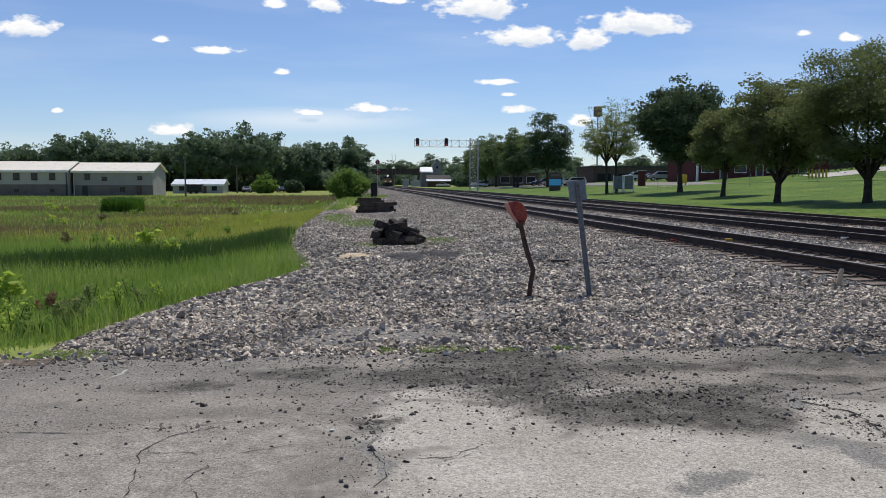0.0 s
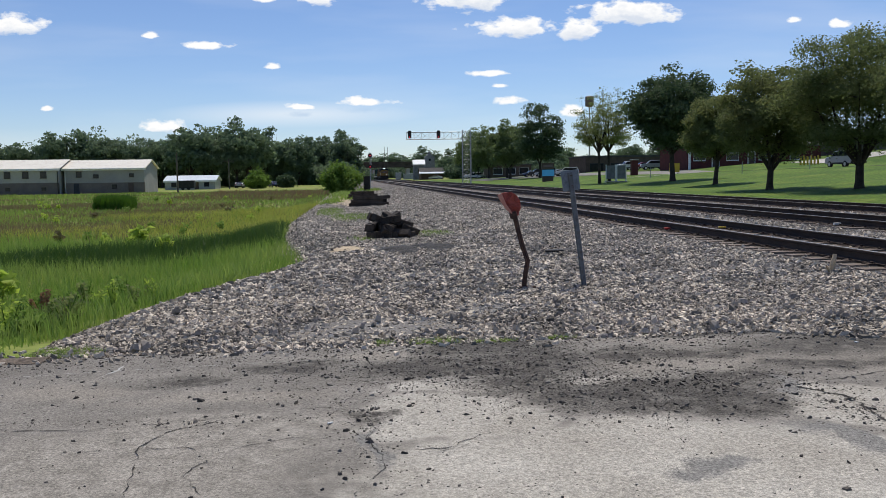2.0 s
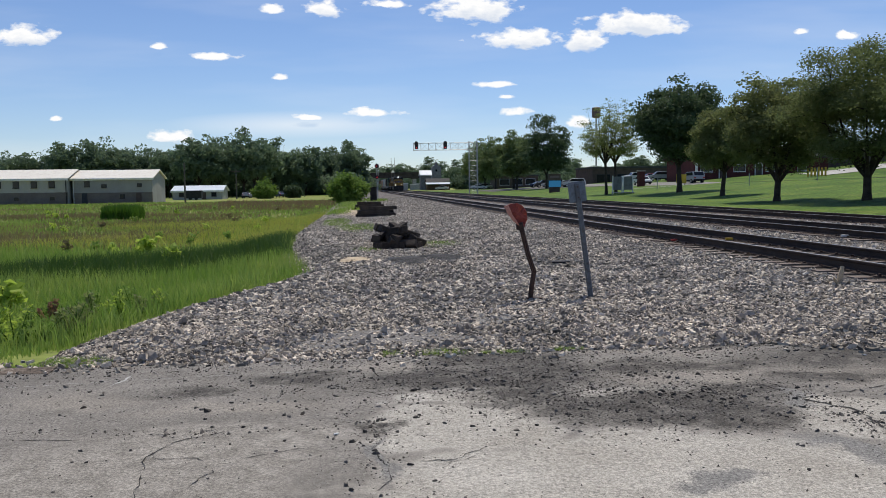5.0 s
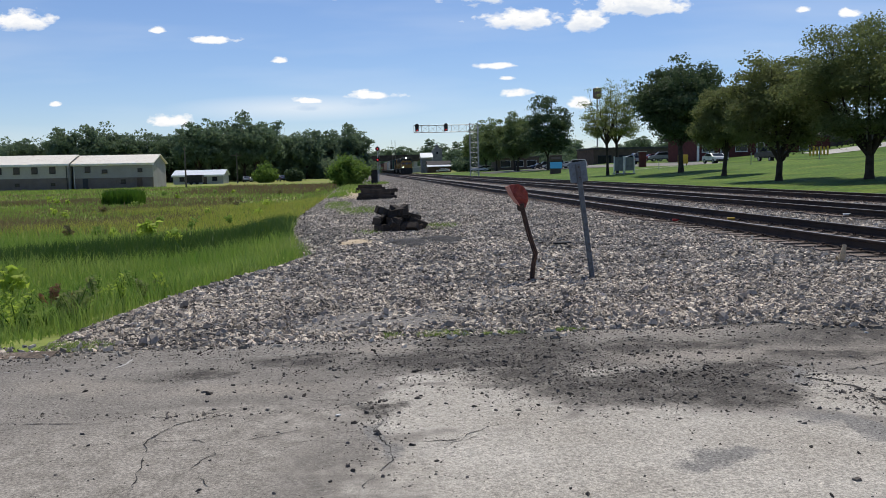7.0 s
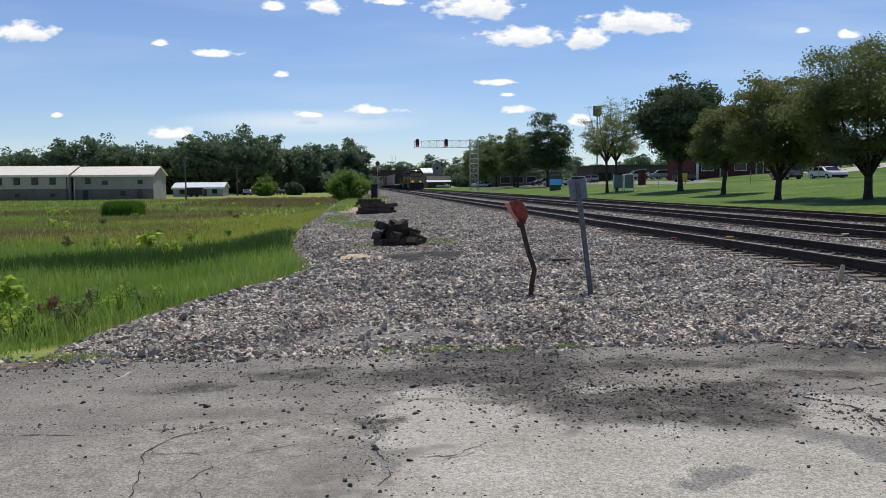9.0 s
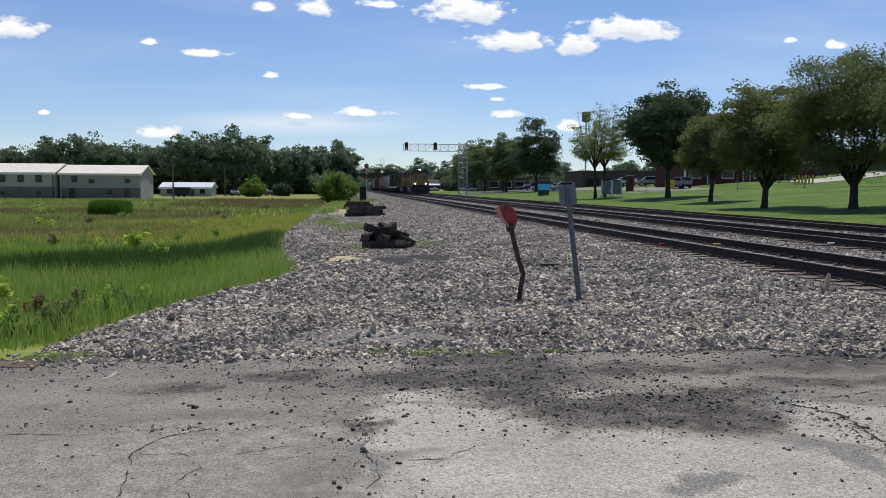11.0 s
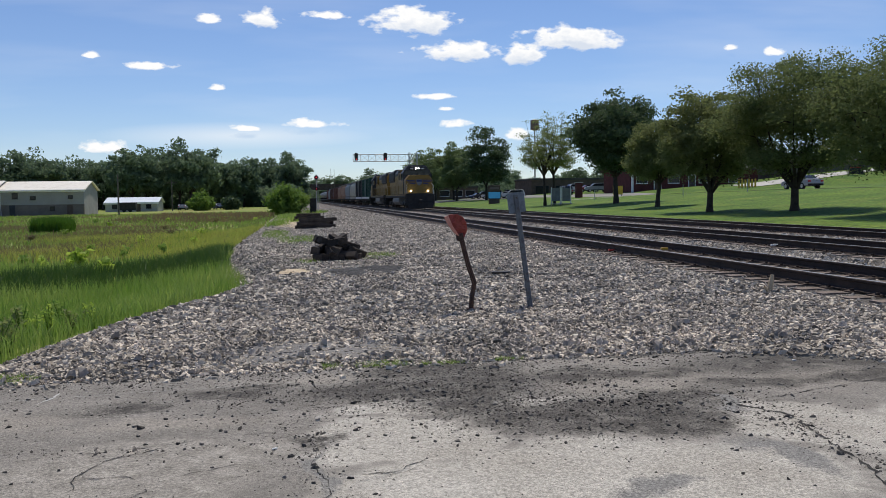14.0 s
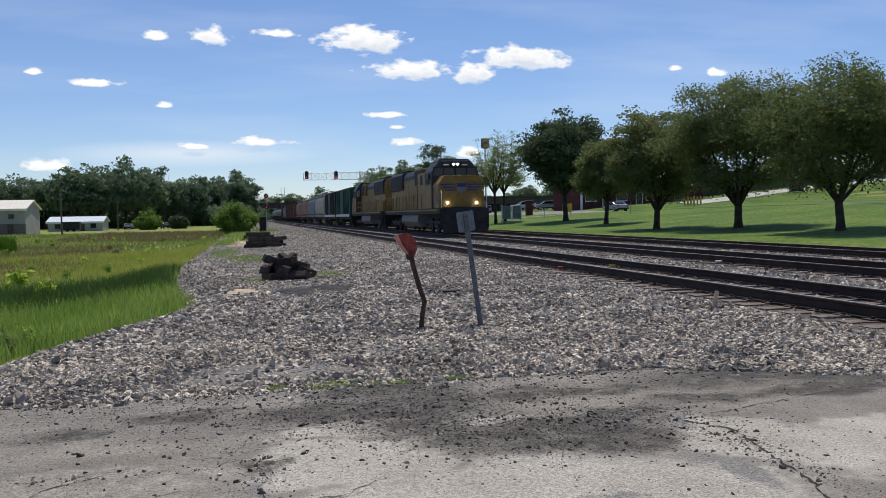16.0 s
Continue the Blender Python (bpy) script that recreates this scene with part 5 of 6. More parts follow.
def bent_target():
    x, y = 2.27, 11.0
    s = thing("bent_switch_target", "bent rusty stand with a crumpled faded red target", "switch stand", (x, y, float(ballast_z(x, y))))
    pts = [(0.03, 0, -0.1), (0.0, 0, 0.02), (0.015, 0, 0.18), (0.05, 0, 0.37), (-0.02, 0, 0.58), (-0.08, 0, 0.8), (-0.13, 0, 1.02)]
    b = bmesh.new()
    for p, q in zip(pts, pts[1:]):
        rod(p, Vector(q) + (Vector(q) - Vector(p)).normalized() * 0.012, 0.033, sides=9, bm=b)
    part("stem", b, RUST_IRON, s, "kinked rusty iron stem")
    v, f = tube([(0.03, -0.03, 0.35), (-0.06, -0.03, 0.62), (-0.1, -0.03, 0.86)], [0.012, 0.014, 0.012], 6)
    part("stay", np_mesh("stay", v, f, RUST_IRON, True), RUST_IRON, s)
    part("base_clamp", outline([(-0.06, -0.04), (0.1, -0.06), (0.16, -0.02), (0.03, 0.05), (-0.05, 0.03)], "z", -0.05, 0.03, 0.01), RUST_IRON, s)
    # the crumpled disc: a dished plate folded forward along its left side
    b = outline([(-0.06, 1.0), (-0.02, 0.96), (0.05, 0.98), (0.085, 1.08), (0.07, 1.17), (0.02, 1.255), (-0.05, 1.29), (-0.1, 1.285), (-0.14, 1.29), (-0.19, 1.27), (-0.13, 1.12)], "y", -0.012, 0.012, 0.004)
    bmesh.ops.transform(b, matrix=Matrix.Translation((-0.12, 0, 0)), verts=b.verts[:])
    bmesh.ops.triangulate(b, faces=b.faces[:])
    bmesh.ops.subdivide_edges(b, edges=[e for e in b.edges if e.calc_length() > 0.04], cuts=2, use_grid_fill=True)
    for v in b.verts:
        v.co.y += 0.035 * noise.noise(v.co * 14) - 0.25 * (v.co.x + 0.12) ** 2
        v.co += 0.008 * Vector((noise.noise(v.co * 30), 0, noise.noise(v.co * 30 + Vector((5, 0, 0)))))
    target = part("target", b, RUST_RED, s, "crumpled faded red disc")
    b = outline([(-0.19, 1.27), (-0.245, 1.255), (-0.2, 1.16), (-0.12, 1.05), (-0.05, 0.995), (-0.06, 1.03), (-0.13, 1.13)], "y", -0.05, -0.016, 0.004)
    bmesh.ops.transform(b, matrix=Matrix.Translation((-0.11, 0, 0)), verts=b.verts[:])
    part("folded_rim", b, RUST_PALE, target, "sunlit bleached red rim")
    b = outline([(-0.09, 0.94), (-0.03, 0.92), (0.0, 0.97), (-0.02, 1.03), (-0.1, 1.02)], "y", -0.04, 0.04, 0.01)
    bmesh.ops.transform(b, matrix=Matrix.Translation((-0.09, 0, 0)), verts=b.verts[:])
    part("bracket", b, RUST_IRON, target)


leaning_sign(), bent_target()


# ---- old sleepers in heaps ----
def heap(label, at, pieces):
    h = thing("sleeper_heap", label, "timber pile", at)
    for x, y, z, l, rx, ry, rz, w in pieces:
        b = box(-l / 2, l / 2, -w / 2, w / 2, -0.085, 0.085, 0.012)
        bmesh.ops.transform(b, matrix=pose(x, y, z, rx, ry, rz), verts=b.verts[:])
        g = random.Random(int(x * 100 + z * 1000))
        for v in b.verts:
            v.co += Vector((g.uniform(-1, 1), g.uniform(-1, 1), g.uniform(-1, 1))) * 0.012
        part("old_sleeper", b, TIE_OLD, h)
    return h


rng = random.Random(8)
near = [(-0.42, -0.1, 0.1, 0.9, 0, 0, 84, 0.22), (-0.12, 0.05, 0.09, 1.1, 0, 0, 95, 0.22), (0.15, 0, 0.09, 1.0, 0, 0, 80, 0.22), (0.42, -0.05, 0.09, 0.9, 0, 0, 100, 0.22),
        (-0.45, -0.05, 0.28, 0.9, 8, 0, 82, 0.22), (-0.2, 0.0, 0.27, 0.85, 0, 4, 96, 0.2), (0.05, -0.1, 0.27, 0.8, 14, 0, 75, 0.22), (0.33, 0.05, 0.25, 0.75, 10, 6, 110, 0.2),
        (0.52, -0.15, 0.2, 0.6, 25, 12, 60, 0.2), (-0.1, 0.1, 0.44, 0.8, 10, 18, 40, 0.2), (0.1, 0.15, 0.48, 0.7, 0, -22, 130, 0.18), (-0.25, 0.2, 0.47, 0.6, 15, 24, 20, 0.18),
        (0.0, -0.35, 0.16, 0.5, 40, 20, 30, 0.2), (-0.2, -0.4, 0.1, 0.6, 0, 5, 12, 0.2), (0.25, -0.38, 0.12, 0.55, 35, 0, 150, 0.2), (0.12, 0.2, 0.56, 0.5, 0, -12, 60, 0.16), (-0.3, -0.1, 0.42, 0.75, 20, -14, 70, 0.07), (0.3, -0.1, 0.4, 0.7, 12, 16, 35, 0.06), (0.0, -0.2, 0.5, 0.6, 0, 10, 155, 0.05)]
near = [(a * 1.04, b, c if c < 0.15 else 0.15 + 0.88 * (c - 0.15), d, e, f, g, h) for a, b, c, d, e, f, g, h in near]
heap("heap of short broken black sleepers on the ballast", (0.95, 21.4, float(ballast_z(0.95, 21.4))), near)
stack = []
for layer in range(3):
    for k in range(4 - layer):
        stack.append((rng.uniform(-0.12, 0.12) + 0.1 * layer * (1 if k % 2 else -0.4), 0.27 * k - 0.4, 0.09 + 0.185 * layer, (2.1 - 0.25 * layer) * rng.uniform(0.85, 1.0), 0, rng.uniform(-2, 2), rng.uniform(-7, 7), 0.23))
heap("stack of old black sleepers on the ballast", (1.0, 44.5, float(ballast_z(1, 44.5))), stack)
heap("low stack of old black sleepers on the ballast", (0.9, 58, float(ballast_z(0.9, 58))), [(a, b, c, d * 1.05, e, f, g, h) for a, b, c, d, e, f, g, h in stack[:8]])


# ---- moving cars ----
def auto(label, mat, kind="saloon"):
    """A car at the origin facing +x."""
    c = thing("car", label, "car", group="cars on the street")
    if kind == "saloon":
        body = [(-2.3, 0.35), (2.25, 0.35), (2.32, 0.6), (2.2, 0.82), (1.2, 0.95), (0.5, 1.38), (-0.75, 1.42), (-1.55, 1.02), (-2.25, 0.98), (-2.35, 0.6)]
        glass = [(1.0, 0.97), (0.46, 1.33), (-0.72, 1.37), (-1.35, 1.0)]
    elif kind == "suv":
        body = [(-2.25, 0.4), (2.25, 0.4), (2.32, 0.75), (2.15, 1.02), (1.15, 1.15), (0.55, 1.68), (-1.9, 1.72), (-2.25, 1.1), (-2.32, 0.7)]
        glass = [(1.02, 1.15), (0.5, 1.6), (-1.8, 1.64), (-2.0, 1.15)]
    else:
        body = [(-2.7, 0.5), (2.65, 0.5), (2.72, 0.85), (2.6, 1.12), (1.4, 1.22), (0.85, 1.78), (-0.5, 1.82), (-0.65, 1.2), (-2.7, 1.18)]
        glass = [(1.25, 1.22), (0.8, 1.7), (-0.42, 1.74), (-0.5, 1.22)]
    b = part("body", outline(body, "y", -0.88, 0.88, 0.07), mat, c)
    part("side_glass", outline(glass, "y", -0.895, 0.895, 0.01), GLASS, b)
    # windscreen and rear window just proud of their slopes, sills and bumpers
    n_roof = 5
    for name, (p, q), d in (("windscreen", (body[n_roof - 1], body[n_roof]), 1), ("rear_window", (body[n_roof + 2], body[n_roof + 1]), -1)):
        lo, hi = (p[0] + 0.12 * (q[0] - p[0]), p[1] + 0.12 * (q[1] - p[1])), (p[0] + 0.88 * (q[0] - p[0]), p[1] + 0.88 * (q[1] - p[1]))
        part(name, outline([lo, hi, (hi[0] + 0.03 * d, hi[1] + 0.02), (lo[0] + 0.03 * d, lo[1] + 0.02)], "y", -0.7, 0.7), GLASS, b)
    low = body[0][1]
    part("sill", box(-1.0, 1.0, -0.9, 0.9, low - 0.06, low + 0.1, 0.02), RUBBER, b)
    for x0, x1 in ((body[1][0] - 0.05, body[2][0] + 0.04), (body[-1][0] - 0.04, body[0][0] + 0.05)):
        part("bumper", box(min(x0, x1), max(x0, x1), -0.82, 0.82, low, low + 0.2, 0.03), RUBBER, b)
    for s in (-1, 1):
        part("door_seam", box(-0.12, -0.1, s * 0.875, s * 0.888, low + 0.1, low + 0.62), RUBBER, b)
        part("mirror", box(0.6, 0.75, s * 0.9, s * 1.02, body[n_roof - 1][1] + 0.02, body[n_roof - 1][1] + 0.16, 0.02), RUBBER, b)
    for x in (-1.4, 1.4):
        for s in (-1, 1):
            w = part("wheel", rod((x, s * 0.68, 0.33), (x, s * 0.92, 0.33), 0.33, sides=18), RUBBER, c)
            part("rim", rod((x, s * 0.9, 0.33), (x, s * 0.935, 0.33), 0.2, sides=12), CHROME, w)
    for s in (-1, 1):
        part("headlamp", box(2.2, 2.3, s * 0.5, s * 0.8, 0.62, 0.76, 0.02), WHITE, b)
        part("tail_lamp", box(-2.36, -2.28, s * 0.55, s * 0.82, 0.72, 0.9, 0.02), RED_PAINT, b)
    return c


PAINT = {k: material(k + "_car_paint", v, tuple(min(1, u * 1.08) for u in v), 1, 0.3, 0, spec=0.6) for k, v in
         {"silver": (0.30, 0.31, 0.32), "white": (0.62, 0.62, 0.61), "dark": (0.03, 0.028, 0.028), "red": (0.3, 0.02, 0.02), "grey": (0.2, 0.21, 0.22), "blue": (0.04, 0.07, 0.16)}.items()}


# ---- buildings and far things beyond the meadow ----
def window(parent, x, y, z, w, h, frame_mat=WHITE, depth=0.12, glass=GLASS):
    """A window in a wall that faces -y at y."""
    f = part("window", box(x - w / 2, x + w / 2, y - 0.04, y + depth, z - h / 2, z + h / 2), frame_mat, parent)
    part("pane", box(x - w / 2 + 0.07, x + w / 2 - 0.07, y - 0.055, y - 0.035, z - h / 2 + 0.07, z + h / 2 - 0.07), glass, f)
    part("sill", box(x - w / 2 - 0.05, x + w / 2 + 0.05, y - 0.12, y - 0.03, z - h / 2 - 0.08, z - h / 2), frame_mat, f)
    return f


def gable_house(name, label, x0, x1, y0, y1, base, eave, ridge, wall, roof, low=None, over=0.35, thick=0.14):
    """A long house with its ridge along x: walls, gables and two roof slopes."""
    h = thing(name, label, "building", (0, 0, 0))
    ym = (y0 + y1) / 2
    pts = [(y0, base - 0.3), (y1, base - 0.3), (y1, eave), (ym, ridge - thick), (y0, eave)]
    part("wall", outline(pts, "x", x0, x1), wall, h)
    if low:
        part("lower_wall", box(x0 - 0.02, x1 + 0.02, y0 - 0.05, y0 + 0.3, base - 0.3, low), SIDING_LOW, h)
    for s, yy in ((-1, y0), (1, y1)):
        k = (ridge - eave) / abs(ym - yy)
        ye, ze = yy + s * over, eave - k * over
        part("roof", outline([(ym, ridge - thick), (ym, ridge), (ye, ze + thick), (ye, ze)], "x", x0 - over, x1 + over), roof, h)
    part("fascia", box(x0 - over, x1 + over, y0 - over - 0.03, y0 - over, eave - 0.35, eave + 0.02), WHITE, h)
    return h


barn = gable_house("long_hall", "long two-storey grey hall with a cream metal roof", -48.4, -35.2, 150, 160, -0.6, 3.7, 5.25, SIDING, ROOF_METAL, 1.25)
for x, z, w, h in ((-46.0, 2.75, 0.9, 0.95), (-43.2, 2.4, 0.9, 0.6), (-37.3, 2.5, 0.8, 0.6), (-40.2, 0.6, 0.8, 0.7)):
    window(barn, x, 149.95, z, w, h, BLACK)
part("door", box(-37.9, -37.0, 149.9, 150.1, -0.6, 1.2, 0.02), BROWN_WALL, barn)
part("door", box(-46.9, -46.0, 149.9, 150.1, -0.6, 1.2, 0.02), GREY_PAINT, barn)
part("gutter", rod((-48.4, 149.55, 3.62), (-35.2, 149.55, 3.62), 0.07, sides=8), WHITE, barn), part("downpipe", rod((-48.2, 149.85, -0.5), (-48.2, 149.85, 3.6), 0.06, sides=8), WHITE, barn)
hall = gable_house("long_hall", "long two-storey tan hall with a cream metal roof", -92, -48.9, 148.6, 159, -0.6, 3.75, 5.4, SIDING_PALE, ROOF_METAL, 1.4)
for k in range(13):
    window(hall, -51.3 - 2.9 * k, 148.55, 2.75, 1.0, 1.1, BLACK)
    if k % 2 == 0:
        window(hall, -51.3 - 2.9 * k, 148.53, 0.35, 0.9, 0.7, SIDING_LOW)
part("downpipe", rod((-49.0, 148.45, -0.5), (-49.0, 148.45, 3.6), 0.07, sides=8), BLACK, hall)
house = gable_house("low_house", "low white house with a pale blue metal roof", -40.3, -29.6, 190, 198, -0.6, 1.35, 2.5, SIDING_PALE, ROOF_WHITE)
for x in (-38.4, -35.6, -31.4):
    window(house, x, 189.95, 0.5, 1.1, 0.9, GREY_PAINT)
part("door", box(-34.0, -33.1, 189.92, 190.05, -0.6, 1.3, 0.02), BROWN_WALL, house)
trailer = thing("box_trailer", "black covered box trailer on the grass", "trailer", (-34.2, 182, -0.6))
part("body", box(-1.7, 1.7, -1, 1, 0.4, 2.0, 0.12), BLACK, trailer)
for x in (-0.6, 0.6):
    part("wheel", rod((x, -1.02, 0.35), (x, -0.8, 0.35), 0.35, sides=16), RUBBER, trailer)


def pole(x, y, top, label="weathered grey wooden utility pole", arm=True, base=-0.6):
    p = thing("utility_pole", label, "utility pole", (x, y, base), "utility poles")
    part("shaft", rod((0, 0, -0.3), (0, 0, top - base), 0.15, 0.1, 10), TIMBER, p)
    if arm:
        part("crossarm", box(-1.1, 1.1, -0.06, 0.06, top - base - 0.6, top - base - 0.46, 0.01), TIMBER, p)
        for k in (-1, -0.4, 0.4, 1):
            part("insulator", rod((k, 0, top - base - 0.46), (k, 0, top - base - 0.3), 0.04, sides=8), GLASS, p)


pole(-27.7, 140, 5.9, arm=False), pole(-26.5, 190, 6.0), pole(18.5, 455, 17.5, arm=False), pole(20.2, 455, 17.3, arm=False)
for k in range(4):
    c = auto("far parked car at the edge of the field", PAINT[("silver", "white", "dark", "blue")[k]])
    c.matrix_world = pose(-26.2 + 2.6 * k, 205 + 3 * (k % 2), -0.6, 0, 0, 90 + 6 * k)
    tagged(c, group="parked cars")


def overpass():
    b = thing("road_overpass", "dark girder road bridge over the railway on concrete piers", "bridge", (0, 470, 0))
    part("girder", box(-60, 37, -0.4, 0.0, 6.6, 8.6, 0.05), BRIDGE, b)
    part("girder", box(-60, 37, 9.0, 9.4, 6.6, 8.6, 0.05), BRIDGE, b)
    part("deck", box(-60, 37, -0.8, 9.8, 8.6, 9.1, 0.05), BRIDGE, b)
    part("parapet", box(-60, 37, -0.8, -0.6, 9.1, 9.7, 0.03), BRIDGE, b)
    for k in range(48):
        part("stiffener", box(-59.5 + 2 * k, -59.4 + 2 * k, -0.5, -0.4, 6.7, 8.5), BRIDGE, b)
    for x in (4.5, 18.9, 32.0):
        p = part("pier", box(x - 1.0, x + 1.0, 0.5, 8.5, -0.6, 6.1, 0.1), CONCRETE if x > 30 else BRIDGE, b)
        part("pier_cap", box(x - 1.6, x + 1.6, -0.2, 9.2, 6.05, 6.62, 0.05), BRIDGE, p)
    part("abutment", box(36, 42, -0.5, 9.5, -0.6, 8.6, 0.1), CONCRETE, b)


overpass()
silo = thing("grain_elevator", "grey clad grain elevator tower with a gabled head", "grain elevator", (30.9, 330, -0.2))
part("tower", outline([(-1.9, 0), (1.9, 0), (1.9, 9.2), (0, 10.6), (-1.9, 9.2)], "y", -1.8, 1.8, 0.03), PANEL_GREY, silo)
part("cupola", box(-0.5, 0.5, -0.5, 0.5, 10.2, 11.3, 0.05), PANEL_GREY, silo)
for z in (7.6,):
    part("window", box(-0.35, 0.35, -1.84, -1.79, z, z + 0.8), GLASS, silo)
mill = gable_house("white_roofed_mill", "small mill with a bright white metal roof", 24.0, 28.0, 319, 325, -0.3, 6.0, 7.8, PANEL_GREY, ROOF_WHITE)
shed = gable_house("dark_shed", "dark open timber shed with a pale roof edge", 24.9, 33.0, 300, 308, -0.3, 3.0, 4.5, BROWN_WALL, ROOF_DARK)
part("lean_to", outline([(298.0, 2.3), (298.0, 2.5), (300.3, 3.2), (300.3, 3.0)], "x", 24.3, 33.6), ROOF_WHITE, shed)
c = auto("white parked car beside the shed", PAINT["white"])
c.matrix_world = pose(29.0, 288, gz(29, 288) + 0.04, 0, 0, 165)
for k, (x, y, w, h) in enumerate(((21.5, 380, 2.5, 3.2), (25.0, 372, 3.5, 2.6), (29.0, 385, 4.0, 3.0))):
    cab = thing("equipment_cabinet", "pale grey equipment cabin by the tracks", "cabin", (x, y, -0.1), "equipment cabins")
    part("body", box(-w / 2, w / 2, -1.2, 1.2, 0, h, 0.08), GALV, cab), part("roof", box(-w / 2 - 0.15, w / 2 + 0.15, -1.35, 1.35, h, h + 0.15, 0.04), WHITE, cab)


# ---- beyond the lawn ----
def bank_house(name, label, x0, x1, y0, y1, z0, h, wall, roof=ROOF_DARK, flat=False):
    b = thing(name, label, "building", (0, 0, 0))
    part("wall", box(x0, x1, y0, y1, z0 - 1.2, z0 + h), wall, b)
    if flat:
        part("parapet", box(x0 - 0.2, x1 + 0.2, y0 - 0.2, y1 + 0.2, z0 + h, z0 + h + 0.4, 0.04), roof, b)
    else:
        ym = (y0 + y1) / 2
        part("roof", outline([(y0 - 0.8, z0 + h), (ym, z0 + h + 1.9), (y1 + 0.8, z0 + h), (y1 + 0.8, z0 + h + 0.2), (ym, z0 + h + 2.15), (y0 - 0.8, z0 + h + 0.2)], "x", x0 - 0.6, x1 + 0.6), roof, b)
    return b


red = bank_house("brick_building", "long low red brick building with white window frames", 53.5, 76, 130, 142, 2.3, 3.1, BRICK_RED)
for x, w in ((55.5, 2.0), (61.0, 2.0), (66.5, 2.2), (71.5, 1.6)):
    window(red, x, 129.95, 3.9, w, 1.2, WHITE)
for x in (58.2, 64.2):
    d = part("door_frame", box(x - 0.65, x + 0.65, 129.9, 130.05, 1.9, 4.7, 0.02), WHITE, red)
    part("door", box(x - 0.5, x + 0.5, 129.86, 129.92, 1.95, 4.5, 0.02), BROWN_WALL, d)
part("porch_post", box(53.2, 53.5, 128.6, 128.9, 1.5, 5.2, 0.02), WHITE, red)
tan = bank_house("tan_building", "low tan building with a dark base on the bank", 80, 112, 138, 150, 3.3, 3.4, BROWN_WALL)
part("upper_wall", box(79.9, 112.1, 137.85, 137.98, 4.9, 6.7), SIDING_LOW, tan)
wht = bank_house("white_shed", "white shed at the top of the bank", 108, 116, 134, 140, 5.2, 2.2, WHITE, ROOF_WHITE, True)
shop = bank_house("shop_row", "long dark shop row with a flat roof", 54, 98, 190, 205, 1.6, 3.6, BROWN_WALL, ROOF_DARK, True)
for k in range(9):
    window(shop, 56.5 + 4.9 * k, 189.95, 2.9, 3.2, 1.9, GREY_PAINT)
# added shop: its dark walls stand for shade and shrubs behind the trunks
shop2 = bank_house("shop_row", "low dark shop added for the shade behind the trees", 40, 52, 240, 252, 1.2, 3.0, BROWN_WALL, ROOF_DARK, True)
for k in range(3):
    window(shop2, 42.2 + 3.8 * k, 239.95, 2.6, 2.8, 1.8, WHITE)
pier_red = thing("brick_pillar", "red brick sign pillar beside the car park", "pillar", (44.6, 129.5, gz(44.6, 129.5)))
part("shaft", box(-0.5, 0.5, -0.4, 0.4, -0.3, 2.4, 0.03), BRICK_RED, pier_red), part("cap", box(-0.58, 0.58, -0.48, 0.48, 2.4, 2.52, 0.02), CONCRETE, pier_red)
ysign = thing("yellow_board", "small yellow advertising board on the grass", "sign", (43.6, 110.3, gz(43.6, 110.3)))
part("board", box(-0.7, 0.7, -0.05, 0.05, 0.3, 1.5, 0.02), YELLOW_PLAY, ysign)
for x in (-0.5, 0.5):
    part("leg", box(x - 0.04, x + 0.04, -0.04, 0.04, -0.2, 0.4), TIMBER, ysign)
play = thing("yellow_posts", "row of yellow painted posts with a rail on the bank", "fence", (66.6, 117, gz(66.6, 117)))
for k in range(6):
    part("post", box(-1.4 + 0.54 * k, -1.18 + 0.54 * k, -0.1, 0.1, -0.3, 1.25 + 0.1 * (k % 2), 0.03), YELLOW_PLAY, play)
part("rail", box(-1.4, 1.5, 0.1, 0.16, 0.9, 1.05), TIMBER, play)


def board(x, y, w, label):
    s = thing("notice_board", label, "sign", (x, y, gz(x, y)), "notice boards")
    part("panel", box(-w / 2, w / 2, -0.06, 0.06, 0.15, 1.5, 0.02), BLACK, s)
    for k in range(3):
        part("text_bar", box(-w / 2 + 0.2, w / 2 - 0.3 - 0.2 * k, -0.075, -0.06, 1.15 - 0.3 * k, 1.27 - 0.3 * k), RED_PAINT if k == 0 else GREY_PAINT, s)
    for q in (-w / 2 + 0.1, w / 2 - 0.1):
        part("leg", box(q - 0.06, q + 0.06, -0.05, 0.05, -0.3, 0.2), TIMBER, s)


board(88.0, 121.5, 2.6, "dark notice board with worn lettering on the bank"), board(93.5, 122, 2.6, "dark notice board on the bank")
led = thing("display_sign", "lit blue electronic display on a dark brick base", "sign", (29.6, 125, gz(29.6, 125)))
part("base", box(-0.8, 0.8, -0.3, 0.3, -0.2, 0.75, 0.03), BROWN_WALL, led), part("housing", box(-1.0, 1.0, -0.25, 0.25, 0.75, 1.85, 0.04), BLACK, led)
part("display", box(-0.92, 0.92, -0.27, -0.245, 0.82, 1.78), SCREEN, led)
part("head_panel", box(-0.95, 0.95, -0.2, 0.2, 1.85, 2.8, 0.05), BROWN_WALL, led)
part("text_bar", box(-0.7, 0.7, -0.22, -0.2, 2.2, 2.5), TANK_RUST, led)
kiosk = thing("information_kiosk", "two grey information panels on white posts on the lawn", "notice board", (29.9, 93, gz(29.9, 93)))
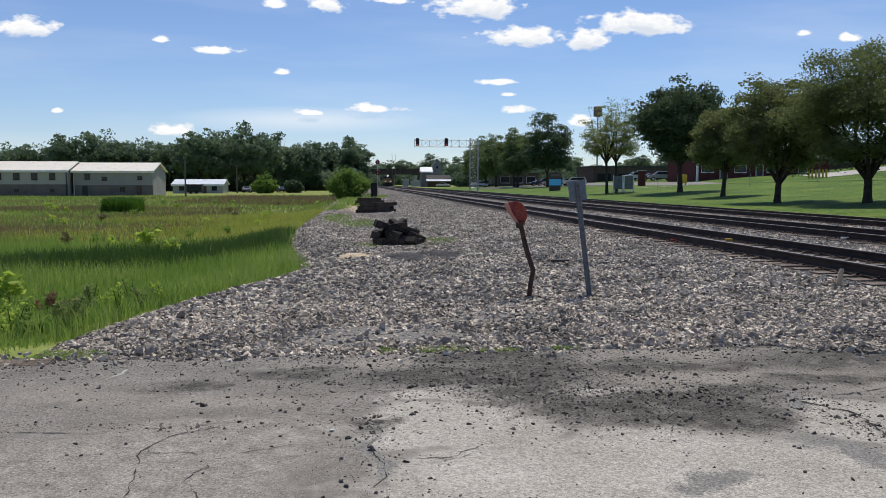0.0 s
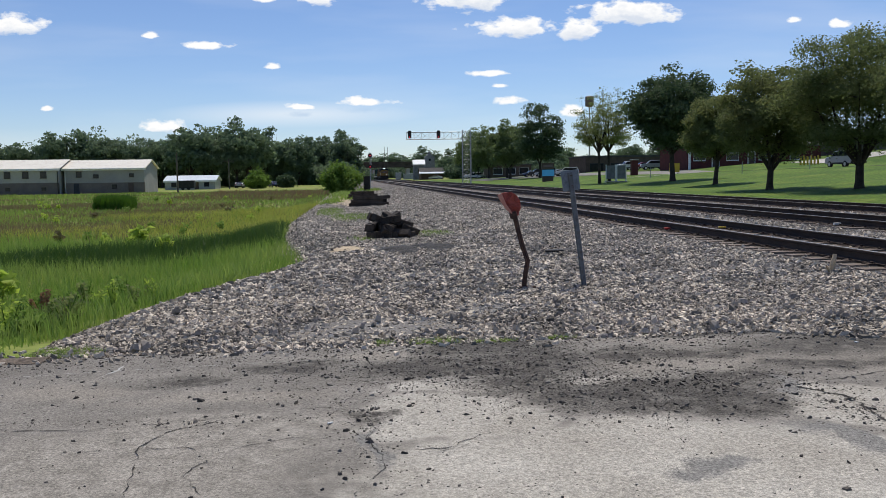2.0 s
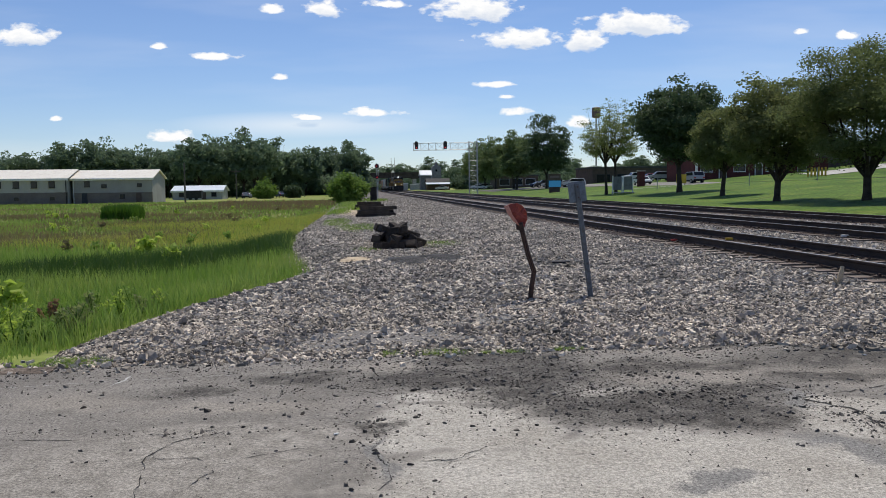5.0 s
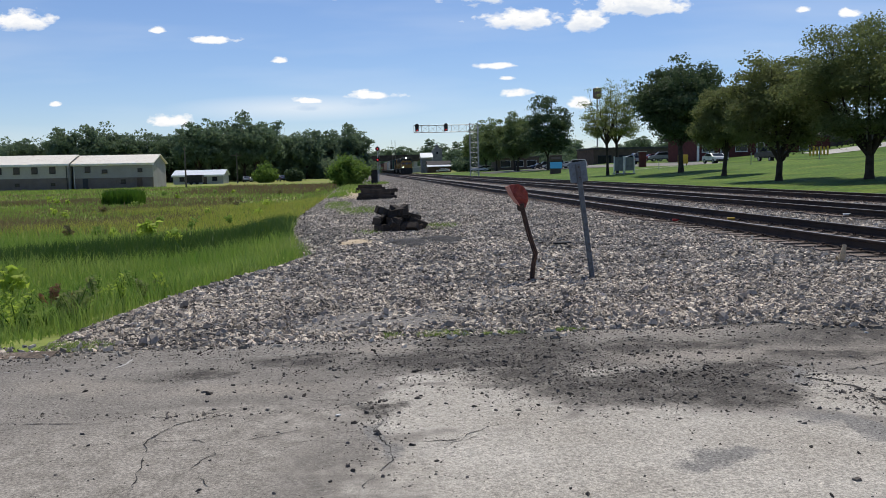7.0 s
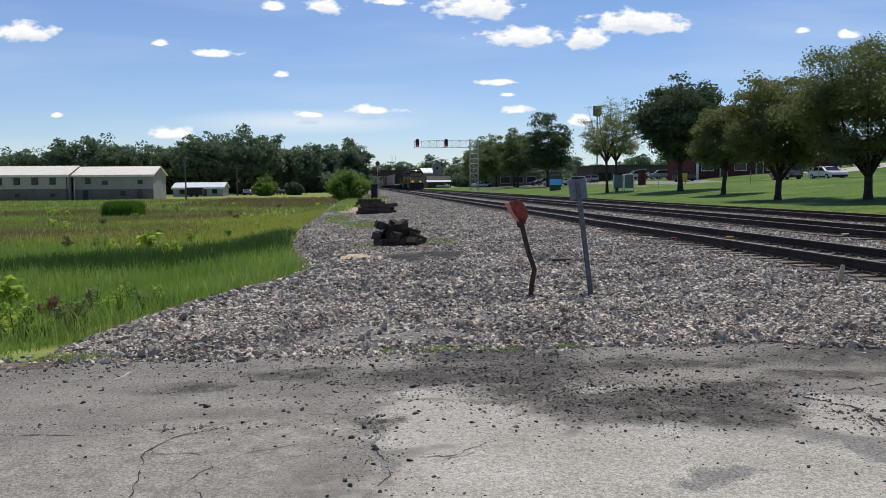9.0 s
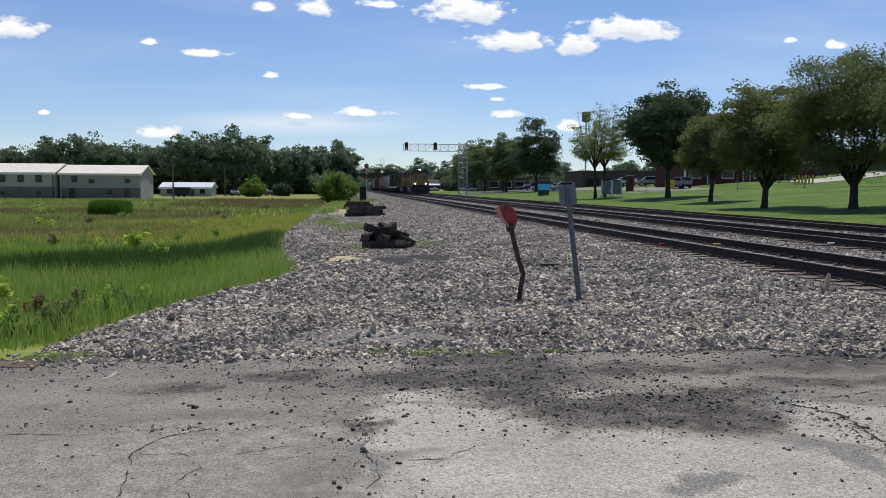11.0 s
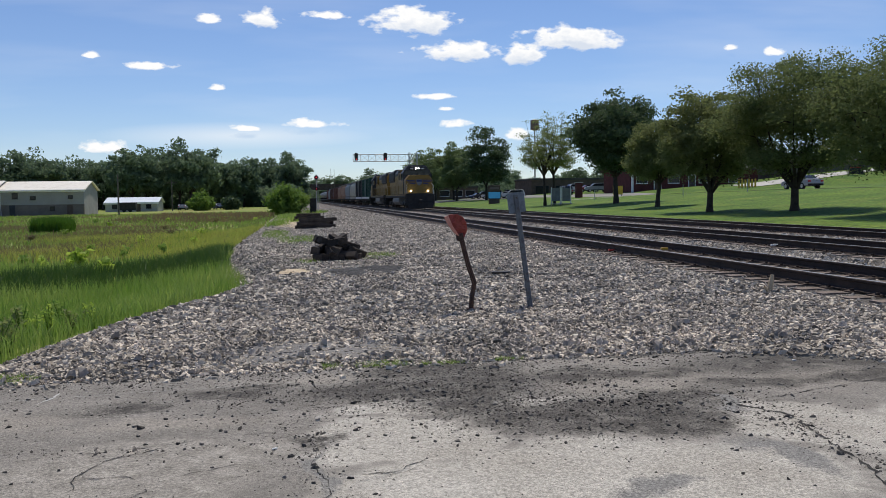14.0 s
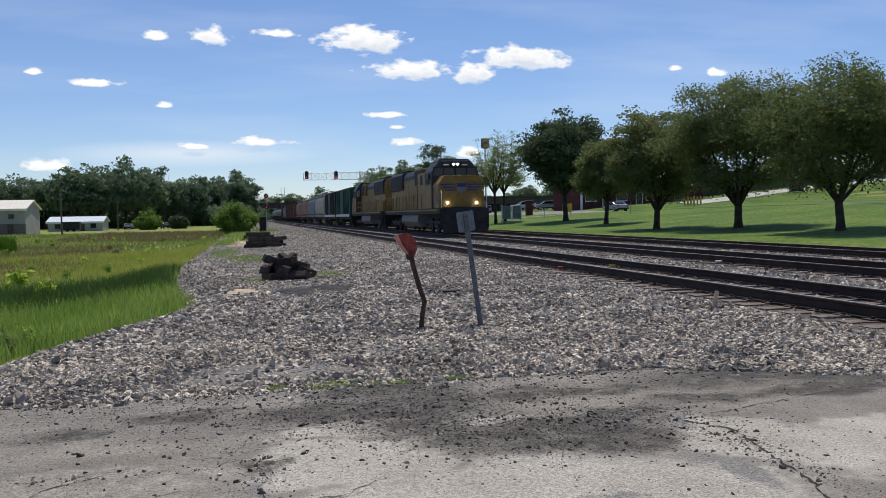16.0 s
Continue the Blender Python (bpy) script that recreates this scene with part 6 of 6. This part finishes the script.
for x in (-0.62, 0.62):
    p = part("panel", box(x - 0.5, x + 0.5, -0.04, 0.04, 0.45, 1.95, 0.02), PANEL_GREY, kiosk)
    for q in (-0.53, 0.53):
        part("post", box(x + q - 0.05, x + q + 0.05, -0.06, 0.06, -0.2, 2.05, 0.01), WHITE, p)
part("ledge", box(-1.3, 1.3, -0.25, 0.25, 0.1, 0.18, 0.02), CONCRETE, kiosk)
tower = thing("water_tower", "tall water tower with a rusty tank on a slender stem", "water tower", (115.4, 400, 0))
part("stem", rod((0, 0, -1), (0, 0, 34), 0.42, 0.38, 12), GALV, tower), part("cone", rod((0, 0, 33.3), (0, 0, 33.9), 0.5, 2.0, 16), TANK_RUST, tower, "rusty tank floor"), part("tank", rod((0, 0, 33.9), (0, 0, 38.4), 2.05, sides=18), TANK_RUST, tower, "rusty brown tank")
part("tank_cap", rod((0, 0, 38.4), (0, 0, 38.9), 1.9, 0.4, 18), GALV, tower)


def slab(name, pts, label, mat=CONCRETE, lift=0.05):
    """A paved strip that follows the lie of the land between two lines of points."""
    v, f = [], []
    n = len(pts)
    for (x0, y0), (x1, y1) in pts:
        for k in range(5):
            x, y = x0 + (x1 - x0) * k / 4, y0 + (y1 - y0) * k / 4
            v.append((x, y, gz(x, y) + lift))
    for i in range(n - 1):
        for k in range(4):
            a = i * 5 + k
            f.append((a, a + 1, a + 6, a + 5))
    setting(name, np_mesh(name, v, f, mat, True), label, "pavement")


ASPH_FAR = material("street_asphalt", (0.10, 0.098, 0.094), (0.145, 0.14, 0.135), 0.4, 0.9, 0.2)
STREET = material("worn_street_concrete", (0.21, 0.2, 0.185), (0.29, 0.28, 0.26), 0.5, 0.9, 0.2, stain=(0.17, 0.165, 0.155))
slab("street", [((46.6, y), (52.4, y)) for y in np.linspace(8, 330, 120)], "grey concrete street along the bank", STREET, 0.05)
slab("driveway", [((68 + 1.6 * k, 117.5 + 0.55 * k - 0.012 * k * k), (66.5 + 1.65 * k, 122.5 + 0.55 * k - 0.012 * k * k)) for k in range(30)], "pale concrete driveway up the bank", CONCRETE, 0.09)
slab("footpath", [((36 + 1.2 * k, 108 - 0.3 * k), (36 + 1.2 * k, 109.2 - 0.3 * k)) for k in range(14)], "narrow pale concrete footpath on the lawn", CONCRETE, 0.07)
slab("car_park", [((28 + 2.6 * k, 172 - 2.6 * k), (28 + 2.6 * k, 205)) for k in range(8)], "grey asphalt car park", ASPH_FAR, 0.06)
cars = (("white", "suv"), ("silver", "saloon"), ("grey", "pickup"), ("white", "saloon"), ("dark", "suv"), ("blue", "saloon"), ("silver", "suv"), ("red", "saloon"), ("white", "pickup"), ("grey", "saloon"))
for k, (paint, kind) in enumerate(cars):
    c = auto(paint + " parked " + {"suv": "sport utility car", "saloon": "saloon car", "pickup": "pickup truck"}[kind] + " in the car park", PAINT[paint], kind)
    x, y = (42.8 - 0.2 * k, 164 + 5.6 * k) if k < 6 else (55.2 + 0.6 * (k % 2), 150 + 6.5 * (k - 6))
    tagged(c, group="parked cars")
    c.matrix_world = pose(x, y, gz(x, y) + 0.07, 0, 0, 168 + 6 * (k % 3))
for k in range(4):
    c = auto("white parked car by the trees", PAINT[("white", "silver", "dark", "white")[k]], ("saloon", "suv")[k % 2])
    x, y = 34 + 3.0 * k, 235 + 9 * k
    tagged(c, group="parked cars")
    c.matrix_world = pose(x, y, gz(x, y) + 0.05, 0, 0, 20 * k)
for x, y in ((40.5, 84), (44.5, 78), (36.5, 100)):
    s = thing("thin_post", "thin grey steel post on the lawn", "post", (x, y, gz(x, y)), "lawn posts")
    part("shaft", rod((0, 0, -0.2), (0, 0, 1.3), 0.04, sides=8), GALV, s)


# ---- on the road and the ballast ----
def ribbon(points, width, seed, wander=0.018):
    """A thin uneven crack line lying on the road."""
    g = random.Random(seed)
    line = []
    for (x0, y0), (x1, y1) in zip(points, points[1:]):
        n = max(2, int(math.hypot(x1 - x0, y1 - y0) / 0.05))
        line += [(x0 + (x1 - x0) * k / n + g.uniform(-wander, wander), y0 + (y1 - y0) * k / n + g.uniform(-wander, wander)) for k in range(n)]
    v, f = [], []
    for i, (x, y) in enumerate(line):
        a, b = line[max(i - 1, 0)], line[min(i + 1, len(line) - 1)]
        d = Vector((b[0] - a[0], b[1] - a[1])).normalized()
        w = width * 0.45 * max(0.08, g.uniform(-0.4, 1.5)) * (0.3 if i in (0, len(line) - 1) else 1)
        v += [(x - d.y * w, y + d.x * w, float(road_z(x)) + 0.0035), (x + d.y * w, y - d.x * w, float(road_z(x)) + 0.0035)]
    for i in range(len(line) - 1):
        f.append((2 * i, 2 * i + 1, 2 * i + 3, 2 * i + 2))
    return v, f


road = bpy.data.objects["road"]
for k, (pts, w) in enumerate((([(-2.9, 5.45), (-2.24, 5.4), (-1.69, 5.3), (-1.03, 5.4), (-0.58, 5.53), (-0.18, 5.6), (0.02, 5.9), (0.4, 6.03)], 0.009),
                              ([(3.0, 6.1), (3.13, 5.52), (3.31, 5.23), (3.2, 4.7), (3.1, 4.15), (2.95, 3.7)], 0.024), ([(3.1, 5.6), (3.6, 5.75), (4.4, 6.0), (5.6, 6.3)], 0.012),
                              ([(-0.85, 5.38), (-1.16, 5.19), (-1.26, 4.92), (-1.15, 4.18), (-1.2, 3.6)], 0.008), ([(-1.26, 4.9), (-0.95, 4.85), (-0.82, 4.65), (-0.9, 4.4), (-0.75, 4.0)], 0.007),
                              ([(-0.85, 4.7), (-0.5, 4.9), (-0.25, 4.98)], 0.006), ([(-2.2, 4.75), (-1.6, 4.85), (-1.26, 4.92)], 0.005),
                              ([(0.08, 4.75), (0.3, 4.6), (0.5, 4.62), (0.75, 4.85)], 0.008), ([(0.2, 4.5), (0.45, 4.55), (0.7, 4.7)], 0.006), ([(-0.1, 5.55), (0.1, 5.2), (0.06, 4.85), (0.15, 4.4), (-0.05, 3.9)], 0.006))):
    v, f = ribbon(pts, w, 40 + k)
    part("crack", np_mesh("crack", v, f, TAR), TAR, road, "dark open crack")
for k, (pts, w) in enumerate((([(-1.99, 6.78), (-1.93, 7.0), (-1.9, 7.2)], 0.035), ([(-2.9, 6.85), (-2.0, 6.98), (-1.2, 7.02), (0.2, 7.12)], 0.009))):
    v, f = ribbon(pts, w, 60 + k, 0.012)
    part("paint_mark", np_mesh("paint_mark", v, f, WHITE_LINE), WHITE_LINE, road, "worn white paint mark")


def on_road(x, y):
    return road_z(x) + 0.0 * y


def gritty(x, y, g):
    near = np.exp(-((x - 2.1) / 1.1) ** 2 - ((y - 5.6) / 0.5) ** 2) + 0.9 * np.exp(-((x - 1.2) / 1.5) ** 2 - ((y - 6.5) / 0.6) ** 2) + np.exp(-(7.6 - y) / 0.35)
    near = near + 0.9 * np.exp(-((x - 3.2) / 0.16) ** 2 - ((y - 4.8) / 0.8) ** 2) + 0.5 * np.exp(-((x - 0.05) / 0.2) ** 2 - ((y - 4.9) / 0.7) ** 2) + 0.4 * np.exp(-((y - 5.45 - 0.1 * np.sin(2 * x)) / 0.07) ** 2) * (x < 0.1) + 0.025
    return g.random(len(x)) < near


for name, n, size, seed in (("road_grit", 90000, 0.0058, 81), ("road_pebbles", 12000, 0.0105, 82), ("road_lumps", 260, 0.015, 84)):
    v, f = stones(n, (-5, 7), (3.4, ROAD_EDGE + 0.05), size, seed, on_road, gritty, blocky=size > 0.01)
    tagged(part(name, np_mesh(name, v, f, PEBBLE), PEBBLE, road, "loose dark grit"), kind="stuff")
v, f = stones(900, (-3.3, 7), (7.1, 7.7), 0.022, 83, on_road, lambda x, y, g: g.random(len(x)) < np.exp((y - 7.6) / 0.14), blocky=True)
tagged(part("spilled_stones", np_mesh("spilled_stones", v, f, STONE), STONE, road, "ballast stones spilled on the road edge"), kind="stuff")
def spill(x, y, g):
    return y > 7.66 - 0.62 * np.clip(x - 3.7, 0, 2.6) + 0.05 * np.sin(7 * x) + g.normal(0, 0.06, len(x))


v, f = stones(11000, (3.5, 7.4), (6.0, 7.7), 0.022, 85, on_road, spill, blocky=True)
tagged(part("spilled_ballast", np_mesh("spilled_ballast", v, f, STONE), STONE, road, "ballast spilled over the road edge"), kind="stuff")
# single stones lying loose
lump = []
for k in range(6):
    v, f = stones(1, (0, 0.001), (0, 0.001), 0.024, 200 + k, lambda x, y: 0 * x, blocky=True)
    lump.append(np_mesh("ballast_stone", v - np.array([0, 0, v[:, 2].min() + 0.008]), f, STONE_OB))
g = random.Random(77)
for k in range(280):
    x, y = g.uniform(-2.6, 6.2), 7.62 + abs(g.gauss(0, 1.1))
    if x < toe(y) + 0.1:
        x = toe(y) + 0.3
    s = new("ballast_stone", lump[k % 6])
    s.parent = bed
    s.matrix_basis = pose(x, y, float(ballast_z(x, y)) + 0.012, g.uniform(-12, 12), g.uniform(-12, 12), g.uniform(0, 360)) @ Matrix.Diagonal((*(g.uniform(0.7, 1.5),) * 3, 1))
for x, y, r in ((0.11, 5.83, 0.035), (-0.95, 7.28, 0.03), (-0.55, 7.42, 0.03), (-0.62, 6.55, 0.02), (-2.55, 6.3, 0.02), (3.6, 7.0, 0.02)):
    s = tagged(new("loose_rock", lump[2]), "small dark rock lying loose on the road", "rock", "loose rocks")
    s.matrix_world = pose(x, y, float(road_z(x)) + 0.004, 0, 0, 50 * x) @ Matrix.Diagonal((r / 0.03, r / 0.03, r / 0.027, 1))


def patch(name, label, cx, cy, rx, ry, mat, seed, lift=0.03):
    """An uneven low mound of fine material on the ballast."""
    g = np.random.default_rng(seed)
    v, f = [], []
    for ring in range(5):
        k = ring / 4
        for i in range(36):
            a = 6.2832 * i / 36
            wob = 1 + 0.18 * math.sin(3 * a + seed) + 0.12 * math.sin(7 * a + 2 * seed) + 0.1 * g.uniform(-1, 1)
            x, y = cx + math.cos(a) * rx * k * wob, cy + math.sin(a) * ry * k * wob
            v.append((x, y, float(ballast_z(x, y)) + lift * (1 - k * k) * 1.2 - 0.012 * (ring == 4) + 0.012))
    for r in range(4):
        for i in range(36):
            j = (i + 1) % 36
            f.append((r * 36 + i, r * 36 + j, (r + 1) * 36 + j, (r + 1) * 36 + i))
    setting(name, np_mesh(name, v, f, mat, True), label, "ground patch")


patch("sand_patch", "pale sand spilled on the ballast", -0.05, 18.0, 0.46, 0.75, SAND, 3, 0.025)
patch("coal_patch", "dark fine grit spread on the ballast", 1.0, 17.2, 0.45, 0.75, OIL, 5, 0.05), patch("coal_patch", "dark fine grit spread on the ballast", 1.75, 17.7, 0.5, 0.6, OIL, 6, 0.05)
FINES = material("fine_grey_gravel", (0.15, 0.14, 0.128), (0.24, 0.225, 0.208), 1.6, 0.95, 0.8, fine=40, contrast=2.4)
patch("gravel_patch", "fine grey gravel between the ballast and road", 0.15, 8.5, 0.95, 0.6, FINES, 8, 0.004), patch("gravel_patch", "fine grey gravel on the ballast", 1.4, 9.4, 0.6, 0.4, FINES, 9, 0.002)
plate = thing("iron_plate", "dark rusty plate lying on the ballast", "scrap", (3.9, 16.0, float(ballast_z(3.9, 16.0)) + 0.03))
part("plate", outline([(-0.19, -0.1), (0.06, -0.13), (0.19, -0.03), (0.15, 0.1), (-0.08, 0.14), (-0.17, 0.06)], "z", 0, 0.03, 0.01), BLACK, plate)
stick = thing("pale_stick", "short bleached wooden stick standing in the ballast", "stick", (6.62, 11.0, float(ballast_z(6.62, 11.0))))
v, f = tube([(0, 0, -0.05), (0.02, 0, 0.1), (0.06, 0.02, 0.24)], [0.034, 0.04, 0.026], 7)
part("stick", np_mesh("stick", v, f, SAND, True), SAND, stick)
v, f = tube([(0.0, 0, -0.03), (-0.07, -0.03, 0.06), (-0.1, -0.04, 0.09)], [0.02, 0.02, 0.01], 6)
part("side_splinter", np_mesh("side_splinter", v, f, SAND, True), SAND, stick)

# grass breaking through the stone
def around(spots):
    def keep(x, y, g):
        d = np.min([((x - a) / r) ** 2 + ((y - b) / s) ** 2 for a, b, r, s in spots], axis=0)
        return d < g.random(len(x))
    return keep


for name, n, xr, yr, h, w, seed, spots in (("road_edge_grass", 30000, (0.2, 2.2), (7.4, 8.2), 0.06, 0.006, 91, [(0.75, 7.66, 0.3, 0.13), (1.3, 7.6, 0.3, 0.09), (0.2, 7.7, 0.2, 0.08), (1.9, 7.65, 0.2, 0.06)]),
                                           ("ballast_grass", 30000, (-1.5, 3), (18, 42), 0.12, 0.014, 92, [(2.0, 21.9, 0.7, 1.3), (0.2, 20.4, 0.4, 0.7), (0.1, 32, 1.0, 3.5), (-1.0, 38, 0.8, 5)]),
                                           ("verge_grass", 26000, (-4.4, -2.2), (7.5, 8.6), 0.07, 0.008, 93, [(-2.9, 7.75, 0.7, 0.2), (-3.8, 7.9, 0.7, 0.35)]),
                                           ("far_ballast_grass", 16000, (-3, 5), (48, 110), 0.3, 0.05, 94, [(-0.5, 75, 1.4, 26), (2.0, 96, 1.5, 10), (-1.2, 52, 0.8, 6)])):
    v, f = blades(n, xr, yr, h, w, seed, around(spots), 0.6, ballast_z if "verge" not in name else (lambda x, y: np.maximum(ground_z(x, y), ballast_z(x, y))))
    setting(name, np_mesh(name, v, f, GRASS_WET), "low green grass tufts growing through the stone", "grass", "stuff")
patch("bare_earth", "bare brown earth at the edge of the ballast", -0.6, 55, 1.6, 9, SAND, 11, 0.03)


# ---- weeds in the meadow ----
def weed(at, h, leaf_mat, size, n, seed, label, name="broad_weed"):
    g = np.random.default_rng(seed)
    top = thing(name, label, "weed", (at[0], at[1], gz(at[0], at[1])), "meadow weeds")
    pts = []
    for k in range(5):
        a = g.uniform(0, 6.283)
        e = np.array([np.cos(a) * 0.55 * h * g.random(), np.sin(a) * 0.55 * h * g.random(), h * g.uniform(0.55, 1.0)])
        v, f = tube([(0, 0, -0.05), tuple(e * [0.4, 0.4, 0.5]), tuple(e)], [0.01, 0.008, 0.004], 5)
        part("stem", np_mesh("stem", v, f, REED, True), REED, top)
        for t in np.linspace(0.45, 1, n // 5):
            b, r = g.uniform(0, 6.283), size * g.uniform(0.4, 1.1)
            pts.append(e * [0.7 * t, 0.7 * t, t] + [np.cos(b) * r, np.sin(b) * r, 0])
    v, f = leaves(np.array(pts), size, g, 0.1)
    part("leaves", np_mesh("leaves", v, f, leaf_mat), leaf_mat, top)
    return top


weed((-6.85, 28.0), 0.8, WEED, 0.2, 60, 101, "tall yellow-green broad-leaved weed in the meadow"), weed((-5.55, 25.7), 0.55, WEED, 0.16, 45, 102, "yellow-green broad-leaved weed in the meadow")
weed((-6.2, 15.5), 0.6, WEED, 0.17, 60, 103, "yellow-green broad-leaved weed in the ditch"), weed((-8.0, 28.5), 0.5, WEED, 0.14, 30, 104, "small yellow-green weed in the meadow")
weed((-12.6, 30), 0.55, WEED, 0.16, 40, 105, "yellow-green weed in the meadow")
weed((-4.75, 13.4), 0.62, DOCK, 0.035, 420, 106, "reddish-brown seeding dock plant", "dock_plant"), weed((-4.45, 13.6), 0.4, DOCK, 0.035, 200, 107, "reddish-brown seeding dock plant", "dock_plant")
g = random.Random(31)
for k in range(80):
    x, y = g.uniform(-7.5, -3.0), g.uniform(8.6, 14.5)
    if x < toe(y) - 0.5:
        weed((x, y), g.uniform(0.3, 0.62), (WEED, LEAF_LIGHT, GRASS_WET)[k % 3], 0.05, 110, 120 + k, "leafy green weed beside the road")
for k in range(40):
    y = g.uniform(26, 95)
    x = g.uniform(-8 - y * 0.36, -3.2)
    weed((x, y), g.uniform(0.35, 0.6), (GRASS_DRY, WEED, GRASS_WET, WEED)[k % 4], 0.09 + 0.001 * y, 40, 220 + k, "tall meadow weed standing in the grass", "meadow_weed")


def clump(x0, x1, y0, y1, z):
    v, f = blades(7000, (x0, x1), (y0, y1), 1.05, 0.05, 301, lambda x, y, g: np.ones(len(x), bool), 0.1)
    setting("cattail_clump", np_mesh("cattail_clump", v, f, REED), "dense square-edged clump of green cattails in the meadow", "reeds", "stuff")


clump(-18.2, -16.0, 62, 65.5, -0.6)


# ---- small marks and litter ----
for x, y, z, mat, lab in ((7.58, 19.6, 0.17, RED_PAINT, "red paint marker at the foot of a rail"), (8.95, 19.6, 0.17, YELLOW_PLAY, "yellow paint marker between the rails"), (12.1, 19.9, 0.17, WHITE, "white marker at the foot of a rail")):
    s = thing("rail_marker", lab, "marker", (x, y, z), "rail markers")
    part("block", outline([(-0.09, -0.05), (0.08, -0.06), (0.1, 0.04), (-0.07, 0.06)], "z", 0, 0.045, 0.008), mat, s)
for x, y, r in ((-0.17, 5.2, 20), (-2.9, 7.62, 70), (4.4, 6.9, 120)):
    s = thing("paper_scrap", "crumpled white paper scrap on the road", "litter", pose(x, y, float(road_z(x)) + 0.004, 0, 0, r), "paper scraps")
    part("sheet", outline([(-0.02, -0.007), (0.006, -0.011), (0.02, 0.0), (0.011, 0.009), (-0.011, 0.007)], "z", 0, 0.008, 0.002), WHITE, s)
VERGE = material("brown_dirt_and_cinders", (0.10, 0.078, 0.06), (0.18, 0.145, 0.115), 2.5, 0.95, 0.8, fine=35, contrast=2.5)
v, f = [], []
for i in range(90):
    x = -12 + i * 0.105
    w = 0.16 + 0.07 * math.sin(2.1 * x) + 0.05 * math.sin(5.3 * x + 1)
    for k, (yy, zz) in enumerate(((ROAD_EDGE - 0.1 - 0.5 * w, 0.004), (ROAD_EDGE, 0.02), (ROAD_EDGE + w, 0.0), (ROAD_EDGE + w + 0.15, -0.14))):
        v.append((x, yy, float(road_z(x)) + zz))
for i in range(89):
    for k in range(3):
        a = i * 4 + k
        f.append((a, a + 4, a + 5, a + 1))
setting("dirt_verge", np_mesh("dirt_verge", v, f, VERGE, True), "brown dirt verge along the road edge", "verge")
v, f = stones(2600, (-8, -2.2), (7.35, 7.95), 0.02, 95, lambda x, y: road_z(x) + 0.0 * y, lambda x, y, g: g.random(len(x)) < 0.3, blocky=True)
tagged(part("verge_stones", np_mesh("verge_stones", v, f, STONE), STONE, bpy.data.objects["dirt_verge"], "scattered small stones"), kind="stuff")


# ---- what moves ----
def drive(rows):
    """Along the street: away from the road crossing in one lane, towards it in the other."""
    return [(t, pose(x, y, gz(x, y) + 0.06, 0, 0, 90 if x > 49.5 else -90)) for t, x, y in rows]


def motions():
    speed, front = 19.6, 49.2
    for w, behind, turned in TRAIN:
        rows = []
        for t in (0.0, 4.0, 8.0, 12.0, 16.0):
            y = front + speed * (16 - t) + behind
            rows.append((t, pose(13.0, y + 22.3, RAIL_TOP, 0, 0, 180) if turned else pose(13.0, y, RAIL_TOP)))
        walk(w, rows)
    for c, rows in DRIVES:
        walk(c, drive(rows))


AWAY, BACK = 50.5, 48.0
DRIVES = [(auto("silver sport utility car driving along the street", PAINT["silver"], "suv"), [(t, AWAY, y) for t, y in ((0, 55), (1.5, 76), (2, 81.8), (2.5, 88.6), (3, 95.8), (3.5, 103), (4, 109.6), (6, 137), (16, 277))]),
          (auto("white saloon car driving along the street", PAINT["white"]), [(t, BACK, y) for t, y in ((0, 211), (6.5, 117.2), (7, 110.1), (7.5, 103), (13, 24), (14.2, 10), (16, 10))]),
          (auto("dark pickup truck driving along the street", PAINT["dark"], "pickup"), [(t, AWAY, y) for t, y in ((0, 9), (0.5, 10), (2, 29), (6.5, 92.5), (7, 99.4), (16, 225))]),
          (auto("grey sport utility car driving along the street", PAINT["grey"], "suv"), [(t, AWAY, y) for t, y in ((0, 9), (2.5, 9), (4, 24), (8, 80), (9.5, 103.5), (10.5, 118), (11, 123.3), (16, 176))]),
          (auto("silver saloon car driving along the street", PAINT["silver"]), [(t, AWAY, y) for t, y in ((0, 9), (8.8, 9), (10.5, 26), (13.5, 70.7), (15, 93.3), (15.5, 101.3), (16, 109.5))])]
motions()
